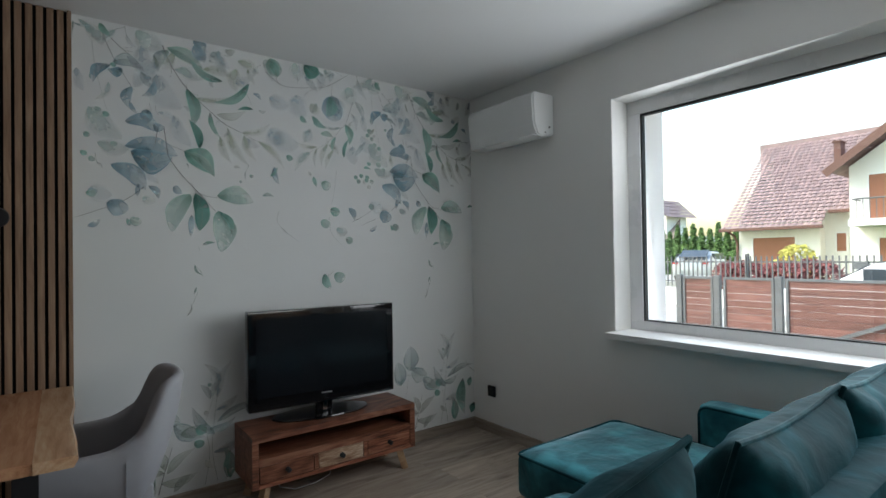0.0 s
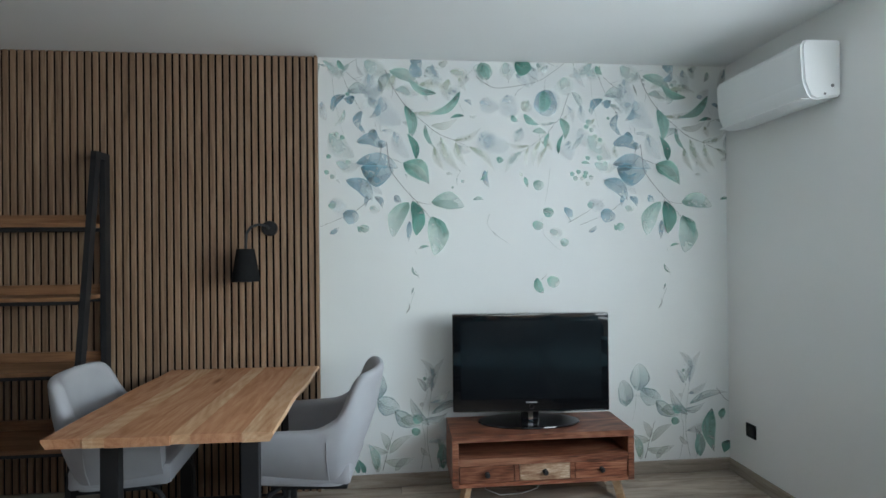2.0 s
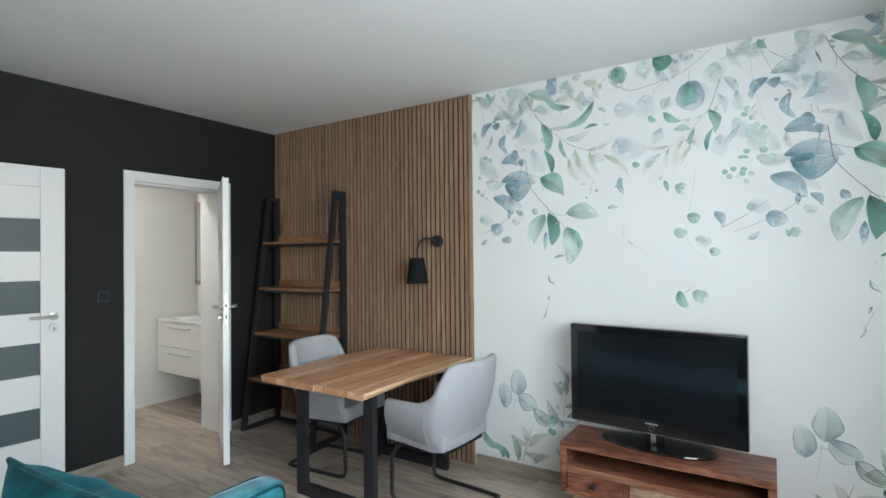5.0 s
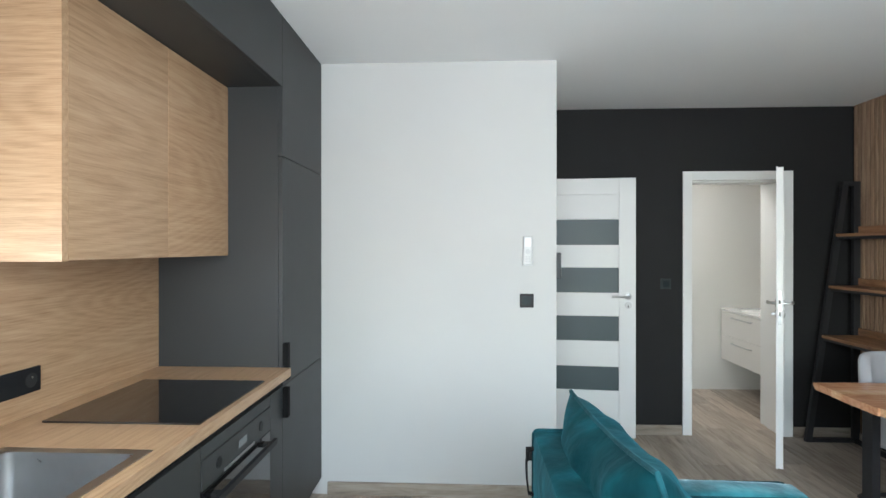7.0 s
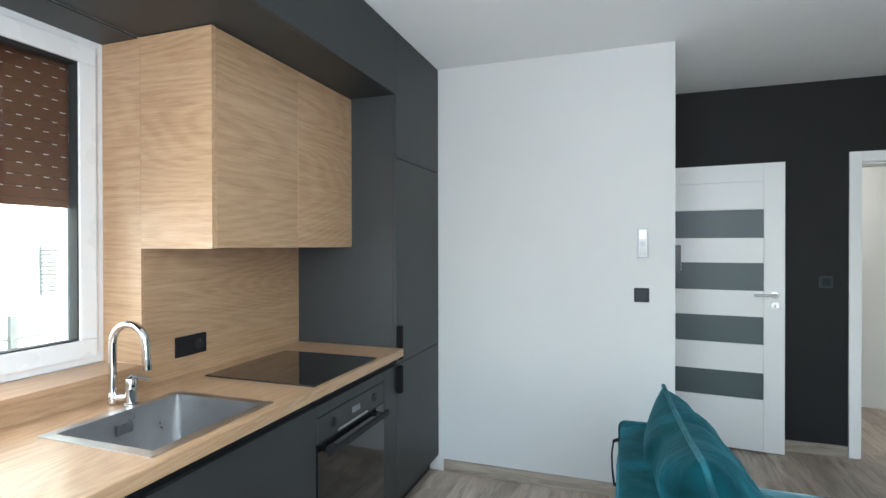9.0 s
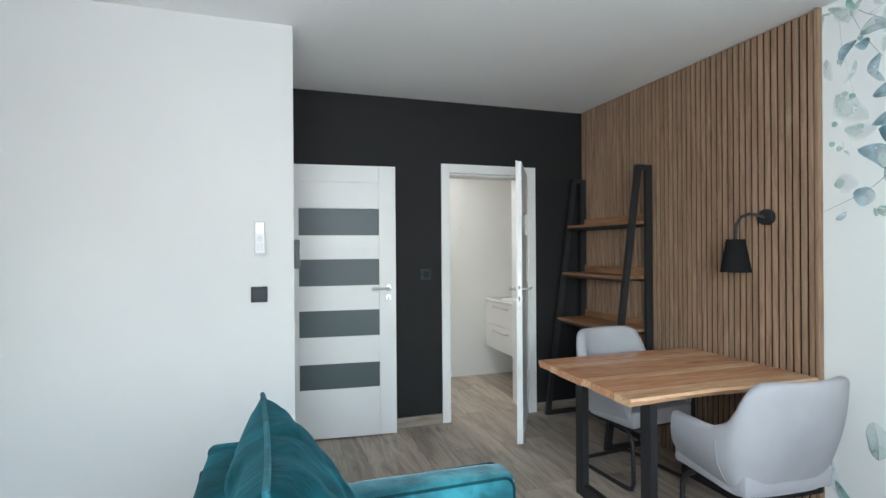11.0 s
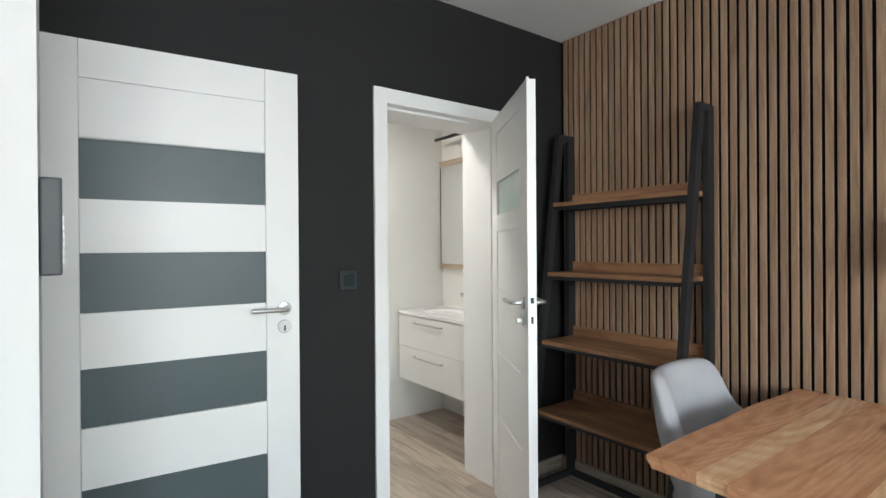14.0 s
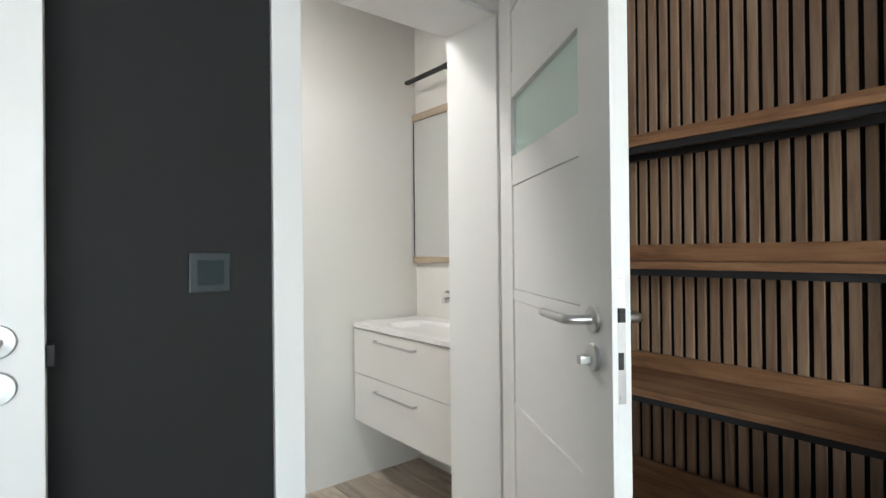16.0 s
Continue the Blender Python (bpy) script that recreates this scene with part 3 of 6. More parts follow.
INKS = {
    "deep": ink("ink_deep_green", (0.006, 0.07, 0.06), (0.14, 0.36, 0.3), 1.15, fade=0.75),
    "teal": ink("ink_teal", (0.015, 0.17, 0.135), (0.36, 0.63, 0.54), 1.0, fade=0.55),
    "mint": ink("ink_mint", (0.17, 0.42, 0.34), (0.58, 0.75, 0.68), 0.78, fade=0.55),
    "sage": ink("ink_sage", (0.4, 0.5, 0.34), (0.68, 0.73, 0.62), 0.62, True, 0.35),
    "blue": ink("ink_blue", (0.1, 0.25, 0.34), (0.46, 0.62, 0.7), 0.82, fade=0.5),
    "deepblue": ink("ink_deep_blue", (0.025, 0.125, 0.18), (0.26, 0.44, 0.53), 0.95, fade=0.55),
    "olive": ink("ink_olive", (0.22, 0.31, 0.2), (0.54, 0.62, 0.52), 0.6, fade=0.4),
    "wash": ink("ink_wash_green", (0.3, 0.5, 0.46), (0.6, 0.73, 0.71), 0.55, fade=0.55),
    "pale": ink("ink_pale_green", (0.42, 0.6, 0.56), (0.64, 0.75, 0.72), 0.6, True, 0.5),
    "mist": ink("ink_pale_blue", (0.42, 0.56, 0.64), (0.62, 0.72, 0.77), 0.5, True, 0.5),
    "shade_green": ink("ink_shade_green", (0.01, 0.12, 0.1), (0.1, 0.32, 0.26), 0.42, fade=0.1),
    "shade_blue": ink("ink_shade_blue", (0.02, 0.11, 0.17), (0.15, 0.35, 0.45), 0.42, fade=0.1),
    "stem": ink("ink_stem", (0.045, 0.04, 0.045), (0.08, 0.07, 0.07), 2.0, fade=0.9),
    "thin": ink("ink_thin_stem", (0.16, 0.19, 0.17), (0.28, 0.32, 0.28), 1.2, fade=0.8),
}
SHADED = {"teal": "shade_green", "mint": "shade_green", "deep": "shade_green", "blue": "shade_blue", "deepblue": "shade_blue", "wash": "shade_blue"}
SHEETS = {k: bmesh.new() for k in INKS}
layer = [0]
UMAX = (XE - 0.002 - MX0) / MU


def press(tone, rows):
    """A printed shape from rows of (left point, middle, right point) in pattern units."""
    bm = SHEETS[tone]
    uvl = bm.loops.layers.uv.verify()
    layer[0] += 1
    y = YN - 0.0018 - layer[0] * 0.000008
    vs = []
    for f, l, c, r in rows:
        vs.append([(bm.verts.new((MX0 + max(0.5, min(UMAX, p[0])) * MU, y, MZ0 - max(0.5, min(740, p[1])) * MU)), f, e) for p, e in ((l, 1.0), (c, 0.0), (r, 1.0))])
    for a, b in zip(vs, vs[1:]):
        for k in (0, 1):
            q = (a[k], a[k + 1], b[k + 1], b[k])
            face = bm.faces.new([v[0] for v in q])
            for lp, v in zip(face.loops, q):
                lp[uvl].uv = (v[1], v[2])


def leaf(u0, v0, u1, v1, w, tone, bend=0.0, blunt=1.0):
    """A leaf from its stalk to its tip, w wide; blunt under 1 makes it rounder."""
    d = Vector((u1 - u0, v1 - v0))
    n = Vector((-d.y, d.x)).normalized()
    rows = []
    k = 14
    for i in range(k + 1):
        f = i / k
        c = Vector((u0, v0)) + d * f + n * bend * d.length * math.sin(math.pi * f)
        h = max(0.04, math.sin(math.pi * f ** (0.8 if blunt >= 1 else 0.95)) ** (0.9 * blunt)) * w / 2 * (1 + 0.07 * math.sin(5 * f + u0) + 0.03 * math.sin(13 * f + v0))
        rows.append((f, c - n * h, c, c + n * h))
    press(tone, rows)
    if w > 9 and tone in SHADED:
        side = 1 if math.sin(u0 * 0.7 + v0) > 0 else -1
        press(SHADED[tone], [(f, c, c.lerp(r if side > 0 else l, 0.55), c.lerp(r if side > 0 else l, 0.97)) for f, l, c, r in rows])
    if w > 13 and tone not in ("mist", "pale"):
        stem([(p.x, p.y) for _, _, p, _ in rows[0:13:4]], 0.8, "thin")


def disc(u, v, r, tone, squash=0.9):
    leaf(u - r, v - r * 0.3, u + r, v + r * 0.35, 2 * r * squash, tone, 0.06, 0.6)


def stem(pts, w=1.6, tone="stem"):
    """A stem smoothed through its points, tapering."""
    w *= 0.7
    pts = [Vector(p) for p in pts]
    fine = []
    for i in range(len(pts) - 1):
        p0, p1, p2, p3 = pts[max(0, i - 1)], pts[i], pts[i + 1], pts[min(len(pts) - 1, i + 2)]
        for s in range(5):
            t = s / 5
            fine.append(0.5 * (2 * p1 + (p2 - p0) * t + (2 * p0 - 5 * p1 + 4 * p2 - p3) * t * t + (3 * p1 - p0 - 3 * p2 + p3) * t ** 3))
    fine.append(pts[-1])
    rows = []
    for i, p in enumerate(fine):
        a, b = fine[max(0, i - 1)], fine[min(len(fine) - 1, i + 1)]
        dd = (b - a)
        n = Vector((-dd.y, dd.x)).normalized()
        f = i / (len(fine) - 1)
        h = w * 0.85 * (1 - 0.5 * f) / 2
        rows.append((f, p - n * h, p, p + n * h))
    press(tone, rows)


def spray(o):
    """The large hanging spray that the pattern repeats; o shifts it along the wall."""
    L = lambda a, b, c, d, *r: leaf(a + o, b, c + o, d, *r)
    D = lambda a, b, *r: disc(a + o, b, *r)
    S = lambda *p, w=1.6, tone="stem": stem([(a + o, b) for a, b in p], w, tone)
    # pale washes behind
    L(16.7, 12.2, 44.4, 27.0, 24.6, "pale", 0.1, 0.7)
    L(82.6, 4.8, 120.8, 27.0, 38.6, "pale", 0.1, 0.7)
    L(89.6, 27.0, 106.9, 82.6, 31.6, "mist", 0.1, 0.7)
    L(110.4, 67.8, 145.1, 119.6, 45.6, "mist", 0.2, 0.7)
    L(134.7, 130.7, 159.0, 178.9, 28.1, "mist", 0.1, 0.7)
    L(103.5, 75.2, 79.2, 93.7, 21.1, "mist", 0.2, 0.7)
    L(145.1, 49.3, 179.9, 64.1, 21.1, "pale", 0.1)
    L(179.9, 45.6, 228.5, 51.1, 19.3, "sage", -0.1)
    L(204.2, 8.5, 214.6, 45.6, 21.1, "mist", 0.1, 0.7)
    L(291.0, 130.7, 315.3, 156.7, 42.1, "mist", 0.1, 0.7)
    L(20.1, 134.4, 61.8, 178.9, 38.6, "pale", 0.1, 0.7)
    L(30.6, 186.3, 72.2, 193.7, 24.6, "pale", 0.1, 0.7)
    L(231.9, 60.4, 256.2, 45.6, 21.1, "mist", 0.1, 0.7)
    L(6.2, 78.9, 13.2, 112.2, 17.5, "mist", 0.1, 0.7)
    # upper feathery branch
    S((119.1, 19.6), (131.2, 48.5), (153.8, 82.6), (190.3, 115.9), (214.6, 134.4), (242.4, 145.6), (270.1, 158.5), w=1.8)
    S((131.2, 48.5), (131.9, 60.4), (129.5, 70.7), w=1.0)
    S((153.8, 82.6), (154.2, 75.2), w=1.0)
    S((153.8, 82.6), (162.5, 89.3), (171.2, 91.9), w=1.1)
    S((214.6, 134.4), (211.8, 130.7), w=1.0)
    S((242.4, 145.6), (251.0, 140.0), (259.7, 137.0), w=0.9, tone="thin")
    L(126.0, 21.5, 181.6, 51.1, 20.4, "mint", -0.12)
    L(210.4, 61.1, 159.0, 32.6, 14.0, "teal", -0.16)
    L(166.0, 96.7, 231.9, 82.6, 12.6, "sage", 0.1)
    L(254.5, 56.7, 195.5, 99.3, 15.4, "teal", -0.16)
    L(200.7, 119.6, 249.3, 104.8, 12.6, "olive", 0.14)
    L(261.5, 101.1, 235.4, 105.6, 6.3, "deep", 0.1)
    L(153.8, 84.4, 162.5, 145.6, 20.4, "teal", -0.14)
    L(173.6, 180.7, 157.3, 134.4, 14.0, "deep", 0.12)
    L(189.6, 117.8, 207.6, 160.4, 8.4, "teal", 0.12)
    L(205.9, 156.7, 224.3, 201.1, 15.4, "sage", 0.1)
    L(218.1, 140.0, 253.5, 203.0, 18.9, "sage", 0.1)
    L(245.8, 148.5, 266.7, 193.7, 16.1, "sage", 0.12)
    L(270.1, 156.7, 317.0, 203.0, 14.7, "sage", -0.1)
    L(242.4, 145.6, 292.7, 121.5, 12.6, "sage", 0.12)
    L(227.1, 206.7, 239.6, 207.8, 4.9, "olive", -0.1)
    L(136.5, 54.8, 166.0, 64.1, 15.4, "pale", -0.12)
    L(106.9, 38.1, 114.6, 58.5, 3.5, "thin", 0.0)
    S((245.8, 69.6), (254.5, 82.6), (260.4, 97.4), w=0.7, tone="thin")
    L(261.5, 72.2, 275.3, 82.6, 7.0, "blue", -0.2)
    L(270.1, 101.1, 284.7, 99.3, 4.9, "wash", 0.2)
    # twigs along the top
    S((34.0, 6.7), (41.0, 27.0), (53.1, 55.9), w=1.3)
    S((49.7, 25.2), (61.8, 36.3), (74.0, 44.8), w=1.2)
    S((63.5, 37.4), (77.4, 32.6), w=0.9)
    S((67.0, 40.0), (79.2, 38.9), w=0.8)
    L(34.7, 4.8, 47.9, 21.5, 10.5, "teal", 0.1)
    L(2.8, 13.0, 25.3, 8.5, 4.2, "wash", 0.15)
    S((25.3, 34.4), (28.8, 71.5), (41.0, 127.0), (54.9, 171.5), w=0.6, tone="thin")
    L(164.9, 1.1, 183.3, 15.9, 18.2, "blue", -0.2, 0.7)
    L(167.7, 30.7, 182.6, 12.2, 12.6, "blue", 0.2)
    S((167.7, 4.1), (181.6, 12.2), (197.2, 22.6), w=1.0)
    L(214.6, 6.7, 231.9, 3.0, 10.5, "olive", 0.2)
    S((214.6, 10.4), (226.7, 1.1), (231.9, 6.7), w=0.8)
    # blossom of blue leaves
    S((61.8, 71.5), (70.5, 86.3), (79.2, 99.3), w=1.1)
    S((110.4, 82.6), (106.9, 71.5), w=0.8)
    S((100.0, 115.9), (102.8, 128.9), w=0.8)
    S((108.7, 119.6), (110.4, 130.7), (119.1, 131.5), w=0.9)
    L(64.2, 70.7, 44.4, 73.3, 15.4, "deepblue", -0.2)
    L(47.9, 65.9, 25.7, 96.7, 14.7, "deepblue", 0.22)
    L(51.4, 59.6, 88.9, 62.2, 20.4, "wash", -0.2, 0.7)
    L(75.7, 94.4, 74.3, 130.7, 14.7, "blue", 0.2)
    L(72.9, 117.8, 83.3, 135.2, 7.0, "blue", 0.1)
    L(107.6, 81.9, 89.6, 106.7, 11.9, "blue", -0.2)
    L(112.2, 128.9, 137.5, 137.4, 9.8, "mist", -0.1, 0.7)
    L(96.5, 127.0, 95.1, 148.5, 18.2, "deepblue", 0.0, 0.7)
    L(67.0, 149.3, 113.9, 158.5, 21.8, "blue", -0.2, 0.6)
    L(105.2, 149.3, 119.4, 155.9, 14.0, "blue", 0.1, 0.7)
    L(21.9, 84.4, 22.9, 93.7, 2.8, "mint", 0.0)
    L(66, 188, 140, 196, 24, "blue", -0.16, 0.7)
    L(104, 192, 76, 200, 14, "deepblue", 0.1)
    L(74, 196, 132, 200, 36, "deepblue", 0.22, 0.7)
    S((112, 150), (108, 178), (104, 190), w=1.7)
    S((104, 195), (92, 222), (86, 236), w=1.4)
    L(48, 218, 94, 254, 26, "blue", -0.15, 0.7)
    L(70, 222, 112, 244, 18, "mist", -0.1, 0.7)
    S((92, 250), (60, 276), (0, 302), w=1.3)
    D(34, 262, 15, "mist")
    D(56, 282, 14, "blue")
    L(16, 264, 30, 262, 11, "mint", 0.1, 0.7)
    L(18, 314, 34, 302, 8, "blue", 0.1)
    L(84, 246, 82, 266, 7, "deepblue")
    L(98, 248, 112, 268, 11, "blue", -0.2)
    D(98, 270, 9, "pale")
    D(80, 304, 8, "mint")
    L(72, 312, 68, 300, 6, "teal")
    for a, b in ((32, 136), (42, 142), (18, 176), (52, 186), (14, 204), (24, 212)):
        D(a, b, 4.5, "teal" if a % 4 else "mint")
    # lower spray
    S((120, 150), (124, 182), (128, 202), (150, 232), (174, 258), (196, 284), (202, 290), w=1.8)
    S((124, 178), (140, 184), (152, 188), w=1.2)
    L(150, 187, 196, 224, 34, "teal", -0.14)
    L(154, 188, 196, 226, 16, "mint", -0.1)
    S((172, 256), (184, 260), (202, 262), w=1.1)
    L(200, 258, 260, 266, 30, "mint", -0.12, 0.8)
    S((160, 240), (166, 252), (168, 262), w=1.0)
    L(166, 256, 172, 318, 26, "deep", -0.12, 0.8)
    L(158, 258, 130, 320, 30, "mint", 0.12, 0.7)
    L(160, 292, 158, 328, 10, "blue")
    L(202, 284, 206, 354, 38, "mint", -0.12, 0.75)
    L(204, 286, 222, 326, 12, "teal", -0.2)
    L(134, 246, 146, 258, 12, "blue", 0.1)
    L(176, 342, 196, 338, 5, "teal", -0.1)
    L(276, 254, 296, 254, 6, "teal", -0.15)
    # trailing thread
    S((170, 346), (172, 352), w=0.7, tone="thin")
    S((164, 376), (174, 388), (176, 396), w=1.0, tone="thin")
    S((168, 420), (160, 440), (152, 458), w=0.8, tone="thin")
    L(164, 374, 176, 392, 4, "mint", 0.2)
    L(166, 412, 162, 424, 3.5, "mint")
    L(152, 458, 156, 436, 4, "sage", 0.2)


def garland():
    """The single middle group between the sprays."""
    S = lambda *p, w=1.4, tone="stem": stem(list(p), w, tone)
    leaf(341.9, 61.3, 351.9, 104.1, 45.1, "mist", 0.1, 0.7)
    leaf(448.2, 27.1, 456.2, 61.3, 41.0, "pale", 0.1, 0.7)
    leaf(502.3, -3.7, 456.2, 25.0, 19.7, "pale", -0.15, 0.7)
    leaf(396.0, 3.6, 418.1, 10.8, 20.5, "pale", 0.1, 0.7)
    leaf(456.2, 144.7, 458.2, 181.1, 29.5, "mist", 0.1, 0.7)
    leaf(366.0, 166.1, 335.9, 204.6, 18.9, "pale", 0.1)
    leaf(476.2, 121.2, 496.3, 155.4, 28.7, "mist", 0.1, 0.7)
    S((283.8, 29.2), (311.8, 47.6), (335.9, 48.5), (372.0, 42.1), (400.1, 34.8), (432.1, 14.3), (449.0, 0.6), w=1.3)
    S((378.0, 19.4), (388.0, 28.0), (400.1, 34.8), w=1.0)
    S((418.1, 0.6), (428.1, 5.7), (441.0, 9.1), w=0.9)
    S((355.9, 63.5), (360.0, 54.9), (376.0, 43.4), w=0.9)
    S((411.3, 51.1), (412.1, 42.1), (412.9, 31.4), w=1.0)
    leaf(411.3, 51.1, 419.3, 99.8, 45.9, "blue", 0.06, 0.6)
    leaf(410.5, 52.8, 404.1, 93.4, 24.6, "teal", -0.12, 0.7)
    leaf(412.1, 51.1, 435.3, 89.1, 23.0, "mist", -0.15, 0.7)
    leaf(368.0, 74.1, 386.0, 89.1, 18.9, "olive", 0.1, 0.7)
    leaf(347.9, 99.8, 360.8, 110.5, 10.7, "teal", 0.1)
    S((457.0, 56.2), (450.2, 76.3), (441.0, 101.9), (430.1, 112.6), (414.1, 131.9), (384.0, 155.4), (366.0, 166.1), w=1.4)
    leaf(462.6, 53.6, 480.3, 86.1, 12.3, "wash", -0.12)
    leaf(452.2, 78.4, 463.4, 112.6, 12.3, "mist", -0.15)
    leaf(441.0, 103.2, 448.2, 142.6, 16.4, "teal", -0.15)
    leaf(436.1, 169.1, 446.6, 131.9, 8.2, "deep", -0.1)
    leaf(371.2, 96.8, 400.1, 116.1, 12.3, "teal", 0.12)
    leaf(430.1, 110.9, 388.0, 110.5, 9.0, "pale", -0.1)
    leaf(388.0, 128.0, 414.5, 131.5, 10.7, "mint", -0.12)
    S((418.9, 129.7), (417.3, 142.6), (412.1, 158.8), w=1.2)
    leaf(418.9, 130.6, 411.3, 159.7, 7.4, "teal", 0.1)
    leaf(402.1, 146.0, 388.8, 191.8, 11.5, "sage", 0.1)
    leaf(414.1, 157.5, 396.9, 196.0, 10.7, "sage", 0.1)
    leaf(380.0, 157.5, 376.0, 193.9, 8.2, "sage", 0.1)
    leaf(380.8, 154.6, 335.9, 149.0, 10.7, "sage", -0.1)
    leaf(368.0, 211.0, 362.4, 202.5, 5.7, "olive", 0.0)
    disc(494.3, 109.2, 5.6, "mint")
    disc(505.1, 117.8, 3.6, "olive")
    disc(514.7, 175.9, 5.6, "mint")
    disc(468.2, 213.6, 4.8, "mint")
    disc(481.1, 214.4, 4.0, "olive")
    disc(491.5, 223.8, 4.4, "olive")
    leaf(479.5, 185.4, 495.5, 187.1, 6.1, "teal", -0.1)
    S((300, 20), (304, 40), (310, 50), w=1.1)
    S((342, 24), (344, 40), w=1.0)
    leaf(292, 4, 306, 34, 30, "mint", 0.0, 0.7)
    leaf(296, 8, 306, 34, 18, "teal", 0.0, 0.7)
    leaf(338, 2, 345, 34, 30, "pale", 0.0, 0.7)
    leaf(356, 2, 386, 14, 30, "deep", 0.1, 0.6)
    leaf(236, 20, 272, 36, 22, "sage", -0.1, 0.7)
    leaf(168, 6, 182, 34, 20, "blue", 0.1, 0.7)
    leaf(206, 18, 222, 38, 18, "mist", 0.1)
    disc(308, 80, 18, "mist")
    disc(320, 150, 24, "mist")
    leaf(320, 178, 334, 182, 11, "teal", 0.1)
    leaf(298, 200, 306, 232, 11, "blue", 0.1)
    leaf(290, 218, 304, 200, 5, "teal", 0.1)
    disc(398, 226, 10, "mint")
    leaf(372, 212, 378, 232, 8, "teal")
    S((420, 196), (414, 240), (408, 266), w=0.7, tone="thin")
    S((404, 288), (408, 320), (440, 350), w=0.7, tone="thin")
    disc(416, 276, 10, "teal")
    disc(396, 300, 10, "mint")
    leaf(446, 268, 458, 294, 13, "blue", -0.15)
    S((454, 296), (490, 276), (520, 254), w=1.2)
    disc(430, 314, 12, "pale")
    disc(446, 332, 8, "mint")
    S((306, 280), (302, 300), (318, 318), (340, 334), w=0.8, tone="thin")
    leaf(312, 312, 320, 322, 4, "mist")
    leaf(392, 398, 404, 426, 17, "teal", 0.1, 0.7)
    disc(424, 404, 12, "mint")
    S((400, 402), (412, 392), w=1.2)
    for a, b in ((490, 118), (500, 124), (462, 206), (474, 202), (486, 210)):
        disc(a, b, 4.5, "teal" if a % 4 else "mint")


def undergrowth(o):
    L = lambda a, b, c, d, *r: leaf(a + o, b, c + o, d, *r)
    D = lambda a, b, *r: disc(a + o, b, *r)
    S = lambda *p, w=1.2, tone="thin": stem([(a + o, b) for a, b in p], w, tone)
    L(116, 612, 118, 560, 36, "wash", 0.05, 0.7)
    L(92, 640, 86, 590, 30, "wash", 0.05, 0.7)
    L(120, 610, 160, 630, 32, "wash", 0.1, 0.7)
    S((92, 622), (122, 622), (156, 628), w=1.0)
    L(150, 632, 196, 660, 26, "wash", 0.1)
    L(160, 650, 200, 640, 20, "olive", 0.1)
    D(192, 648, 9, "teal")
    D(188, 670, 8, "teal")
    S((128, 738), (138, 700), (148, 668), w=1.8, tone="stem")
    L(136, 706, 100, 690, 14, "olive", -0.1)
    L(138, 702, 124, 668, 13, "olive", 0.1)
    L(140, 708, 182, 676, 14, "olive", -0.1)
    L(132, 722, 186, 716, 15, "olive", 0.12)
    L(118, 736, 104, 690, 16, "mint", 0.1)
    S((216, 738), (208, 680), (216, 600), (222, 560), w=1.2)
    L(214, 620, 250, 600, 16, "mist", 0.1)
    L(212, 660, 178, 610, 16, "wash", -0.1)
    L(216, 600, 240, 540, 18, "mist", -0.1)
    L(216, 640, 292, 620, 13, "wash", -0.1)
    L(210, 690, 270, 666, 18, "mist", 0.1)
    L(222, 574, 196, 540, 14, "mist", 0.1)
    # veins of the round leaves and a few fresher blades
    S((116, 612), (118, 586), (118, 562), w=0.7)
    S((92, 640), (89, 614), (86, 592), w=0.7)
    S((120, 610), (140, 621), (158, 629), w=0.7)
    S((112, 618), (110, 640), (104, 668), w=0.7)
    L(86, 742, 66, 712, 13, "teal", 0.15)
    L(96, 744, 84, 716, 9, "deep", 0.1)
    L(236, 740, 226, 684, 17, "mint", 0.12)
    L(232, 738, 238, 690, 9, "teal", -0.1)
    S((228, 742), (234, 712), (230, 676), w=0.8)
    L(248, 700, 258, 672, 11, "teal", 0.1)
    L(196, 700, 214, 716, 8, "olive", 0.1)
    S((196, 742), (204, 690), (198, 640), (210, 596), (206, 560), w=0.9)
    L(206, 600, 190, 574, 10, "wash", 0.1)
    L(208, 596, 226, 566, 9, "wash", -0.1)
    L(203, 650, 246, 638, 12, "wash", 0.15)
    D(199, 622, 4, "olive")
    D(205, 576, 3.5, "mint")
    L(150, 740, 176, 716, 12, "olive", -0.1)
    L(120, 742, 104, 704, 14, "olive", 0.12)



def wash(seed, count, u0, u1, depth):
    """Faint small leaves and sprigs that fill the upper band, thinning out downwards."""
    rn = random.Random(seed)
    for _ in range(count):
        u, f = rn.uniform(u0, u1), rn.random() ** 1.6
        v = 4 + f * depth
        a = rn.uniform(0.15, 0.85) * math.pi
        ln = rn.uniform(14, 44) * (1 - 0.4 * f)
        tone = rn.choice(("mist", "pale", "sage", "mist", "wash"))
        leaf(u, v, u + ln * math.cos(a), v + ln * math.sin(a), ln * rn.uniform(0.3, 0.62), tone, rn.uniform(-0.18, 0.18), rn.choice((1.0, 0.7)))
        if rn.random() < 0.3:
            stem([(u - 14 * math.cos(a + 0.5), v - 14 * math.sin(a + 0.5)), (u, v), (u + ln * 0.5 * math.cos(a), v + ln * 0.5 * math.sin(a))], 0.9, "thin")
        if rn.random() < 0.22:
            for k in range(rn.randint(2, 4)):
                disc(u + rn.uniform(-16, 16), v + rn.uniform(6, 30), rn.uniform(2.5, 4.5), rn.choice(("teal", "mint", "pale")))


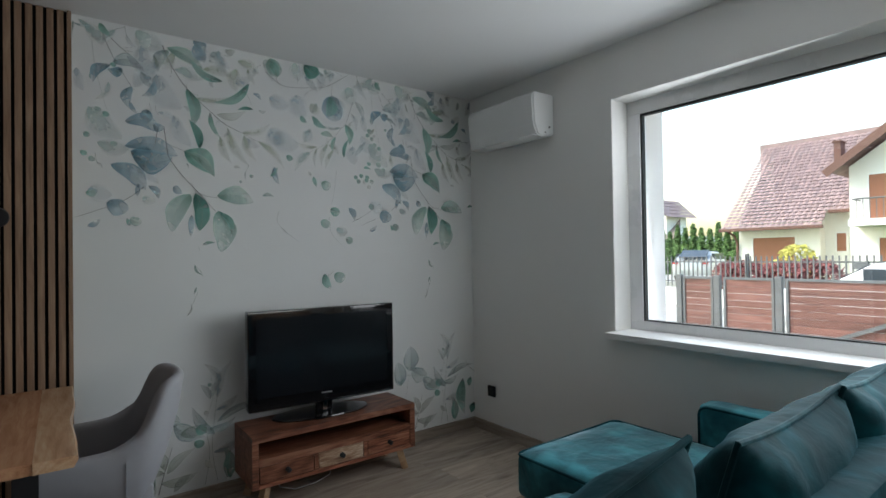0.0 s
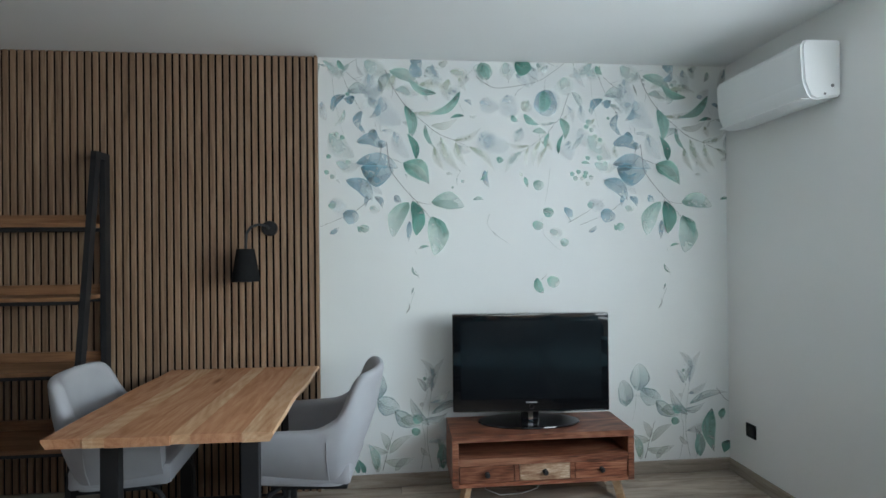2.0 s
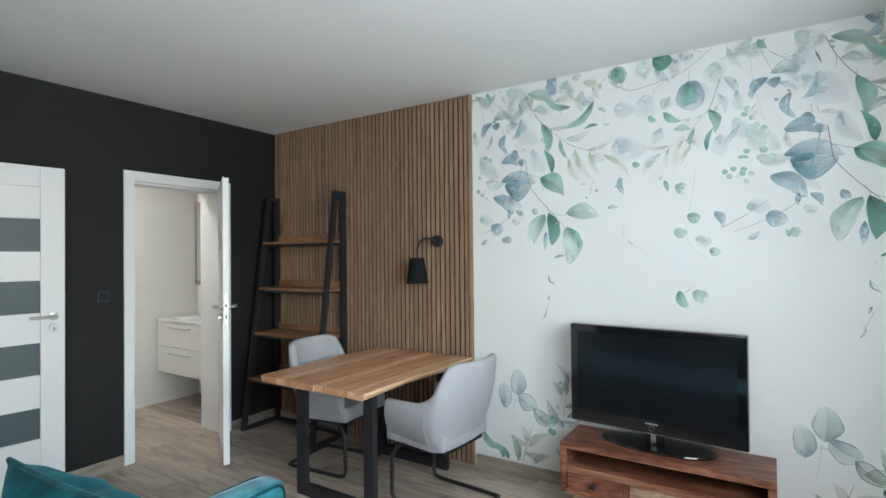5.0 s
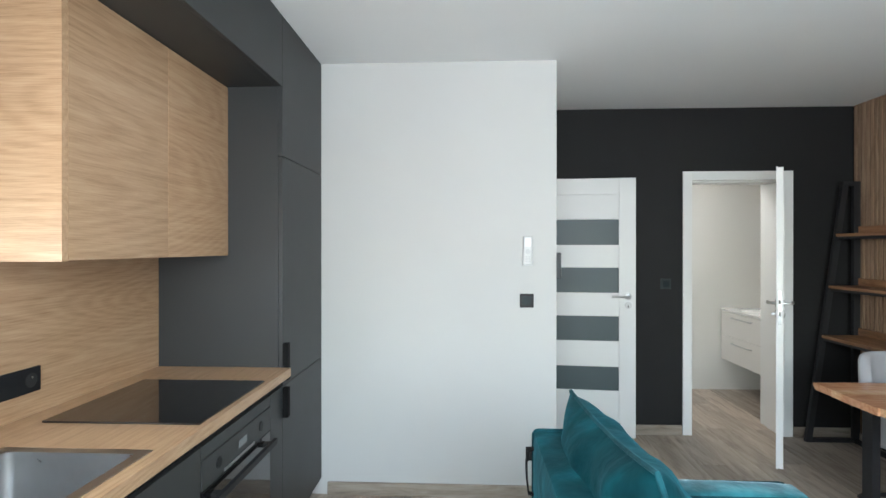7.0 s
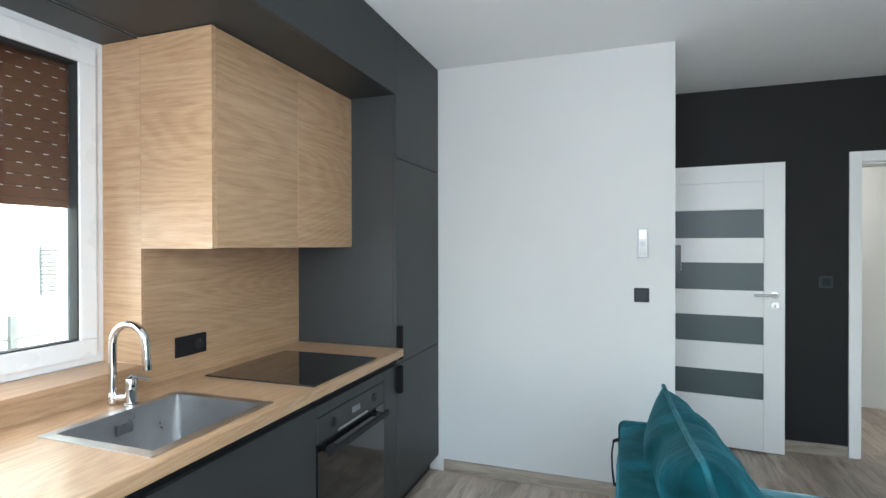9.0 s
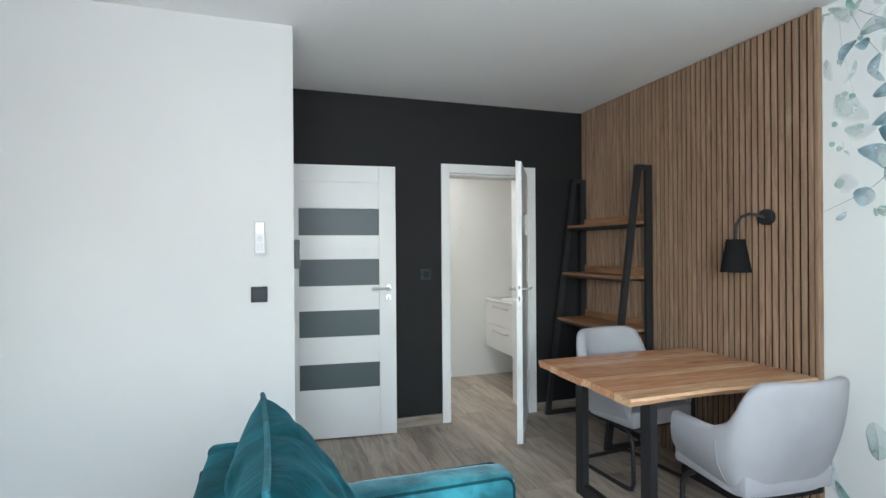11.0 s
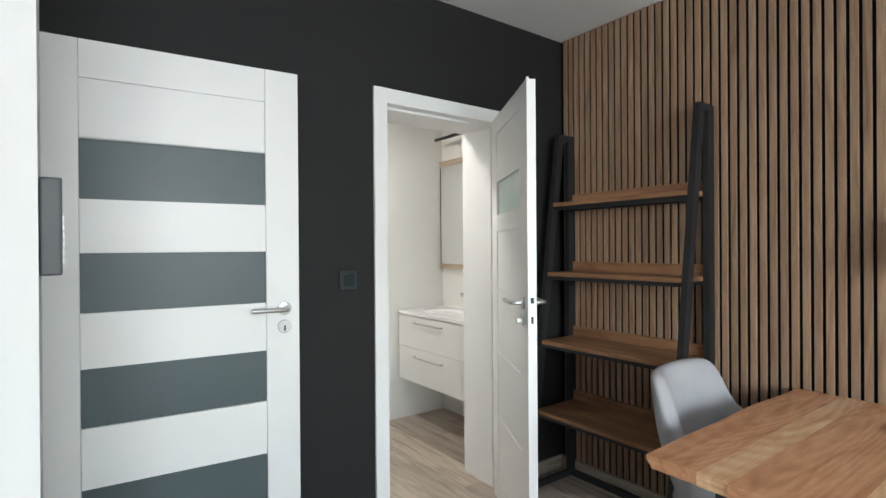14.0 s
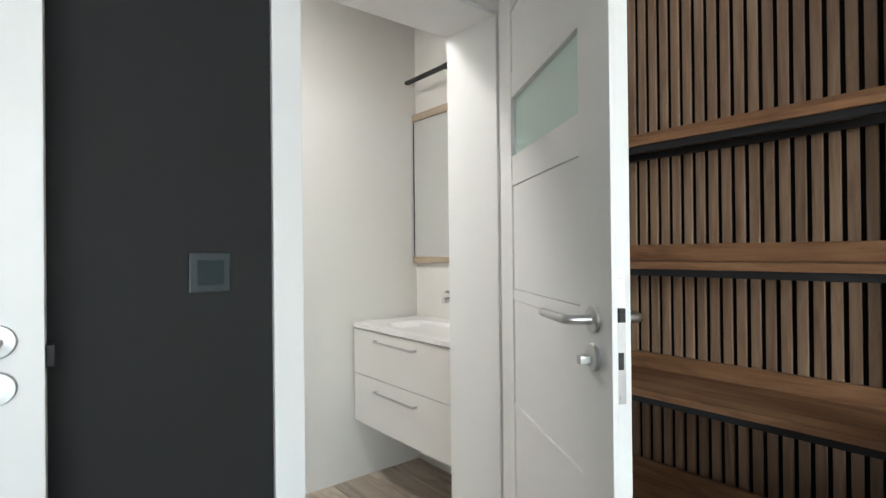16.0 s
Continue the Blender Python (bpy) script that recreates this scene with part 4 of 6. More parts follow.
wash(5, 46, 2, 770, 215)
wash(9, 12, 2, 770, 90)
spray(0)
spray(474)
garland()
undergrowth(-20)
undergrowth(468)
stem([(738, 610), (752, 630), (768, 640)], 1.2)
leaf(728, 650, 732, 732, 26, "teal", 0.1)
leaf(752, 650, 748, 672, 14, "teal", 0.1)
leaf(764, 712, 752, 734, 20, "deep", 0.1)
leaf(16, 690, 62, 726, 17, "teal", 0.15)
leaf(10, 660, 30, 720, 20, "mist", 0.1)
for tone, bm in SHEETS.items():
    me = bpy.data.meshes.new("printed_leaves")
    bm.to_mesh(me)
    bm.free()
    me.materials.append(INKS[tone])
    ob = new("printed_stems" if tone in ("stem", "thin") else "printed_leaves", me)
    ob.parent = mural
    ob["label"] = "watercolour leaves printed on the wallpaper" if tone not in ("stem", "thin") else "thin printed stems"
    ob["kind"] = "stuff"

# ---- kitchen ----
KX0 = 0.325                              # side of the tall unit
CT = 0.92                                # worktop height
FR = -0.378                              # plane of the fronts


def edge_handle(parent, x, z0, z1):
    """A black strip handle clasping the edge of a front."""
    return part("handle", boxes((x - 0.004, x + 0.03, FR - 0.002, FR + 0.004, z0, z1), (x - 0.004, x + 0.002, FR + 0.004, FR + 0.03, z0, z1), (x + 0.002, x + 0.02, FR + 0.024, FR + 0.03, z0, z1), bevel=0.001), black_plastic, parent, "black strip handle")


tall = thing("tall_cabinet", "tall matt anthracite cabinet with three stacked doors", "cabinet")
part("body", boxes((XW + 0.004, KX0, YK - 0.01, FR - 0.021, 0.1, CEIL - 0.004)), anthracite, tall)
part("plinth", boxes((XW + 0.004, KX0, YK, FR - 0.06, 0.0, 0.1)), black_plastic, tall)
part("door", boxes((XW + 0.004, KX0, FR - 0.02, FR, 1.932, CEIL - 0.004), bevel=0.0015), anthracite, tall)
d2 = part("door", boxes((XW + 0.004, KX0, FR - 0.02, FR, 0.832, 1.928), bevel=0.0015), anthracite, tall)
d3 = part("door", boxes((XW + 0.004, KX0, FR - 0.02, FR, 0.1, 0.828), bevel=0.0015), anthracite, tall)
part("handle", boxes((KX0 - 0.03, KX0 + 0.003, FR, FR + 0.026, 0.86, 1.035), bevel=0.002), matt_black, d2, "black strip handle")
part("handle", boxes((KX0 - 0.03, KX0 + 0.003, FR, FR + 0.026, 0.68, 0.822), bevel=0.002), matt_black, d3, "black strip handle")

sof = thing("soffit_cabinet", "matt anthracite overhead cabinet row along the ceiling", "cabinet")
part("body", boxes((KX0 + 0.002, XE - 0.004, YK - 0.01, FR - 0.021, 2.262, CEIL - 0.004)), anthracite, sof)
xs = [KX0 + 0.002, 1.34, 2.3, XE - 0.004]
for a, b in zip(xs, xs[1:]):
    part("door", boxes((a + 0.001, b - 0.001, FR - 0.02, FR, 2.262, CEIL - 0.004), bevel=0.0015), anthracite, sof)

up = thing("wall_cabinet", "oak-effect wall cabinet with two plain doors", "cabinet")
part("body", boxes((0.295 + 0.032, 1.312, YK + 0.002, -0.664, 1.457, 2.26)), oak_y, up)
part("side_panel", boxes((1.314, 1.338, YK + 0.0003, -0.642, 1.452, 2.259), bevel=0.001), oak_y, up)
part("door", boxes((KX0 + 0.003, 0.817, -0.662, -0.642, 1.455, 2.258), bevel=0.0015), oak_x, up)
part("door", boxes((0.82, 1.312, -0.662, -0.642, 1.455, 2.258), bevel=0.0015), oak_x, up)

sb = tagged(new("splashback"), "oak-effect splashback panels behind the worktop", "splashback", kind="structure")
part("panel", boxes((KX0 + 0.002, 1.3275, YK - 0.012, YK, CT, 1.456)), oak_x, sb)
part("panel", boxes((1.3277, W2[1], YK - 0.012, YK, CT, W2[2] - 0.0125)), oak_x, sb)
setting("window_lining", boxes((1.328, W2[0] + 0.001, KY, YK, W2[2] + 0.0085, W2[3] - 0.001)), oak_y, "oak-effect lining beside the kitchen window", "panel")
setting("window_head", boxes((W2[0] + 0.002, W2[1], KY + 0.001, YK - 0.012, W2[3] - 0.007, W2[3] - 0.0005)), anthracite, "anthracite panel over the kitchen window", "panel")
setting("kitchen_sill", boxes((W2[0] + 0.0015, W2[1], KY + 0.001, YK + 0.012, W2[2] - 0.012, W2[2] + 0.008), bevel=0.002), oak_x, "oak-effect sill board under the kitchen window", "sill")

# worktop with cut-outs for sink
SKX0, SKX1, SKY0, SKY1 = 1.352, 1.80, -0.795, -0.402
wt = thing("worktop", "oak-effect laminate worktop with rounded front edge", "worktop")
part("slab", boxes((KX0 + 0.002, SKX0, YK, -0.34, CT - 0.04, CT), (SKX1, XE - 0.004, YK, -0.34, CT - 0.04, CT), (SKX0, SKX1, YK, SKY0, CT - 0.04, CT), (SKX0, SKX1, SKY1, -0.34, CT - 0.04, CT)), oak_x, wt)
part("edge_band", boxes((KX0 + 0.002, XE - 0.004, -0.3398, -0.337, CT - 0.04, CT - 0.0005), bevel=0.001), oak_x, wt)

# base units
bases = [(KX0 + 0.002, 0.478), (1.082, 1.9), (1.902, 2.5), (2.502, XE - 0.004)]
for a, b in bases:
    u = thing("base_cabinet", "matt anthracite base cabinet under the worktop", "cabinet", group="base cabinets")
    part("body", boxes((a, b, YK + 0.01, FR - 0.031, 0.1, 0.69 if a < 1.5 < b else 0.83)), anthracite, u)
    part("front", boxes((a + 0.001, b - 0.001, FR - 0.02, FR, 0.1, 0.83), bevel=0.0015), anthracite, u)
    part("grip_rail", boxes((a, b, FR - 0.03, FR - 0.022, 0.815, CT - 0.041)), black_plastic, u, "black recessed grip rail")
    part("plinth", boxes((a, b, FR - 0.09, FR - 0.06, 0.0, 0.1)), black_plastic, u)

oven = thing("oven", "black glass built-in oven with steel trim", "oven")
OX0, OX1 = 0.481, 1.079
part("body", boxes((OX0, OX1, YK + 0.02, FR - 0.022, 0.13, 0.83)), black_plastic, oven)
part("grip_rail", boxes((OX0, OX1, FR - 0.03, FR - 0.022, 0.831, CT - 0.041)), black_plastic, oven)
part("filler", boxes((OX0, OX1, FR - 0.02, FR, 0.785, 0.83), bevel=0.001), anthracite, oven)
panel_ob = part("control_panel", boxes((OX0 + 0.004, OX1 - 0.004, FR - 0.02, FR + 0.002, 0.68, 0.782), bevel=0.002), anthracite, oven)
part("display", boxes((0.73, 0.80, FR + 0.002, FR + 0.0032, 0.72, 0.748)), plain("display_grey", (0.25, 0.27, 0.28), 0.2), panel_ob, "grey clock display")
for kx in (0.59, 0.96):
    part("knob", lathe(bmesh.new(), [(0.021, 0.0), (0.021, 0.002), (0.019, 0.003), (0.017, 0.0022), (0.016, 0.004)], 20, (kx, FR + 0.002, 0.732), "y"), black_plastic, panel_ob, "", True)
part("trim", boxes((0.66, 0.92, FR + 0.002, FR + 0.005, 0.684, 0.693)), steel, panel_ob, "steel trim strip")
od = part("door", boxes((OX0 + 0.004, OX1 - 0.004, FR - 0.02, FR + 0.002, 0.13, 0.676), bevel=0.002), gloss_black, oven, "black glass oven door")
part("handle", boxes((OX0 + 0.03, OX1 - 0.03, FR + 0.03, FR + 0.046, 0.628, 0.654), (OX0 + 0.06, OX0 + 0.09, FR + 0.002, FR + 0.03, 0.632, 0.65), (OX1 - 0.09, OX1 - 0.06, FR + 0.002, FR + 0.03, 0.632, 0.65), bevel=0.003), black_plastic, od, "black bar handle")
part("plinth", boxes((OX0, OX1, FR - 0.09, FR - 0.06, 0.0, 0.128)), black_plastic, oven)

hob = thing("hob", "black glass induction hob set on the worktop", "hob")
part("glass_plate", boxes((0.592, 1.125, -0.885, -0.358, CT + 0.0005, CT + 0.007), bevel=0.002), gloss_black, hob)

# sink
sink = thing("sink", "square stainless steel sink bowl set into the worktop", "sink")
part("rim", boxes((SKX0 - 0.02, SKX0 + 0.012, SKY0 - 0.02, SKY1 + 0.02, CT + 0.0006, CT + 0.003), (SKX1 - 0.012, SKX1 + 0.02, SKY0 - 0.02, SKY1 + 0.02, CT + 0.0006, CT + 0.003), (SKX0 + 0.012, SKX1 - 0.012, SKY0 - 0.02, SKY0 + 0.012, CT + 0.0006, CT + 0.003), (SKX0 + 0.012, SKX1 - 0.012, SKY1 - 0.012, SKY1 + 0.02, CT + 0.0006, CT + 0.003)), steel, sink)
bm = bmesh.new()
def bowl_ring(x0, x1, y0, y1, z, r):
    out = []
    for cx, cy, a0 in ((x1 - r, y1 - r, 0), (x0 + r, y1 - r, 90), (x0 + r, y0 + r, 180), (x1 - r, y0 + r, 270)):
        for k in range(6):
            t = radians(a0 + 90 * k / 5)
            out.append(bm.verts.new((cx + r * math.cos(t), cy + r * math.sin(t), z)))
    return out
i0, i1, j0, j1 = SKX0 + 0.012, SKX1 - 0.012, SKY0 + 0.012, SKY1 - 0.012
rings = [bowl_ring(i0, i1, j0, j1, CT + 0.002, 0.025), bowl_ring(i0 + 0.002, i1 - 0.002, j0 + 0.002, j1 - 0.002, CT - 0.19, 0.027), bowl_ring(i0 + 0.006, i1 - 0.006, j0 + 0.006, j1 - 0.006, CT - 0.208, 0.03), bowl_ring(i0 + 0.025, i1 - 0.025, j0 + 0.025, j1 - 0.025, CT - 0.216, 0.03)]
for a, b in zip(rings, rings[1:]):
    for k in range(len(a)):
        bm.faces.new((a[k], b[k], b[(k + 1) % len(a)], a[(k + 1) % len(a)]))
bm.faces.new(rings[-1])
part("bowl", bm, sink_steel, sink, "", True)
part("overflow", boxes((1.545, 1.605, j0 + 0.0035, j0 + 0.006, CT - 0.07, CT - 0.035), bevel=0.002), chrome, sink, "oblong overflow cover")
part("waste", lathe(bmesh.new(), [(0.045, CT - 0.216), (0.045, CT - 0.213), (0.03, CT - 0.212), (0.012, CT - 0.211)], 24, ((i0 + i1) / 2, (j0 + j1) / 2, 0)), chrome, sink, "", True)

tap = thing("kitchen_tap", "chrome mixer tap with a separate swan neck beside its lever body", "tap", pose(1.513, -0.825, CT))
part("body", lathe(bmesh.new(), [(0.024, 0.0035), (0.024, 0.008), (0.0185, 0.011), (0.0185, 0.05), (0.0195, 0.051), (0.0195, 0.054), (0.0185, 0.055), (0.0185, 0.086), (0.016, 0.092), (0.006, 0.094)], 28), chrome, tap, "", True)
part("lever", tube(bmesh.new(), [(0.0, 0.0, 0.09), (-0.004, 0.0, 0.097), (-0.02, 0.002, 0.092), (-0.066, 0.004, 0.074)], [0.012, 0.008, 0.0055, 0.0048], 12), chrome, tap, "", True)
part("union", tube(bmesh.new(), [(0.0, -0.01, 0.028), (0.008, -0.035, 0.026), (0.013, -0.058, 0.022)], [0.012, 0.0135, 0.015], 16), chrome, tap, "", True)
part("elbow", lathe(bmesh.new(), [(0.009, 0.002), (0.017, 0.006), (0.0185, 0.018), (0.0175, 0.035), (0.0135, 0.043)], 24, (0.016, -0.066, 0.0)), chrome, tap, "", True)
# swan neck: up from the elbow, round and down over the bowl
up_, rad_ = 0.208, 0.07
dx, dy = -0.08, 0.99
neck = [(0.0, 0.04), (0.0, up_)] + [(rad_ - rad_ * math.cos(t), up_ + rad_ * math.sin(t)) for t in (math.pi * k / 16 for k in range(1, 16))] + [(2 * rad_ + 0.002, up_ - 0.02), (2 * rad_ + 0.006, up_ - 0.072)]
part("spout", tube(bmesh.new(), [(0.016 + s * dx, -0.066 + s * dy, z) for s, z in neck], 0.0122, 18), chrome, tap, "", True)
part("nozzle", tube(bmesh.new(), [(0.016 + s * dx, -0.066 + s * dy, z) for s, z in ((2 * rad_ + 0.0055, up_ - 0.062), (2 * rad_ + 0.0065, up_ - 0.08))], 0.0134, 18), chrome, tap, "", True)

ks = thing("kitchen_socket", "black double socket plate on the splashback", "socket")
part("plate", boxes((1.022, 1.185, YK, YK + 0.009, 1.0, 1.085), bevel=0.004), black_plastic, ks)
part("insert", lathe(bmesh.new(), [(0.025, 0.009), (0.024, 0.0095), (0.02, 0.0095)], 20, (1.062, YK, 1.042), "y"), rubber, ks, "", True)
part("pin", lathe(bmesh.new(), [(0.003, 0.009), (0.003, 0.0125)], 10, (1.062, YK, 1.053), "y"), chrome, ks)

# ---- dining corner ----
table = thing("dining_table", "live-edge acacia table top on black steel frames, against the slats", "table", pose(0, 0, 0))
TX0, TX1, TY0, TY1, TZ = -0.175, 0.67, 2.395, YN - 0.036, 0.753
seams = [TX0, -0.02, 0.06, 0.29, 0.36, 0.55, TX1]
def wavy(y, k):
    return 0.006 * math.sin(5.3 * y + k) + 0.003 * math.sin(13.0 * y + 2 * k)
for i, (a, b) in enumerate(zip(seams, seams[1:])):
    bm = bmesh.new()
    rows = []
    nn = 30
    for j in range(nn + 1):
        y = TY0 + (TY1 - TY0) * j / nn
        y2 = y + (0.006 * math.sin(2.1 * i + 1) if j == 0 else 0)
        xa = a + (wavy(y, 1.0) if i == 0 else 0.0003)
        xb = b + (wavy(y, 2.6) - 0.004 if i == len(seams) - 2 else -0.0003)
        da = 0.014 + 0.006 * math.sin(9 * y) if i == 0 else 0
        db = 0.02 + 0.008 * math.sin(7 * y + 1) if i == len(seams) - 2 else 0
        rows.append([bm.verts.new(p) for p in ((xa, y2, TZ), (xb - db * 0.3, y2, TZ), (xb, y2, TZ - 0.012 if db else TZ), (xb - db, y2, TZ - 0.036), (xa + da, y2, TZ - 0.036), (xa - da * 0.0, y2, TZ - 0.012 if da else TZ - 0.018))])
    for r0, r1 in zip(rows, rows[1:]):
        for k in range(6):
            bm.faces.new((r0[k], r0[(k + 1) % 6], r1[(k + 1) % 6], r1[k]))
    bm.faces.new(rows[0])
    bm.faces.new(rows[-1][::-1])
    bmesh.ops.remove_doubles(bm, verts=bm.verts[:], dist=0.0002)
    part("board", bm, acacia_pale if i in (1, 3, 5) else acacia, table)
for ly in (2.60, 3.36):
    part("leg_frame", boxes((-0.06, 0.01, ly - 0.02, ly + 0.02, 0.0, TZ - 0.037), (0.49, 0.56, ly - 0.02, ly + 0.02, 0.0, TZ - 0.037), (0.01, 0.49, ly - 0.02, ly + 0.02, 0.0, 0.07), (0.01, 0.49, ly - 0.02, ly + 0.02, TZ - 0.08, TZ - 0.037), bevel=0.002), black_metal, table, "black square-tube leg frame")


def tub_chair(m, label):
    """An upholstered tub chair that faces its own +x, on a black cantilever frame."""
    c = thing("tub_chair", label, "chair", m, "grey tub chairs")
    # plan of the shell: from one arm's front end round the back to the other's
    def plan(s, inner):
        w, d = (0.275, 0.235) if not inner else (0.228, 0.19)
        a = abs(s)
        if a > 0.45:
            f = (a - 0.45) / 0.55
            return Vector((-0.10 + f * 0.30, math.copysign(w - 0.02 * f, s), 0))
        t = s / 0.45 * math.pi / 2
        q = 3.4
        cx = -abs(math.cos(t)) ** (2 / q) * (d - 0.10) - 0.10
        cy = math.copysign(abs(math.sin(t)) ** (2 / q) * w, s)
        return Vector((cx, cy, 0))
    def top(s):
        a = abs(s)
        k = 1 / (1 + math.exp((a - 0.36) * 22))
        return 0.60 + 0.02 * (1 - a) + 0.235 * k
    ns, nh = 48, 10
    bm = bmesh.new()
    outer, inner = [], []
    for i in range(ns + 1):
        s = -1 + 2 * i / ns
        zt, zb = top(s), 0.375
        back = max(0.0, 1 - abs(s) / 0.5)
        ro, ri = [], []
        for j in range(nh + 1):
            f = j / nh
            z = zb + (zt - zb) * f
            lean = -0.085 * back * f ** 1.3
            flare = 0.02 * math.sin(f * math.pi * 0.8)
            po, pi_ = plan(s, False), plan(s, True)
            nrm = (po - pi_).normalized()
            tuck = -0.06 * (1 - f) ** 2.2
            ro.append(bm.verts.new((po.x + lean + nrm.x * (flare + tuck), po.y + nrm.y * (flare + tuck), z)))
            thin = 0.014 * back * f
            ri.append(bm.verts.new((pi_.x + lean - thin, pi_.y, z - 0.004)))
        outer.append(ro)
        inner.append(ri)
    for g, flip in ((outer, False), (inner, True)):
        for i in range(ns):
            for j in range(nh):
                q = (g[i][j], g[i + 1][j], g[i + 1][j + 1], g[i][j + 1])
                bm.faces.new(q[::-1] if flip else q)
    def arch(k):
        """A rounded top roll from the outer to the inner face."""
        po, pi_ = outer[k][nh].co, inner[k][nh].co
        mid, half = (po + pi_) / 2, (po - pi_) / 2
        return [outer[k][nh]] + [bm.verts.new(mid + half * math.cos(t) + Vector((0, 0, half.length * 0.95 * math.sin(t)))) for t in (math.pi * q / 6 for q in range(1, 6))] + [inner[k][nh]]
    for i in range(ns):
        if i == 0:
            crest = [arch(0)]
        crest.append(arch(i + 1))
        for a0, a1, b0, b1 in zip(crest[i], crest[i][1:], crest[i + 1], crest[i + 1][1:]):
            bm.faces.new((a0, b0, b1, a1))
        bm.faces.new((outer[i][0], inner[i][0], inner[i + 1][0], outer[i + 1][0]))
    for i in (0, ns):
        loop = outer[i] + crest[i][1:-1] + inner[i][::-1]
        bm.faces.new(loop)
    part("shell", bm, grey_cloth, c, "", True)
    bm = box(bmesh.new(), -0.2, 0.23, -0.232, 0.232, 0.375, 0.475, bevel=0.04, seg=4)
    part("seat", bm, grey_cloth, c, "", True)
    bm = box(bmesh.new(), -0.18, 0.17, -0.2, 0.2, 0.345, 0.378, bevel=0.01)
    part("seat_base", bm, black_plastic, c)
    for sy in (-1, 1):
        bm = tube(bmesh.new(), [(0.12, sy * 0.19, 0.36), (0.17, sy * 0.2, 0.33), (0.2, sy * 0.205, 0.28), (0.205, sy * 0.205, 0.06), (0.19, sy * 0.205, 0.022), (0.15, sy * 0.205, 0.0125), (-0.26, sy * 0.205, 0.0125), (-0.29, sy * 0.2, 0.0125), (-0.305, sy * 0.17, 0.0125), (-0.305, 0.0, 0.0125)], 0.0125, 10)
        part("runner", bm, black_metal, c, "black tubular runner leg", True)
    for sy in (-1, 1):
        part("seam", tube(bmesh.new(), [(-0.105, sy * (0.277 + 0.021 * math.sin(f * math.pi * 0.8) - 0.06 * (1 - f) ** 2.2), 0.38 + 0.25 * f) for f in (0.0, 0.15, 0.3, 0.5, 0.7, 0.85)], 0.0022, 5), grey_cloth, c)
    return c


tub_chair(pose(0.735, 2.99, 0, 0, 0, 176), "grey fabric tub chair with armrests, tucked under the table")
tub_chair(pose(-0.15, 3.06, 0, 0, 0, 5), "grey fabric tub chair with armrests, beside the shelf")

# ---- ladder shelf ----
SHX0, SHX1, SHB = -1.335, -0.517, YN - 0.04
sh = thing("ladder_shelf", "black steel ladder shelf with four brown wooden boards", "shelf")
def front_y(z):
    return SHB - 0.13 - (2.0 - z) * 0.135
for sx in (SHX0, SHX1):
    part("back_post", boxes((sx - 0.015, sx + 0.015, SHB - 0.05, SHB, 0.0, 2.0), bevel=0.001), black_metal, sh, "black steel upright")
    part("front_post", tube(bmesh.new(), [(sx, front_y(0.0) + 0.02, 0.0), (sx, front_y(2.0) + 0.02, 1.97)], 0.02, flat=(0.015, 0.022)), black_metal, sh, "sloping black steel leg")
    part("top_bar", boxes((sx - 0.015, sx + 0.015, front_y(2.0), SHB - 0.05, 1.965, 2.0)), black_metal, sh)
    part("foot_bar", boxes((sx - 0.015, sx + 0.015, front_y(0.0) + 0.04, SHB - 0.05, 0.0, 0.03)), black_metal, sh)
part("cross_bar", boxes((SHX0 + 0.015, SHX1 - 0.015, SHB - 0.045, SHB - 0.015, 0.0, 0.03)), black_metal, sh)
for z in (1.60, 1.205, 0.825, 0.445):
    yf = front_y(z) + 0.0
    b = part("board", boxes((SHX0 + 0.0155, SHX1 - 0.0155, yf, SHB - 0.002, z - 0.022, z), bevel=0.003), shelf_wood, sh)
    part("upstand", boxes((SHX0 + 0.0155, SHX1 - 0.0155, SHB - 0.018, SHB - 0.002, z, z + 0.055), bevel=0.003), shelf_wood, b)
    part("bearer", boxes((SHX0 + 0.0155, SHX1 - 0.0155, yf + 0.012, yf + 0.032, z - 0.043, z - 0.0225)), black_metal, b, "black steel bearer")
    part("bearer", boxes((SHX0 + 0.0155, SHX1 - 0.0155, SHB - 0.04, SHB - 0.02, z - 0.043, z - 0.0225)), black_metal, b, "black steel bearer")

# ---- wall lamp ----
wl = thing("wall_lamp", "black wall lamp with a swan neck and a tapered cloth shade", "lamp")
LX, LY, LZ = 0.39, YN - 0.0235, 1.572
part("mount", lathe(bmesh.new(), [(0.045, 0.0), (0.045, -0.024), (0.041, -0.03), (0.012, -0.031)], 28, (LX, LY, LZ), "y"), black_metal, wl, "", True)
part("neck", tube(bmesh.new(), [(LX, LY - 0.03, LZ), (LX - 0.01, LY - 0.06, LZ + 0.012), (LX - 0.045, LY - 0.085, LZ + 0.02), (LX - 0.085, LY - 0.1, LZ + 0.005), (LX - 0.108, LY - 0.108, LZ - 0.035), (LX - 0.112, LY - 0.11, LZ - 0.12)], 0.008, 10), black_metal, wl, "", True)
bm = bmesh.new()
ring = [[bm.verts.new((r * math.cos(t), r * math.sin(t), z)) for t in (2 * math.pi * k / 32 for k in range(32))] for r, z in ((0.048, 0.0), (0.08, -0.185), (0.077, -0.185), (0.045, -0.004))]
for a, b in zip(ring, ring[1:]):
    for k in range(32):
        bm.faces.new((a[k], a[(k + 1) % 32], b[(k + 1) % 32], b[k]))
bm.faces.new(ring[0])
shd = part("shade", bm, shade_cloth, wl, "tapered black cloth shade", True)
shd.location = (LX - 0.112, LY - 0.11, LZ - 0.12)

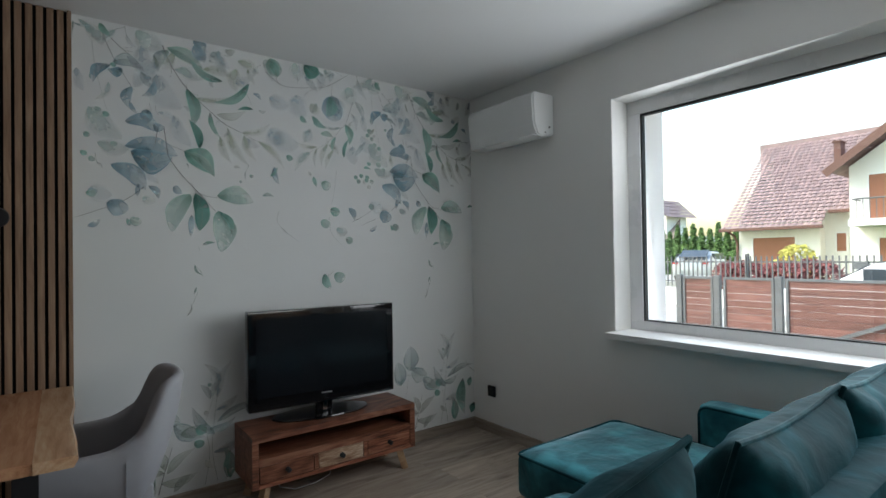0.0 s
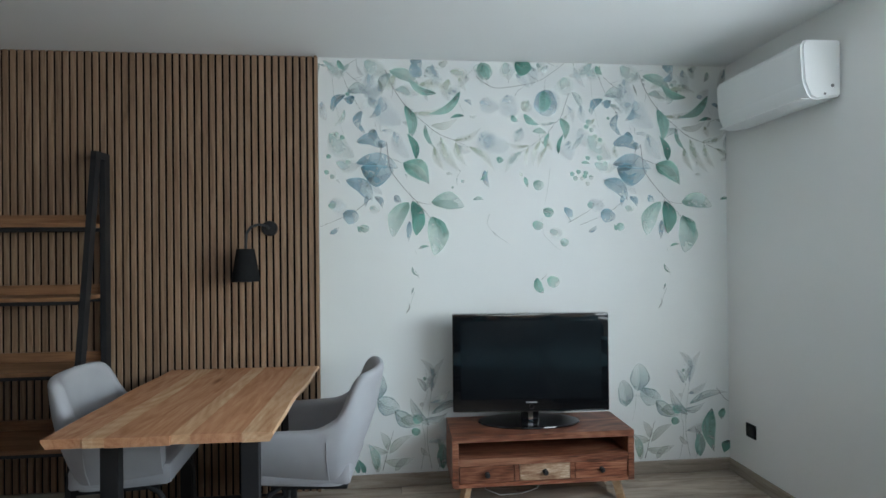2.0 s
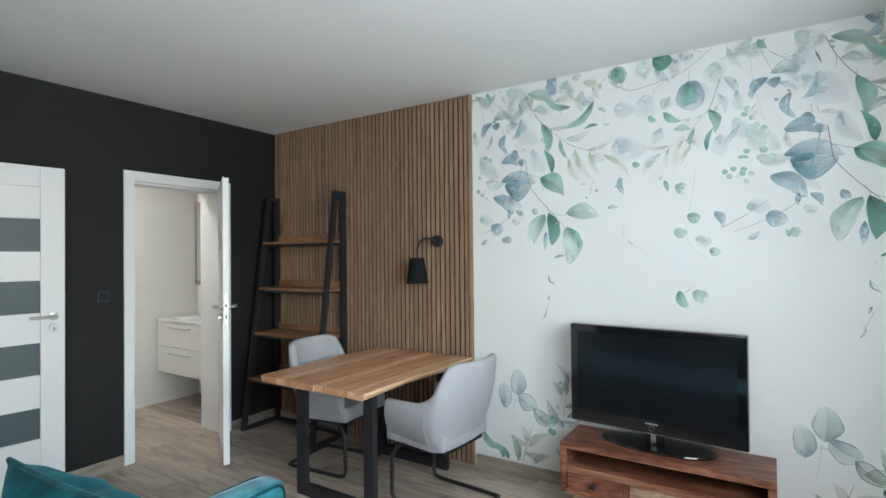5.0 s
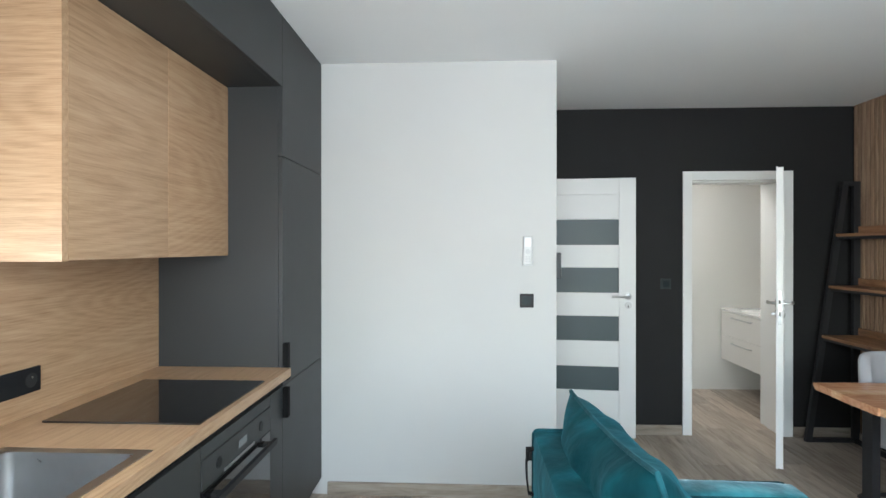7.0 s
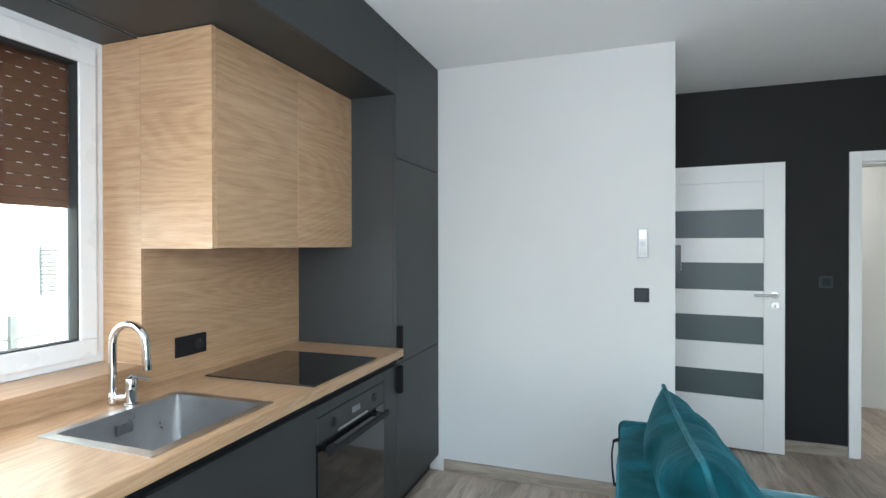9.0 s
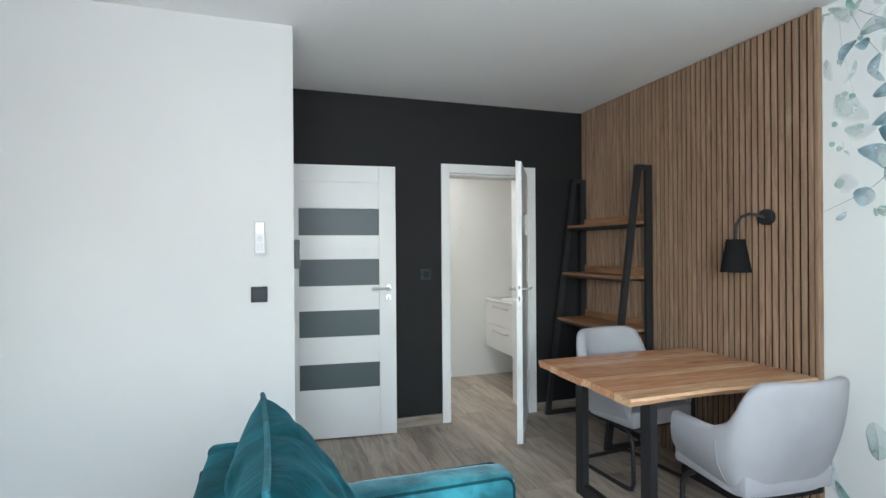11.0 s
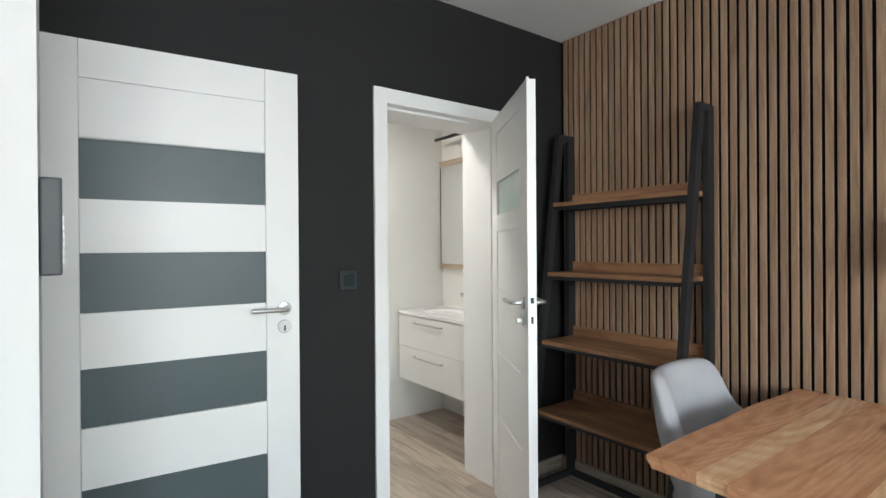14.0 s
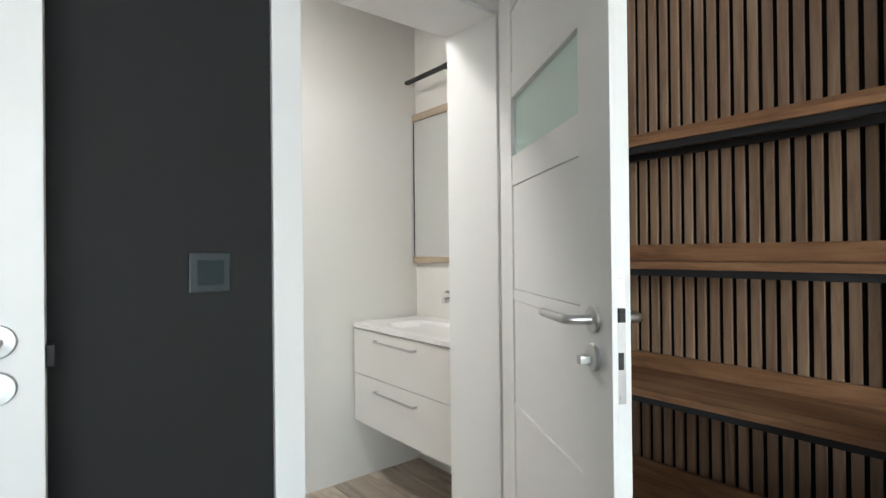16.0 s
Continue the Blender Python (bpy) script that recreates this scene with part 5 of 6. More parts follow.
# ---- television and its cabinet ----
cab = thing("tv_cabinet", "reddish reclaimed wood TV cabinet with three drawers and splayed legs", "cabinet")
CX0, CX1, CY0, CY1, CZ0, CZ1 = 1.425, 2.452, 3.175, YN - 0.03, 0.135, 0.415
part("top", boxes((CX0, CX1, CY0, CY1, CZ1 - 0.035, CZ1), bevel=0.004), cab_wood, cab)
part("bottom", boxes((CX0 + 0.036, CX1 - 0.036, CY0, CY1, CZ0, CZ0 + 0.022), bevel=0.003), cab_wood, cab)
part("side", boxes((CX0, CX0 + 0.035, CY0 + 0.001, CY1, CZ0, CZ1 - 0.036), bevel=0.004), cab_wood, cab)
part("side", boxes((CX1 - 0.035, CX1, CY0 + 0.001, CY1, CZ0, CZ1 - 0.036), bevel=0.004), cab_wood, cab)
part("shelf", boxes((CX0 + 0.036, CX1 - 0.036, CY0 + 0.003, CY1, 0.25, 0.288), bevel=0.003), cab_wood, cab)
part("back", boxes((CX0 + 0.036, CX1 - 0.036, CY1 - 0.012, CY1 - 0.002, 0.288, CZ1 - 0.036)), cab_wood, cab)
dr = [(CX0 + 0.038, CX0 + 0.345, cab_wood, "drawer"), (CX0 + 0.372, CX0 + 0.658, patched_wood, "drawer"), (CX0 + 0.685, CX1 - 0.038, cab_wood, "drawer")]
for a, b, mt, nm in dr:
    dd = part(nm, boxes((a + 0.003, b - 0.003, CY0 + 0.004, CY0 + 0.3, CZ0 + 0.0245, 0.2475), bevel=0.003), mt, cab, "pale patched drawer front" if mt is patched_wood else "")
    part("knob", lathe(bmesh.new(), [(0.014, 0.0), (0.014, -0.003), (0.006, -0.005), (0.006, -0.012), (0.013, -0.016), (0.014, -0.022), (0.008, -0.027)], 16, ((a + b) / 2, CY0 + 0.004, 0.205), "y"), black_metal, dd, "dark round knob", True)
for a, b in ((CX0 + 0.346, CX0 + 0.371), (CX0 + 0.659, CX0 + 0.684)):
    part("divider", boxes((a, b, CY0 + 0.004, CY1, CZ0 + 0.023, 0.2495)), cab_wood, cab)
for lx, sx in ((CX0 + 0.09, -1), (CX1 - 0.09, 1)):
    for ly, sy in ((CY0 + 0.06, -1), (CY1 - 0.06, 1)):
        part("leg", tube(bmesh.new(), [(lx + sx * 0.035, ly + sy * 0.02, 0.0), (lx, ly, CZ0)], 0.02, flat=(0.02, 0.02)), pale_wood, cab)

tv = thing("television", "black flat-screen television on an oval stand, switched off", "television", pose(1.896, 3.30, CZ1, 0, 0, -4.0))
TW, TH, T0 = 0.898, 0.56, 0.09
part("housing", boxes((-TW / 2, TW / 2, -0.02, 0.05, T0, T0 + TH), bevel=0.012, seg=3), gloss_black, tv, "", True)
part("back_bulge", boxes((-TW * 0.3, TW * 0.3, 0.05, 0.085, T0 + 0.08, T0 + TH - 0.12), bevel=0.02), black_plastic, tv)
part("screen", boxes((-TW / 2 + 0.045, TW / 2 - 0.045, -0.0225, -0.0195, T0 + 0.072, T0 + TH - 0.042)), screen_black, tv, "matt dark screen")
part("chrome_strip", boxes((-TW / 2 + 0.03, TW / 2 - 0.03, -0.022, -0.012, T0 + 0.001, T0 + 0.006)), chrome, tv, "thin shiny strip")
part("badge", boxes((-0.032, 0.032, -0.0225, -0.02, T0 + 0.05, T0 + 0.058)), plain("badge_silver", (0.45, 0.46, 0.47), 0.3, metal=0.6), tv, "small silver badge")
part("power_ring", tube(bmesh.new(), [(0.013 * math.cos(t), -0.021, T0 + 0.03 + 0.013 * math.sin(t)) for t in (2 * math.pi * k / 24 for k in range(24))], 0.0018, 6, True), chrome, tv)
part("neck", boxes((-0.05, 0.05, 0.02, 0.045, 0.02, T0 + 0.01), bevel=0.008), gloss_black, tv)
part("neck_trim", boxes((-0.014, 0.014, 0.012, 0.02, 0.021, T0), bevel=0.003), chrome, tv, "short shiny stub")
bm = bmesh.new()
lathe(bm, [(0.295, 0.0005), (0.3, 0.006), (0.295, 0.012), (0.23, 0.018), (0.06, 0.022)], 48)
bmesh.ops.scale(bm, vec=(1, 0.45, 1), verts=bm.verts[:])
bmesh.ops.translate(bm, vec=(0, 0.075, 0), verts=bm.verts[:])
part("stand", bm, gloss_black, tv, "glossy oval stand", True)
cable = thing("tv_cable", "thin pale cable hanging under the TV cabinet", "cable")
part("lead", tube(bmesh.new(), [(1.62, 3.4, 0.134), (1.64, 3.38, 0.03), (1.72, 3.35, 0.006), (1.85, 3.36, 0.005), (1.95, 3.38, 0.02), (2.02, 3.42, 0.134)], 0.003, 6), white_plastic, cable, "", True)

# ---- air conditioner ----
ac = thing("air_conditioner", "white split air conditioner unit high on the wall", "air conditioner")
prof = [(0.0, 2.15), (-0.13, 2.13), (-0.165, 2.145), (-0.195, 2.215), (-0.205, 2.36), (-0.2, 2.405), (-0.18, 2.42), (0.0, 2.42)]
def extrude_y(prof, y0, y1, x):
    bm = bmesh.new()
    a = [bm.verts.new((x + px, y0, pz)) for px, pz in prof]
    b = [bm.verts.new((x + px, y1, pz)) for px, pz in prof]
    k = len(prof)
    for i in range(k):
        bm.faces.new((a[i], a[(i + 1) % k], b[(i + 1) % k], b[i]))
    bm.faces.new(a[::-1])
    bm.faces.new(b)
    return bm
bm = extrude_y(prof, 2.672, 3.33, XE - 0.001)
bmesh.ops.bevel(bm, geom=bm.edges[:], offset=0.01, segments=3, affect="EDGES")
part("housing", bm, white_plastic, ac, "", True)
part("flap", tube(bmesh.new(), [(XE - 0.158, 2.69, 2.14), (XE - 0.158, 3.31, 2.14)], 0.01, flat=(0.04, 0.0025)), white_plastic, ac, "closed air flap")
part("cap", lathe(bmesh.new(), [(0.008, 0.0), (0.008, -0.002)], 12, (XE - 0.05, 2.672, 2.2), "y"), plain("screw_grey", (0.2, 0.2, 0.2), 0.5), ac)
part("cap", lathe(bmesh.new(), [(0.006, 0.0), (0.006, -0.002)], 12, (XE - 0.09, 2.672, 2.16), "y"), plain("screw_grey", (0.2, 0.2, 0.2), 0.5), ac)

# ---- switches, sockets and hand-held controls ----
switch_glass = plain("switch_glass", (0.012, 0.022, 0.025), 0.4, var=0.1, bump=0.0, spec=0.25)


def frame_plate(name, m, label, category, two=False, socket=False, cover=None):
    """A square plate in its own x-z plane, standing out towards -y."""
    t = thing(name, label, category, m)
    part("plate", boxes((-0.041, 0.041, -0.009, 0, -0.041, 0.041), bevel=0.003), cover or black_plastic, t)
    if socket:
        part("well", lathe(bmesh.new(), [(0.028, -0.009), (0.027, -0.0105), (0.021, -0.0105), (0.02, -0.0095)], 22, (0, 0, 0), "y"), rubber, t, "", True)
        part("pin", lathe(bmesh.new(), [(0.0028, -0.009), (0.0028, -0.014)], 8, (0, 0, 0.012), "y"), chrome, t)
    elif two:
        part("touch_panel", boxes((-0.027, 0.027, -0.0125, -0.009, -0.027, 0.027), bevel=0.001), switch_glass, t, "dark teal glass touch panel")
    else:
        part("rocker", boxes((-0.026, 0.026, -0.0125, -0.009, -0.026, 0.026), bevel=0.001), switch_glass, t, "dark teal rocker")
    return t


frame_plate("light_switch", pose(XW, 0.857, 1.178, 0, 0, 90), "black light switch with a teal glass panel on the white wall", "switch", two=True)
frame_plate("wall_socket", pose(XW, 0.892, 0.268, 0, 0, 90), "black wall socket low on the white wall", "socket", socket=True)
frame_plate("light_switch", pose(XD, 2.088, 1.205, 0, 0, 90), "dark light switch on the black wall beside the bathroom door", "switch", cover=plain("switch_teal", (0.014, 0.023, 0.026), 0.45, var=0.05, bump=0.0))
frame_plate("wall_socket", pose(XE, 3.335, 0.318, 0, 0, -90), "black wall socket low under the air conditioner", "socket", socket=True)

remote_white = plain("remote_white", (0.62, 0.63, 0.63), 0.45, var=0.02, bump=0.0)
rc = thing("ac_remote", "white remote control in a clear wall holder", "remote control", pose(XW, 0.862, 1.475, 0, 0, 90))
part("holder", boxes((-0.03, 0.03, -0.006, 0, -0.09, 0.01), (-0.03, -0.026, -0.026, -0.006, -0.09, 0.0), (0.026, 0.03, -0.026, -0.006, -0.09, 0.0), (-0.026, 0.026, -0.026, -0.006, -0.09, -0.085), bevel=0.001), remote_white, rc)
rb = part("body", boxes((-0.025, 0.025, -0.024, -0.0065, -0.084, 0.085), bevel=0.006, seg=3), remote_white, rc, "", True)
part("display", boxes((-0.018, 0.018, -0.0248, -0.0238, 0.025, 0.072)), plain("lcd_pale", (0.8, 0.82, 0.82), 0.2), rb, "pale liquid crystal display")
part("dial", lathe(bmesh.new(), [(0.015, -0.0238), (0.015, -0.0252), (0.01, -0.0258)], 18, (0, 0, -0.005), "y"), plain("button_grey", (0.52, 0.53, 0.54), 0.5), rb, "", True)
for i in range(3):
    part("button", boxes((-0.016, -0.003, -0.0252, -0.0238, -0.04 - i * 0.013, -0.033 - i * 0.013), bevel=0.001), plain("button_grey", (0.52, 0.53, 0.54), 0.5), rb)
    part("button", boxes((0.003, 0.016, -0.0252, -0.0238, -0.04 - i * 0.013, -0.033 - i * 0.013), bevel=0.001), plain("button_grey", (0.52, 0.53, 0.54), 0.5), rb)

hs = thing("black_remote", "dark grey remote control hung on the end of the white wall", "remote control", pose(XW - 0.035, YP, 1.385, 0, 0, 180))
hb = part("body", boxes((-0.023, 0.023, -0.03, -0.001, -0.078, 0.078), bevel=0.004), plain("remote_grey", (0.016, 0.02, 0.024), 0.5), hs)
for i in range(6):
    part("button", boxes((-0.014, -0.004, -0.033, -0.0295, -0.06 + i * 0.014, -0.052 + i * 0.014), bevel=0.001), white_plastic, hb)
    part("button", boxes((0.004, 0.014, -0.033, -0.0295, -0.06 + i * 0.014, -0.052 + i * 0.014), bevel=0.001), white_plastic, hb)

# ---- ceiling spot ----
cs = thing("ceiling_spot", "black cylindrical spotlight under the ceiling", "lamp", pose(0.7, 1.47, CEIL, 4, 8, 0))
part("base", lathe(bmesh.new(), [(0.03, 0.006), (0.03, -0.012), (0.012, -0.014), (0.012, -0.025)], 24), black_metal, cs, "", True)
part("can", lathe(bmesh.new(), [(0.02, -0.02), (0.028, -0.022), (0.028, -0.105), (0.025, -0.105), (0.024, -0.098)], 24), black_metal, cs, "", True)

# ---- sofa ----
def puff_box(x0, x1, y0, y1, z0, z1, r=0.05, puff=0.015, cuts=9):
    """An upholstered block: rounded edges, a slightly swollen top and soft unevenness."""
    bm = box(bmesh.new(), x0, x1, y0, y1, z0, z1)
    bmesh.ops.subdivide_edges(bm, edges=bm.edges[:], cuts=cuts, use_grid_fill=True)
    c = Vector(((x0 + x1) / 2, (y0 + y1) / 2, (z0 + z1) / 2))
    hv = Vector(((x1 - x0) / 2, (y1 - y0) / 2, (z1 - z0) / 2))
    for v in bm.verts:
        q = v.co - c
        core = Vector([max(-hv[i] + r, min(hv[i] - r, q[i])) for i in range(3)])
        d = q - core
        if d.length > 1e-6:
            q = core + d.normalized() * min(r, d.length)
        k = max(0.0, 1 - (q.x / hv.x) ** 2) * max(0.0, 1 - (q.y / hv.y) ** 2)
        if q.z > 0:
            q.z += puff * k * (q.z / hv.z)
        wob = noise.noise((q + c) * 6.0) * 0.006
        v.co = c + q + Vector((0, 0, wob * (1 if q.z > 0 else 0)))
    return bm


def pillow(w, h, t, seed=0.0, n=26):
    """A back cushion in its own x-z plane, with drawn-out corners, a welt and creases."""
    bm = bmesh.new()
    grid = {}
    for side in (1, -1):
        for i in range(n + 1):
            for j in range(n + 1):
                u, v = -1 + 2 * i / n, -1 + 2 * j / n
                if side < 0 and (i in (0, n) or j in (0, n)):
                    grid[side, i, j] = grid[1, i, j]
                    continue
                px = u * (1 - 0.05 * (1 - v * v) * 0.6) * w / 2
                pz = v * (1 - 0.06 * (1 - u * u) * 0.6) * h / 2
                th = t * max(0.0, (1 - u ** 4)) ** 0.55 * max(0.0, (1 - v ** 4)) ** 0.55
                th *= 1 - (0.5 if side > 0 else 0.2) * v * (1 - v * v * 0.3)
                cr = noise.noise(Vector((u * 2.2 + seed, v * 2.2, side * 3.0))) * 0.016 + noise.noise(Vector((u * 5 + seed, v * 4.5, side))) * 0.008
                edge = max(0.0, 1 - u * u) * max(0.0, 1 - v * v)
                th += cr * min(1.0, edge * 4)
                th += 0.006 * math.sin(u * 15 + 5 * noise.noise(Vector((u * 2, v * 2, seed + side)))) * max(0.0, abs(v) - 0.35) * min(1.0, edge * 5)
                sag = -0.02 * (1 - u * u) * max(0, v)
                grid[side, i, j] = bm.verts.new((px, side * th, pz + sag))
    for side in (1, -1):
        for i in range(n):
            for j in range(n):
                q = [grid[side, i, j], grid[side, i + 1, j], grid[side, i + 1, j + 1], grid[side, i, j + 1]]
                bm.faces.new(q if side > 0 else q[::-1])
    edge = [grid[1, i, 0].co.copy() for i in range(n)] + [grid[1, n, j].co.copy() for j in range(n)] + [grid[1, i, n].co.copy() for i in range(n, 0, -1)] + [grid[1, 0, j].co.copy() for j in range(n, 0, -1)]
    return bm, edge


SB = 0.735
sofa = thing("corner_sofa", "teal velvet corner sofa with a chaise and loose back cushions", "sofa")
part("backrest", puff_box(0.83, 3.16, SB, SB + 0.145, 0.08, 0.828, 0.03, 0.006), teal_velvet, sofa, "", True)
# arms, seats and chaise wear the paler velvet, with the window light painted in
part("arm", puff_box(0.645, 0.80, SB + 0.147, 1.78, 0.08, 0.572, 0.03, 0.006), teal_lit, sofa, "", True)
part("arm", puff_box(3.0, 3.16, SB + 0.145, 1.62, 0.08, 0.65, 0.03, 0.006), teal_lit, sofa, "", True)
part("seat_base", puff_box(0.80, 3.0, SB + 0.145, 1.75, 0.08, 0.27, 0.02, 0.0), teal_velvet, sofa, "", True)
part("seat", puff_box(0.805, 1.52, SB + 0.147, 1.77, 0.272, 0.44, 0.045, 0.015), teal_lit, sofa, "", True)
part("seat", puff_box(1.525, 2.24, SB + 0.147, 1.77, 0.272, 0.44, 0.045, 0.015), teal_lit, sofa, "", True)
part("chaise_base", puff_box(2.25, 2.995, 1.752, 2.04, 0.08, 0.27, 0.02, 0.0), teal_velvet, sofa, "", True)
part("chaise", puff_box(2.245, 2.995, SB + 0.147, 2.06, 0.272, 0.485, 0.045, 0.015, 12), teal_lit, sofa, "", True)

def piping(pts, r=0.006, closed=True):
    return part("piping", tube(bmesh.new(), pts, r, 8, closed), teal_piping, sofa, "welted edge", True)
def loop_xy(x0, x1, y0, y1, z, r=0.04):
    out = []
    for cx, cy, a0 in ((x1 - r, y1 - r, 0), (x0 + r, y1 - r, 90), (x0 + r, y0 + r, 180), (x1 - r, y0 + r, 270)):
        out += [(cx + r * math.cos(radians(a0 + 22.5 * k)), cy + r * math.sin(radians(a0 + 22.5 * k)), z) for k in range(5)]
    return out
def loop_yz(x, y0, y1, z0, z1, r=0.04):
    return [(x, b, c) for b, c, _ in loop_xy(y0, y1, z0, z1, 0, r)]
piping(loop_xy(2.25, 2.99, SB + 0.16, 2.055, 0.47))
piping(loop_yz(0.655, SB + 0.155, 1.77, 0.1, 0.564))
piping(loop_yz(0.79, SB + 0.155, 1.77, 0.1, 0.564))
piping(loop_yz(3.008, SB + 0.15, 1.612, 0.1, 0.642))
piping(loop_yz(0.838, SB + 0.01, SB + 0.137, 0.1, 0.822, 0.02))
for x in (0.70, 1.6, 2.95):
    for y in (0.85, 1.72):
        part("foot", lathe(bmesh.new(), [(0.022, 0.0), (0.026, 0.085)], 14, (x, y, 0)), black_plastic, sofa)
strap = part("strap", tube(bmesh.new(), [(0.86, SB + 0.012, 0.765), (0.86, SB - 0.012, 0.755), (0.86, SB - 0.018, 0.71), (0.86, SB - 0.016, 0.65), (0.86, SB - 0.01, 0.6), (0.86, SB + 0.012, 0.595)], 0.01, flat=(0.012, 0.003)), shade_cloth, sofa, "black fabric pull strap")

for cx, w, h, tilt, yaw, roll, seed, lab in ((1.205, 0.82, 0.55, 17, 1.5, -3.5, 1.0, "plump teal velvet back cushion"), (2.085, 0.70, 0.54, 17, 2, 0.0, 7.3, "creased teal velvet back cushion"), (2.72, 0.66, 0.54, 17, 2, 1.0, 4.1, "creased teal velvet window-side cushion")):
    cu = thing("back_cushion", lab + " leaning on the sofa back", "cushion", pose(cx, SB + (0.24 if cx > 2 else 0.25), 0.452 + h * 0.475, tilt, roll, yaw), "sofa back cushions")
    bm, edge = pillow(w, h, 0.145, seed)
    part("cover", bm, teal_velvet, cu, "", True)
    part("piping", tube(bmesh.new(), edge, 0.0075, 8, True), teal_piping, cu, "", True)

# ---- bathroom ----
van = thing("vanity", "white wall-hung vanity with two drawers and a moulded basin top", "vanity")
VX0, VX1, VY = -2.772, -1.86, 3.172
vwhite = plain("vanity_white", (0.76, 0.74, 0.71), 0.3, var=0.01, bump=0.0)
part("carcass", boxes((VX0, VX1, VY + 0.02, BY - 0.001, 0.335, 0.838)), vwhite, van)
for z0, z1, hz in ((0.335, 0.59, 0.53), (0.594, 0.832, 0.787)):
    dd = part("drawer", boxes((VX0, VX1, VY, VY + 0.019, z0, z1), bevel=0.0015), vwhite, van)
    hx0, hx1 = -2.545, -2.2
    part("handle", tube(bmesh.new(), [(hx0, VY, hz), (hx0, VY - 0.018, hz), (hx0 + 0.02, VY - 0.026, hz), (hx1 - 0.02, VY - 0.026, hz), (hx1, VY - 0.018, hz), (hx1, VY, hz)], 0.006, 8), steel, dd, "slim steel bar handle", True)
bm = bmesh.new()
def oval(cx, cy, a, b, z, q=3.0, nn=40):
    return [bm.verts.new((cx + a * math.copysign(abs(math.cos(t)) ** (2 / q), math.cos(t)), cy + b * math.copysign(abs(math.sin(t)) ** (2 / q), math.sin(t)), z)) for t in (2 * math.pi * k / nn for k in range(nn))]
vcx, vcy = (VX0 + VX1) / 2, (VY + BY) / 2 - 0.02
ry = (BY - VY) / 2 + 0.005
rr = [oval(vcx, (VY + BY) / 2 - 0.005, (VX1 - VX0) / 2 + 0.004, ry, 0.84, 40), oval(vcx, (VY + BY) / 2 - 0.005, (VX1 - VX0) / 2 + 0.004, ry, 0.862, 40), oval(vcx, vcy, 0.31, 0.15, 0.8615), oval(vcx, vcy, 0.29, 0.135, 0.845), oval(vcx, vcy, 0.2, 0.09, 0.842)]
for a, b in zip(rr, rr[1:]):
    for k in range(40):
        bm.faces.new((a[k], a[(k + 1) % 40], b[(k + 1) % 40], b[k]))
bm.faces.new(rr[-1])
bm.faces.new(rr[0][::-1])
part("basin_top", bm, plain("ceramic_white", (0.8, 0.8, 0.79), 0.15, var=0.01, bump=0.0), van, "glossy white basin top", True)
bt = thing("basin_tap", "chrome basin mixer tap", "tap", pose(-2.29, 3.53, 0.8615))
part("body", tube(bmesh.new(), [(0, 0, 0), (0, 0, 0.1), (0, -0.01, 0.125), (0, -0.04, 0.14), (0, -0.12, 0.135)], [0.022, 0.021, 0.02, 0.017, 0.014], 14), chrome, bt, "", True)
part("lever", tube(bmesh.new(), [(0, 0, 0.13), (0, -0.02, 0.165), (0, -0.1, 0.178)], [0.014, 0.009, 0.007], 10), chrome, bt, "", True)
mi = thing("bathroom_mirror", "tall wall mirror with pale wooden top and bottom strips", "mirror")
part("mirror_glass", boxes((-2.79, -2.05, BY - 0.02, BY - 0.002, 1.215, 2.02)), mirror_mat, mi)
part("trim", boxes((-2.795, -2.045, BY - 0.03, BY - 0.001, 2.022, 2.062), bevel=0.002), light_trim, mi)
part("trim", boxes((-2.795, -2.045, BY - 0.03, BY - 0.001, 1.178, 1.213), bevel=0.002), light_trim, mi)
part("edge", boxes((-2.795, -2.7905, BY - 0.022, BY - 0.002, 1.215, 2.02)), rubber, mi)
ml = thing("mirror_lamp", "slim black lamp bar over the bathroom mirror", "lamp")
part("bar", boxes((-2.74, -2.06, BY - 0.12, BY - 0.095, 2.215, 2.233), bevel=0.003), black_metal, ml)
part("bracket", boxes((-2.42, -2.34, BY - 0.095, BY - 0.001, 2.225, 2.25), bevel=0.003), black_metal, ml)
# glowing fitting out of view, added to brighten the bathroom
cl = thing("added_bathroom_light", "round white ceiling light, unseen, added to light the bathroom", "lamp", pose(-2.25, 2.2, CEIL))
part("body", lathe(bmesh.new(), [(0.17, 0.0), (0.17, -0.03), (0.16, -0.035)], 32), white_plastic, cl, "", True)
glow, gnt, gb = shader("lamp_glow")
gb.inputs["Base Color"].default_value = (0.9, 0.9, 0.9, 1)
gb.inputs["Emission Color"].default_value = (1.0, 0.96, 0.91, 1)
gb.inputs["Emission Strength"].default_value = 7.5
part("diffuser", lathe(bmesh.new(), [(0.155, -0.034), (0.14, -0.055), (0.08, -0.065)], 32), glow, cl, "", True)

# ---- outside ----
GZ = -0.35
grass = plain("lawn", (0.12, 0.15, 0.06), 0.95, var=0.4, scale=2.0, bump=0.8, fine=40)
paving = plain("paving_grey", (0.34, 0.33, 0.31), 0.9, var=0.15, scale=1.5, bump=0.4, fine=30)
render_cream = plain("render_cream", (0.76, 0.735, 0.68), 0.9, var=0.05, scale=1, bump=0.3, fine=60)
render_white = plain("render_white", (0.78, 0.77, 0.74), 0.9, var=0.04, scale=1, bump=0.3, fine=60)
tile_red = plain("roof_tile", (0.26, 0.18, 0.174), 0.6, var=0.25, scale=3, bump=0.2, fine=30)
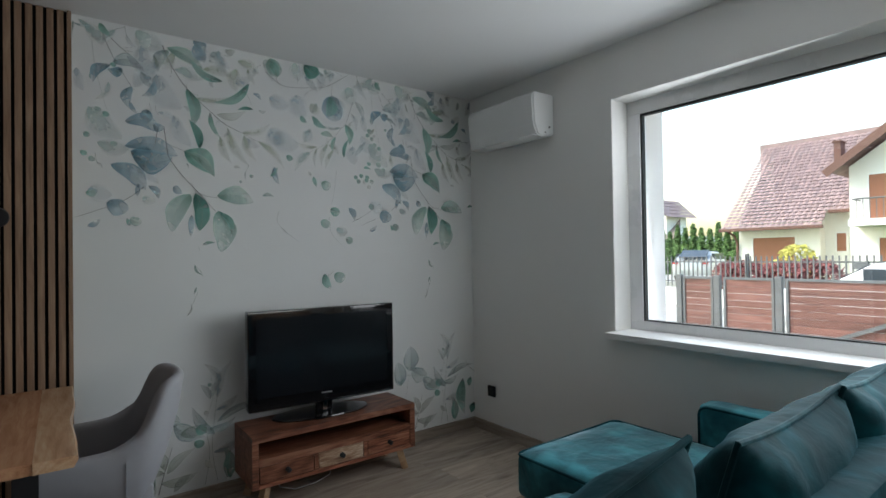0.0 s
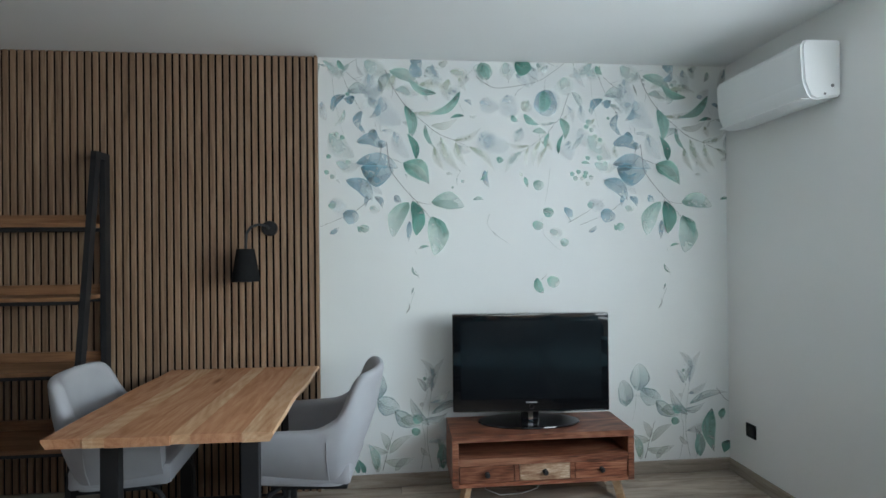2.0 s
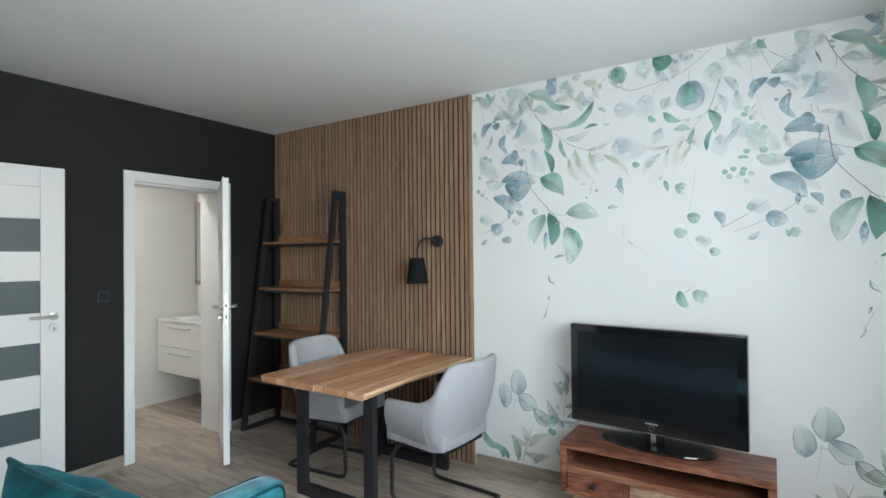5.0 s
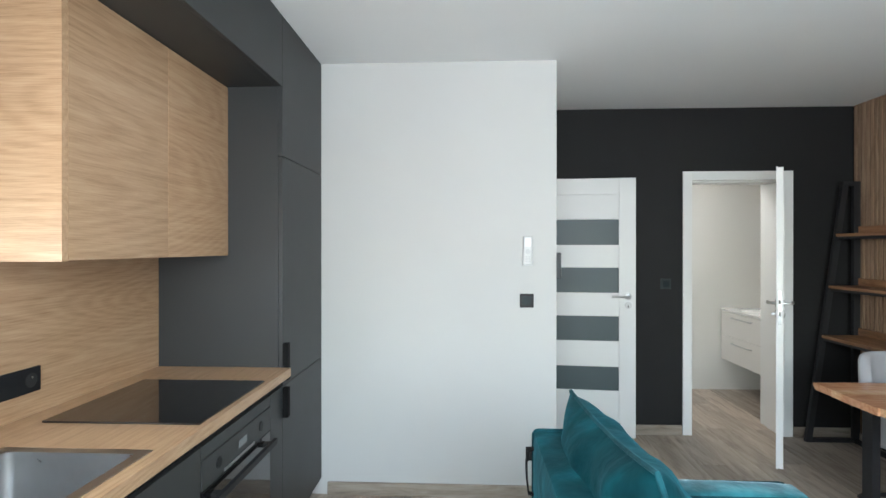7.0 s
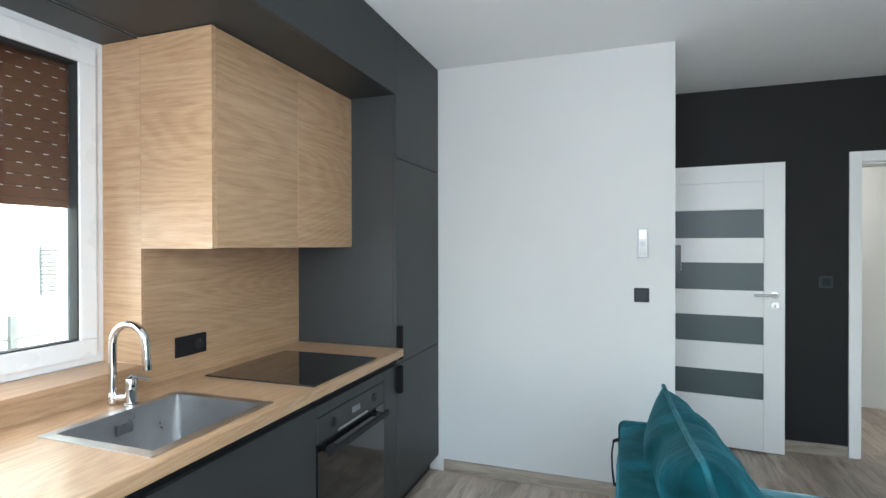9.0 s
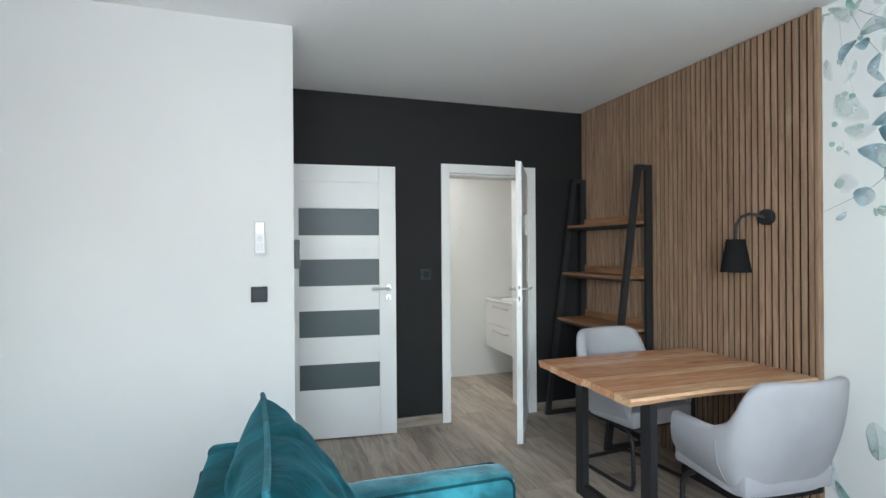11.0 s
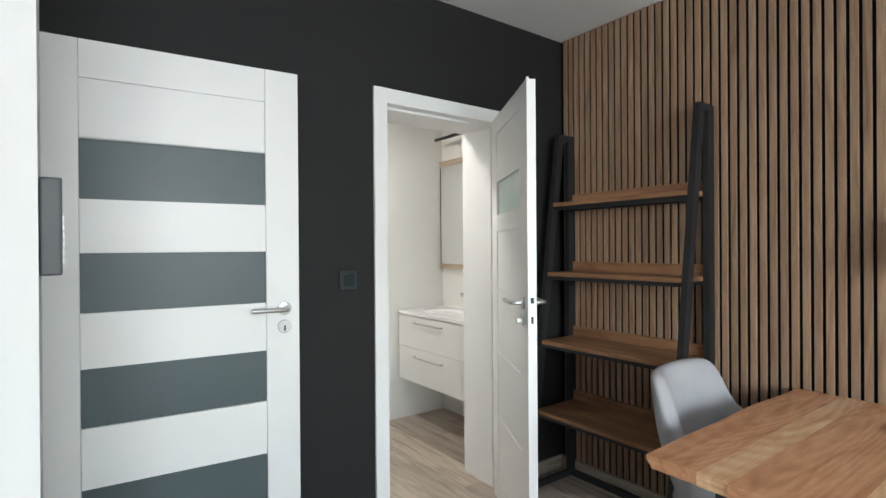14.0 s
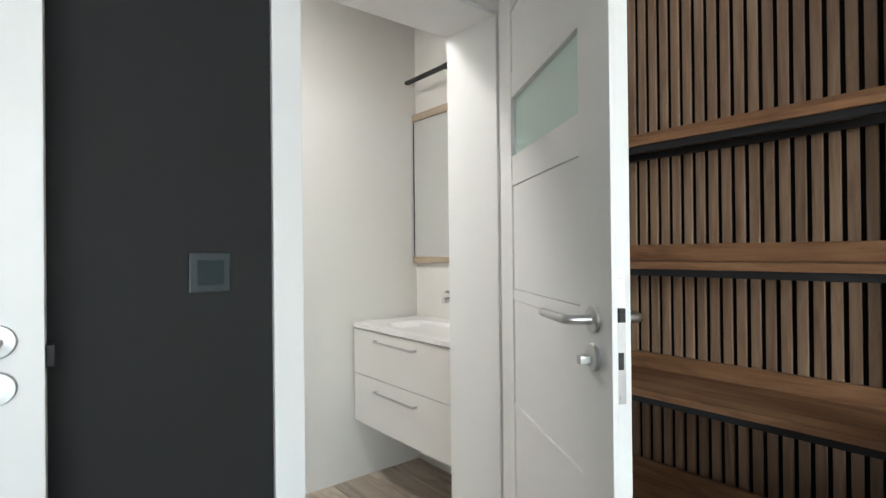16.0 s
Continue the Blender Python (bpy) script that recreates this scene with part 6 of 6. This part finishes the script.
fascia = plain("fascia_brown", (0.13, 0.06, 0.045), 0.6)
shutter_house = plain("house_shutter", (0.3, 0.12, 0.065), 0.6)
fence_wood = wood("fence_board", (0.11, 0.045, 0.034), (0.17, 0.072, 0.056), (0.23, 0.105, 0.082), "y", 14, 8, 0.55, 0.2, knots=False)
post_grey = plain("fence_post_grey", (0.12, 0.12, 0.122), 0.5)
leaf_green = plain("conifer_green", (0.085, 0.16, 0.045), 0.8, var=0.5, scale=6)
leaf_red = plain("barberry_red", (0.2, 0.06, 0.06), 0.8, var=0.5, scale=6)
leaf_yellow = plain("shrub_yellow", (0.42, 0.38, 0.08), 0.8, var=0.4, scale=6)

bm = bmesh.new()
# one sheet with the house's own plot cut out, reaching the horizon
xs_, ys_ = (-1500, BX - 0.1, XO, 1500), (-1500, -1.39, YN + 0.19, 1500)
vv = [[bm.verts.new((x, y, GZ)) for y in ys_] for x in xs_]
for i in range(3):
    for j in range(3):
        if (i, j) != (1, 1):
            bm.faces.new((vv[i][j], vv[i + 1][j], vv[i + 1][j + 1], vv[i][j + 1]))
setting("ground", bm, grass, "lawn and open ground around the houses", "ground")
setting("road", boxes((11.2, 16.4, -60, 80, GZ, GZ + 0.012)), paving, "pale paved street between the plots", "road")
setting("pavement", boxes((XO + 0.4, 9.8, -8, 9.5, GZ, GZ + 0.02)), paving, "pale paving before the house", "pavement")

setting("driveway", boxes((23.5, 32.0, 11.8, 17.5, GZ, GZ + 0.3), bevel=0.02), paving, "raised paved drive beside the house", "pavement")

# slatted street fence
def fence_panel(y0, y1, label, sides=(0, 1)):
    f = thing("fence_panel", label, "fence", pose(10.0, 0, 0), "slatted fence panels")
    if 0 in sides:
        part("post", boxes((-0.05, 0.05, y0 - 0.1, y0, GZ, 0.93), bevel=0.005), post_grey, f)
    if 1 in sides:
        part("post", boxes((-0.05, 0.05, y1, y1 + 0.1, GZ, 0.93), bevel=0.005), post_grey, f)
    part("frame", boxes((-0.03, 0.03, y0 + 0.02, y0 + 0.06, -0.25, 0.9), (-0.03, 0.03, y1 - 0.06, y1 - 0.02, -0.25, 0.9), (-0.03, 0.03, y0 + 0.06, y1 - 0.06, 0.86, 0.9), (-0.03, 0.03, y0 + 0.06, y1 - 0.06, -0.25, -0.21)), post_grey, f)
    bd = None
    for i in range(9):
        z = -0.2 + i * 0.118
        if bd is None:
            bd = part("board", box(bmesh.new(), -0.012, 0.012, 0, y1 - y0 - 0.12, 0, 0.113, bevel=0.002, seg=1), fence_wood, f)
        else:
            b2 = bd.copy()
            scene.collection.objects.link(b2)
            bd = b2
        bd.location = (0, y0 + 0.06, z)
    return f
fence_panel(4.84, 5.43, "narrow brown slatted fence panel between grey posts")
fence_panel(3.86, 4.7, "brown slatted garden gate between grey posts", (0,))
sg = fence_panel(-1.2, 3.73, "wide brown slatted sliding gate with a grey brace", (0,))
part("brace", tube(bmesh.new(), [(-0.045, 1.2, 1.55 - 0.7), (-0.045, 3.3, -0.12)], 0.03, flat=(0.02, 0.03)), post_grey, sg, "diagonal grey brace")

# picket fence across the street
pf = thing("picket_fence", "grey metal picket fence across the street", "fence", pose(16.6, 0, GZ))
part("plinth", boxes((-0.1, 0.1, -4, 24, 0, 0.55), bevel=0.01), render_white, pf, "low pale plinth wall")
part("rail", boxes((-0.02, 0.02, -4, 24, 0.75, 0.79)), post_grey, pf)
part("rail", boxes((-0.02, 0.02, -4, 24, 1.36, 1.4)), post_grey, pf)
pk = None
for i in range(200):
    if pk is None:
        pk = part("picket", box(bmesh.new(), -0.012, 0.012, -0.018, 0.018, 0.62, 1.55), post_grey, pf)
    else:
        k2 = pk.copy()
        scene.collection.objects.link(k2)
        pk = k2
    pk.location = (-0.033, -4 + i * 0.14, 0)
for i in range(8):
    part("post", boxes((0.0, 0.09, i * 3.5 - 3.5, i * 3.5 - 3.41, 0, 1.62)), post_grey, pf)


def roof_sheet(bm, a, b, c, d, rows=16, cols=46, wave=0.04):
    """Pantiles on a slope: a to b along the eave, d to c along the ridge; each course steps and rolls."""
    a, b, c, d = (Vector(p) for p in (a, b, c, d))
    nrm = (b - a).cross(d - a).normalized()
    if nrm.z < 0:
        nrm = -nrm
    sub = 4
    for r in range(rows):
        ring = []
        for e, lift in ((0.0, 0.035), (1.0, 0.0)):
            f = (r + e) / rows
            l, rgt = a.lerp(d, f), b.lerp(c, f)
            ring.append([bm.verts.new(l.lerp(rgt, k / (cols * sub)) + nrm * (lift + wave * abs(math.sin(math.pi * k / sub)))) for k in range(cols * sub + 1)])
        for k in range(cols * sub):
            bm.faces.new((ring[0][k], ring[0][k + 1], ring[1][k + 1], ring[1][k]))


def opening(parent, x, y0, y1, z0, z1, mat, name="window"):
    w = part(name, boxes((x - 0.02, x + 0.1, y0, y1, z0, z1), bevel=0.01), mat, parent)
    part("frame", boxes((x - 0.05, x - 0.0, y0 - 0.06, y0, z0 - 0.06, z1 + 0.06), (x - 0.05, x, y1, y1 + 0.06, z0 - 0.06, z1 + 0.06), (x - 0.05, x, y0, y1, z1, z1 + 0.06)), render_white, w)
    return w


house = thing("neighbour_house", "cream house with a large red-brown tiled roof and a gabled wing", "house")
part("wall", boxes((25.4, 33.0, 7.9, 11.0, GZ, 2.6), (26.0, 33.0, -6.0, 7.9, GZ, 3.0)), render_cream, house)
bm = bmesh.new()
roof_sheet(bm, (24.6, 11.43, 2.3), (24.6, 7.6, 2.3), (25.28, 7.6, 2.9), (25.28, 11.43, 2.9), 4, 18)
roof_sheet(bm, (25.28, 11.43, 2.9), (25.28, -6, 2.9), (29.4, -6, 6.5), (29.4, 11.43, 6.5), 23, 80)
part("roof", bm, tile_red, house, "red-brown pantile roof slope")
part("roof_back", boxes((29.4, 29.6, -6, 11.6, 2.5, 6.72)), tile_red, house)
gv = bmesh.new()
va = [gv.verts.new(p) for p in ((25.4, 10.99, 2.6), (33.0, 10.99, 2.6), (29.4, 10.99, 6.4))]
gv.faces.new(va)
part("gable", gv, render_cream, house)
part("gutter", boxes((24.5, 24.68, 7.55, 11.48, 2.2, 2.34), (25.16, 25.34, 5.9, 7.55, 2.8, 2.94), bevel=0.03), fascia, house, "brown gutter")
part("downpipe", tube(bmesh.new(), [(24.6, 11.3, 2.38), (25.2, 11.1, 2.0), (25.33, 11.05, 1.7), (25.33, 11.05, GZ)], 0.05, 8), fascia, house)
ch = part("chimney", boxes((27.3, 27.9, 7.66, 7.9, 4.5, 5.95)), fascia, house, "brown chimney")
part("cap", boxes((27.25, 27.95, 7.61, 7.95, 5.95, 6.0)), fascia, ch)
gar = opening(house, 25.4, 8.78, 10.4, GZ + 0.05, 1.9, shutter_house, "garage_door")
opening(house, 26.0, 7.18, 7.5, 1.28, 2.0, shutter_house)
sk_w = part("skylight", boxes((27.6, 28.3, 6.9, 7.5, 5.2, 5.3)), post_grey, house)
sk_w.location = (0, 0, 0)
# gabled wing towards the street
wing = part("wing", boxes((23.4, 25.98, -1.2, 6.37, GZ, 4.3)), render_cream, house)
gv = bmesh.new()
f1 = [gv.verts.new(p) for p in ((23.4, 6.37, 4.3), (23.4, -1.2, 4.3), (23.4, 2.6, 7.1))]
f2 = [gv.verts.new(p) for p in ((29.0, 6.37, 4.3), (29.0, -1.2, 4.3), (29.0, 2.6, 7.1))]
gv.faces.new(f1)
gv.faces.new(f2[::-1])
for i in range(3):
    gv.faces.new((f1[i], f2[i], f2[(i + 1) % 3], f1[(i + 1) % 3]))
part("wing_gable", gv, render_cream, house)
bm = bmesh.new()
roof_sheet(bm, (22.6, 6.85, 4.1), (29.3, 6.85, 4.1), (29.3, 2.6, 7.35), (22.6, 2.6, 7.35), 12, 20)
roof_sheet(bm, (22.6, -1.95, 4.15), (29.3, -1.95, 4.15), (29.3, 2.6, 7.35), (22.6, 2.6, 7.35), 12, 20)
part("wing_roof", bm, tile_red, house)
part("bargeboard", tube(bmesh.new(), [(22.58, 6.87, 4.05), (22.58, 2.6, 7.3)], 0.1, flat=(0.04, 0.13)), fascia, house, "brown bargeboard")
part("bargeboard", tube(bmesh.new(), [(22.58, -1.97, 4.1), (22.58, 2.6, 7.3)], 0.1, flat=(0.04, 0.13)), fascia, house, "brown bargeboard")
opening(house, 23.4, 4.6, 5.8, 2.4, 3.95, shutter_house)
opening(house, 23.4, 4.6, 5.55, GZ + 0.1, 1.73, shutter_house, "door")
bal = part("balcony", boxes((22.3, 23.4, 0.5, 6.15, 2.14, 2.37)), render_white, house, "balcony with a metal rail")
part("handrail", tube(bmesh.new(), [(23.35, 6.05, 3.06), (22.5, 6.05, 3.06), (22.35, 5.9, 3.06), (22.35, 0.55, 3.06)], 0.03, 6), post_grey, bal)
for i in range(26):
    part("baluster", boxes((22.34, 22.36, 5.9 - i * 0.18, 5.92 - i * 0.18, 2.37, 3.06)), post_grey, bal)

far = thing("far_house", "distant cream house with a brown tiled roof and a dormer", "house", pose(0, -2.3, -1.0))
part("wall", boxes((40, 48, 24.2, 34, GZ, 3.6)), render_cream, far)
bm = bmesh.new()
roof_sheet(bm, (39.4, 23.6, 3.3), (39.4, 35, 3.3), (44, 35, 6.4), (44, 26.0, 6.4), 9, 24)
part("roof", bm, tile_red, far)
part("dormer", boxes((39.9, 43.0, 25.0, 27.4, 3.6, 5.3)), render_cream, far)
bm = bmesh.new()
roof_sheet(bm, (39.3, 24.5, 5.1), (44, 24.5, 5.1), (44, 26.2, 6.7), (39.3, 26.2, 6.7), 5, 10)
roof_sheet(bm, (39.3, 27.9, 5.1), (44, 27.9, 5.1), (44, 26.2, 6.7), (39.3, 26.2, 6.7), 5, 10)
part("dormer_roof", bm, tile_red, far)
part("window", boxes((39.84, 39.95, 25.6, 26.6, 4.1, 5.0)), post_grey, far)


def foliage(bm, centre, rx, rz, count, size, rnd, cone=False):
    """Many small leaf clumps round a centre, denser towards the skin, with gaps."""
    for _ in range(count):
        f = rnd.random()
        if cone:
            z = f
            r = rx * (1 - f) ** 0.75 * (0.55 + 0.45 * rnd.random())
        else:
            z = math.sqrt(f)
            r = rx * math.sqrt(max(0, 1 - (z - 0.35) ** 2 / 0.45)) * (0.5 + 0.5 * rnd.random())
        t = rnd.random() * 2 * math.pi
        p = Vector((centre[0] + r * math.cos(t), centre[1] + r * math.sin(t), centre[2] + rz * z))
        s = size * (0.6 + 0.8 * rnd.random())
        a = Vector((rnd.uniform(-1, 1), rnd.uniform(-1, 1), rnd.uniform(-0.6, 1))).normalized() * s
        b = a.orthogonal().normalized() * s * 0.5
        vs = [bm.verts.new(p + q) for q in (-a * 0.5, b * 0.5, a * 0.6, -b * 0.5)]
        bm.faces.new(vs)
    return bm


rnd = random.Random(3)
bark = plain("bark_brown", (0.1, 0.07, 0.05), 0.9)
for i in range(21):
    t = thing("conifer", "slim green conifer in a hedge row", "tree", pose(33.0, 14.4 + i * 0.52, GZ), "hedge conifers")
    part("trunk", lathe(bmesh.new(), [(0.06, 0.0), (0.02, 2.0)], 6), bark, t)
    part("crown", foliage(bmesh.new(), (0, 0, 0.05), 0.52, 2.9 + rnd.random() * 0.6, 900, 0.26, rnd, True), leaf_green, t)
for i in range(9):
    t = thing("barberry_bush", "dark red barberry bush by the fence", "bush", pose(17.4, 5.4 + i * 0.33 + rnd.uniform(-0.1, 0.1), GZ), "barberry bushes")
    part("stem", lathe(bmesh.new(), [(0.03, 0.0), (0.012, 0.5)], 6), bark, t)
    part("crown", foliage(bmesh.new(), (0, 0, 0.15), 0.5, 1.1 + rnd.random() * 0.2, 520, 0.13, rnd), leaf_red, t)
for x, y, h, mt, lab in ((19.5, 6.75, 1.65, leaf_yellow, "yellow-green shrub by the house"), (18.4, 4.3, 1.1, leaf_green, "low green shrub near the fence"), (18.2, 12.8, 1.2, leaf_green, "low green shrub near the fence")):
    t = thing("shrub", lab, "bush", pose(x, y, GZ))
    part("stem", lathe(bmesh.new(), [(0.03, 0.0), (0.012, 0.5)], 6), bark, t)
    part("crown", foliage(bmesh.new(), (0, 0, 0.2), 0.7, h, 500, 0.16, rnd), mt, t)


def car(m, paint, label, length=4.3, height=1.45):
    c = thing("parked_car", label, "car", m)
    prof = [(-2.15, 0.25), (-2.18, 0.55), (-2.1, 0.82), (-1.2, 0.95), (-0.45, 1.4), (0.9, 1.45), (1.7, 1.1), (2.05, 0.95), (2.15, 0.5), (2.1, 0.25)]
    bm = bmesh.new()
    rings = []
    for y, s in ((-0.88, 0.9), (-0.8, 1.0), (0.8, 1.0), (0.88, 0.9)):
        rings.append([bm.verts.new((x * length / 4.3 * (0.985 if abs(y) > 0.85 else 1), y * (0.82 if z > 1.2 else 1), (0.25 + (z - 0.25) * s) * height / 1.45)) for x, z in prof])
    kk = len(prof)
    for a, b in zip(rings, rings[1:]):
        for i in range(kk):
            bm.faces.new((a[i], a[(i + 1) % kk], b[(i + 1) % kk], b[i]))
    bm.faces.new(rings[0][::-1])
    bm.faces.new(rings[-1])
    part("body", bm, paint, c, "", True)
    g = plain("car_glass", (0.05, 0.06, 0.07), 0.08)
    part("windscreen", tube(bmesh.new(), [(-1.12, 0, 1.0), (-0.52, 0, 1.38)], 0.6, flat=(0.62, 0.02)), g, c)
    part("rear_window", tube(bmesh.new(), [(1.72, 0, 1.12), (1.0, 0, 1.45)], 0.6, flat=(0.6, 0.02)), g, c)
    for s in (-1, 1):
        part("side_window", boxes((-0.6, 1.2, min(s * 0.735, s * 0.86), max(s * 0.735, s * 0.86), 1.0, 1.3), bevel=0.02), g, c)
        for wx in (-1.35, 1.3):
            w = part("wheel", lathe(bmesh.new(), [(0.31, 0.0), (0.31, s * 0.1), (0.2, s * 0.11)], 20, (wx, s * 0.78, 0.31), "y"), rubber, c)
            part("rim", lathe(bmesh.new(), [(0.2, s * 0.1), (0.19, s * 0.12), (0.05, s * 0.115)], 16, (wx, s * 0.78, 0.31), "y"), steel, w)
        part("tail_light", boxes((2.02, 2.12, min(s * 0.55, s * 0.8), max(s * 0.55, s * 0.8), 0.8, 0.92)), plain("tail_red", (0.4, 0.02, 0.02), 0.3), c)
    return c


car(pose(26.6, 13.3, GZ + 0.3, 0, 0, 192), plain("car_silver", (0.5, 0.51, 0.52), 0.3, metal=0.5), "silver car parked on a raised drive behind the fence", 3.8, 1.4)
car(pose(14.6, 3.1, GZ, 0, 0, -86), plain("car_white", (0.78, 0.78, 0.78), 0.25), "white car parked in the street")

# view from the kitchen window
nb = thing("white_building", "plain white neighbouring building with a louvred vent", "building", pose(0, 0, 0))
part("wall", boxes((-9, 14, -10.0, -9.0, GZ, 6.0)), render_white, nb)
lv = part("louvre", boxes((-3.7, -3.4, -9.0, -8.96, 0.6, 1.5)), post_grey, nb, "grey louvred vent")
for i in range(12):
    part("slat", boxes((-3.68, -3.42, -8.97, -8.93, 0.62 + i * 0.072, 0.65 + i * 0.072)), render_white, lv)
wf = thing("wire_fence", "pale wire mesh fence with slim posts", "fence", pose(0, -5.5, GZ))
for i in range(6):
    part("post", boxes((-4.93 + i * 2.0, -4.86 + i * 2.0, -0.03, 0.03, 0, 1.06)), post_grey, wf)
part("rail", boxes((-5, 6, -0.012, 0.012, 0.79, 0.82)), post_grey, wf)
part("rail", boxes((-5, 6, -0.012, 0.012, 0.4, 0.42)), post_grey, wf)

mb = thing("letter_box", "dark grey letter box on the picket fence", "letter box", pose(16.45, 4.35, GZ))
part("body", boxes((-0.06, 0.06, -0.16, 0.16, 1.2, 1.4), bevel=0.01), post_grey, mb)
part("flap", boxes((-0.07, -0.06, -0.13, 0.13, 1.34, 1.375), bevel=0.003), post_grey, mb)

# ---- floor planks ----
PW, PL = 0.192, 1.38
plank_mesh = None
row = 0
y = -0.98
while y < YN:
    off = (row * 0.47 + (row % 3) * 0.21) % PL
    x = BX - off
    while x < XE:
        x0, x1 = max(x, BX - 0.1 if y > 1.05 else XD - 0.3), min(x + PL, XE)
        if x1 - x0 > 0.02 and (x1 > XD - 0.3 or y > 1.2):
            key = round(x1 - x0, 4)
            if plank_mesh is None:
                plank_mesh = {}
            if key not in plank_mesh:
                bm = box(bmesh.new(), 0.0006, key - 0.0006, 0.0006, PW - 0.0006, -0.012, 0, bevel=0.0012, seg=1)
                ob = part("plank", bm, floor_wood, floor)
                plank_mesh[key] = ob.data
            else:
                ob = new("plank", plank_mesh[key])
                ob.parent = floor
            ob.location = (x0, y, 0)
        x += PL
    y += PW
    row += 1
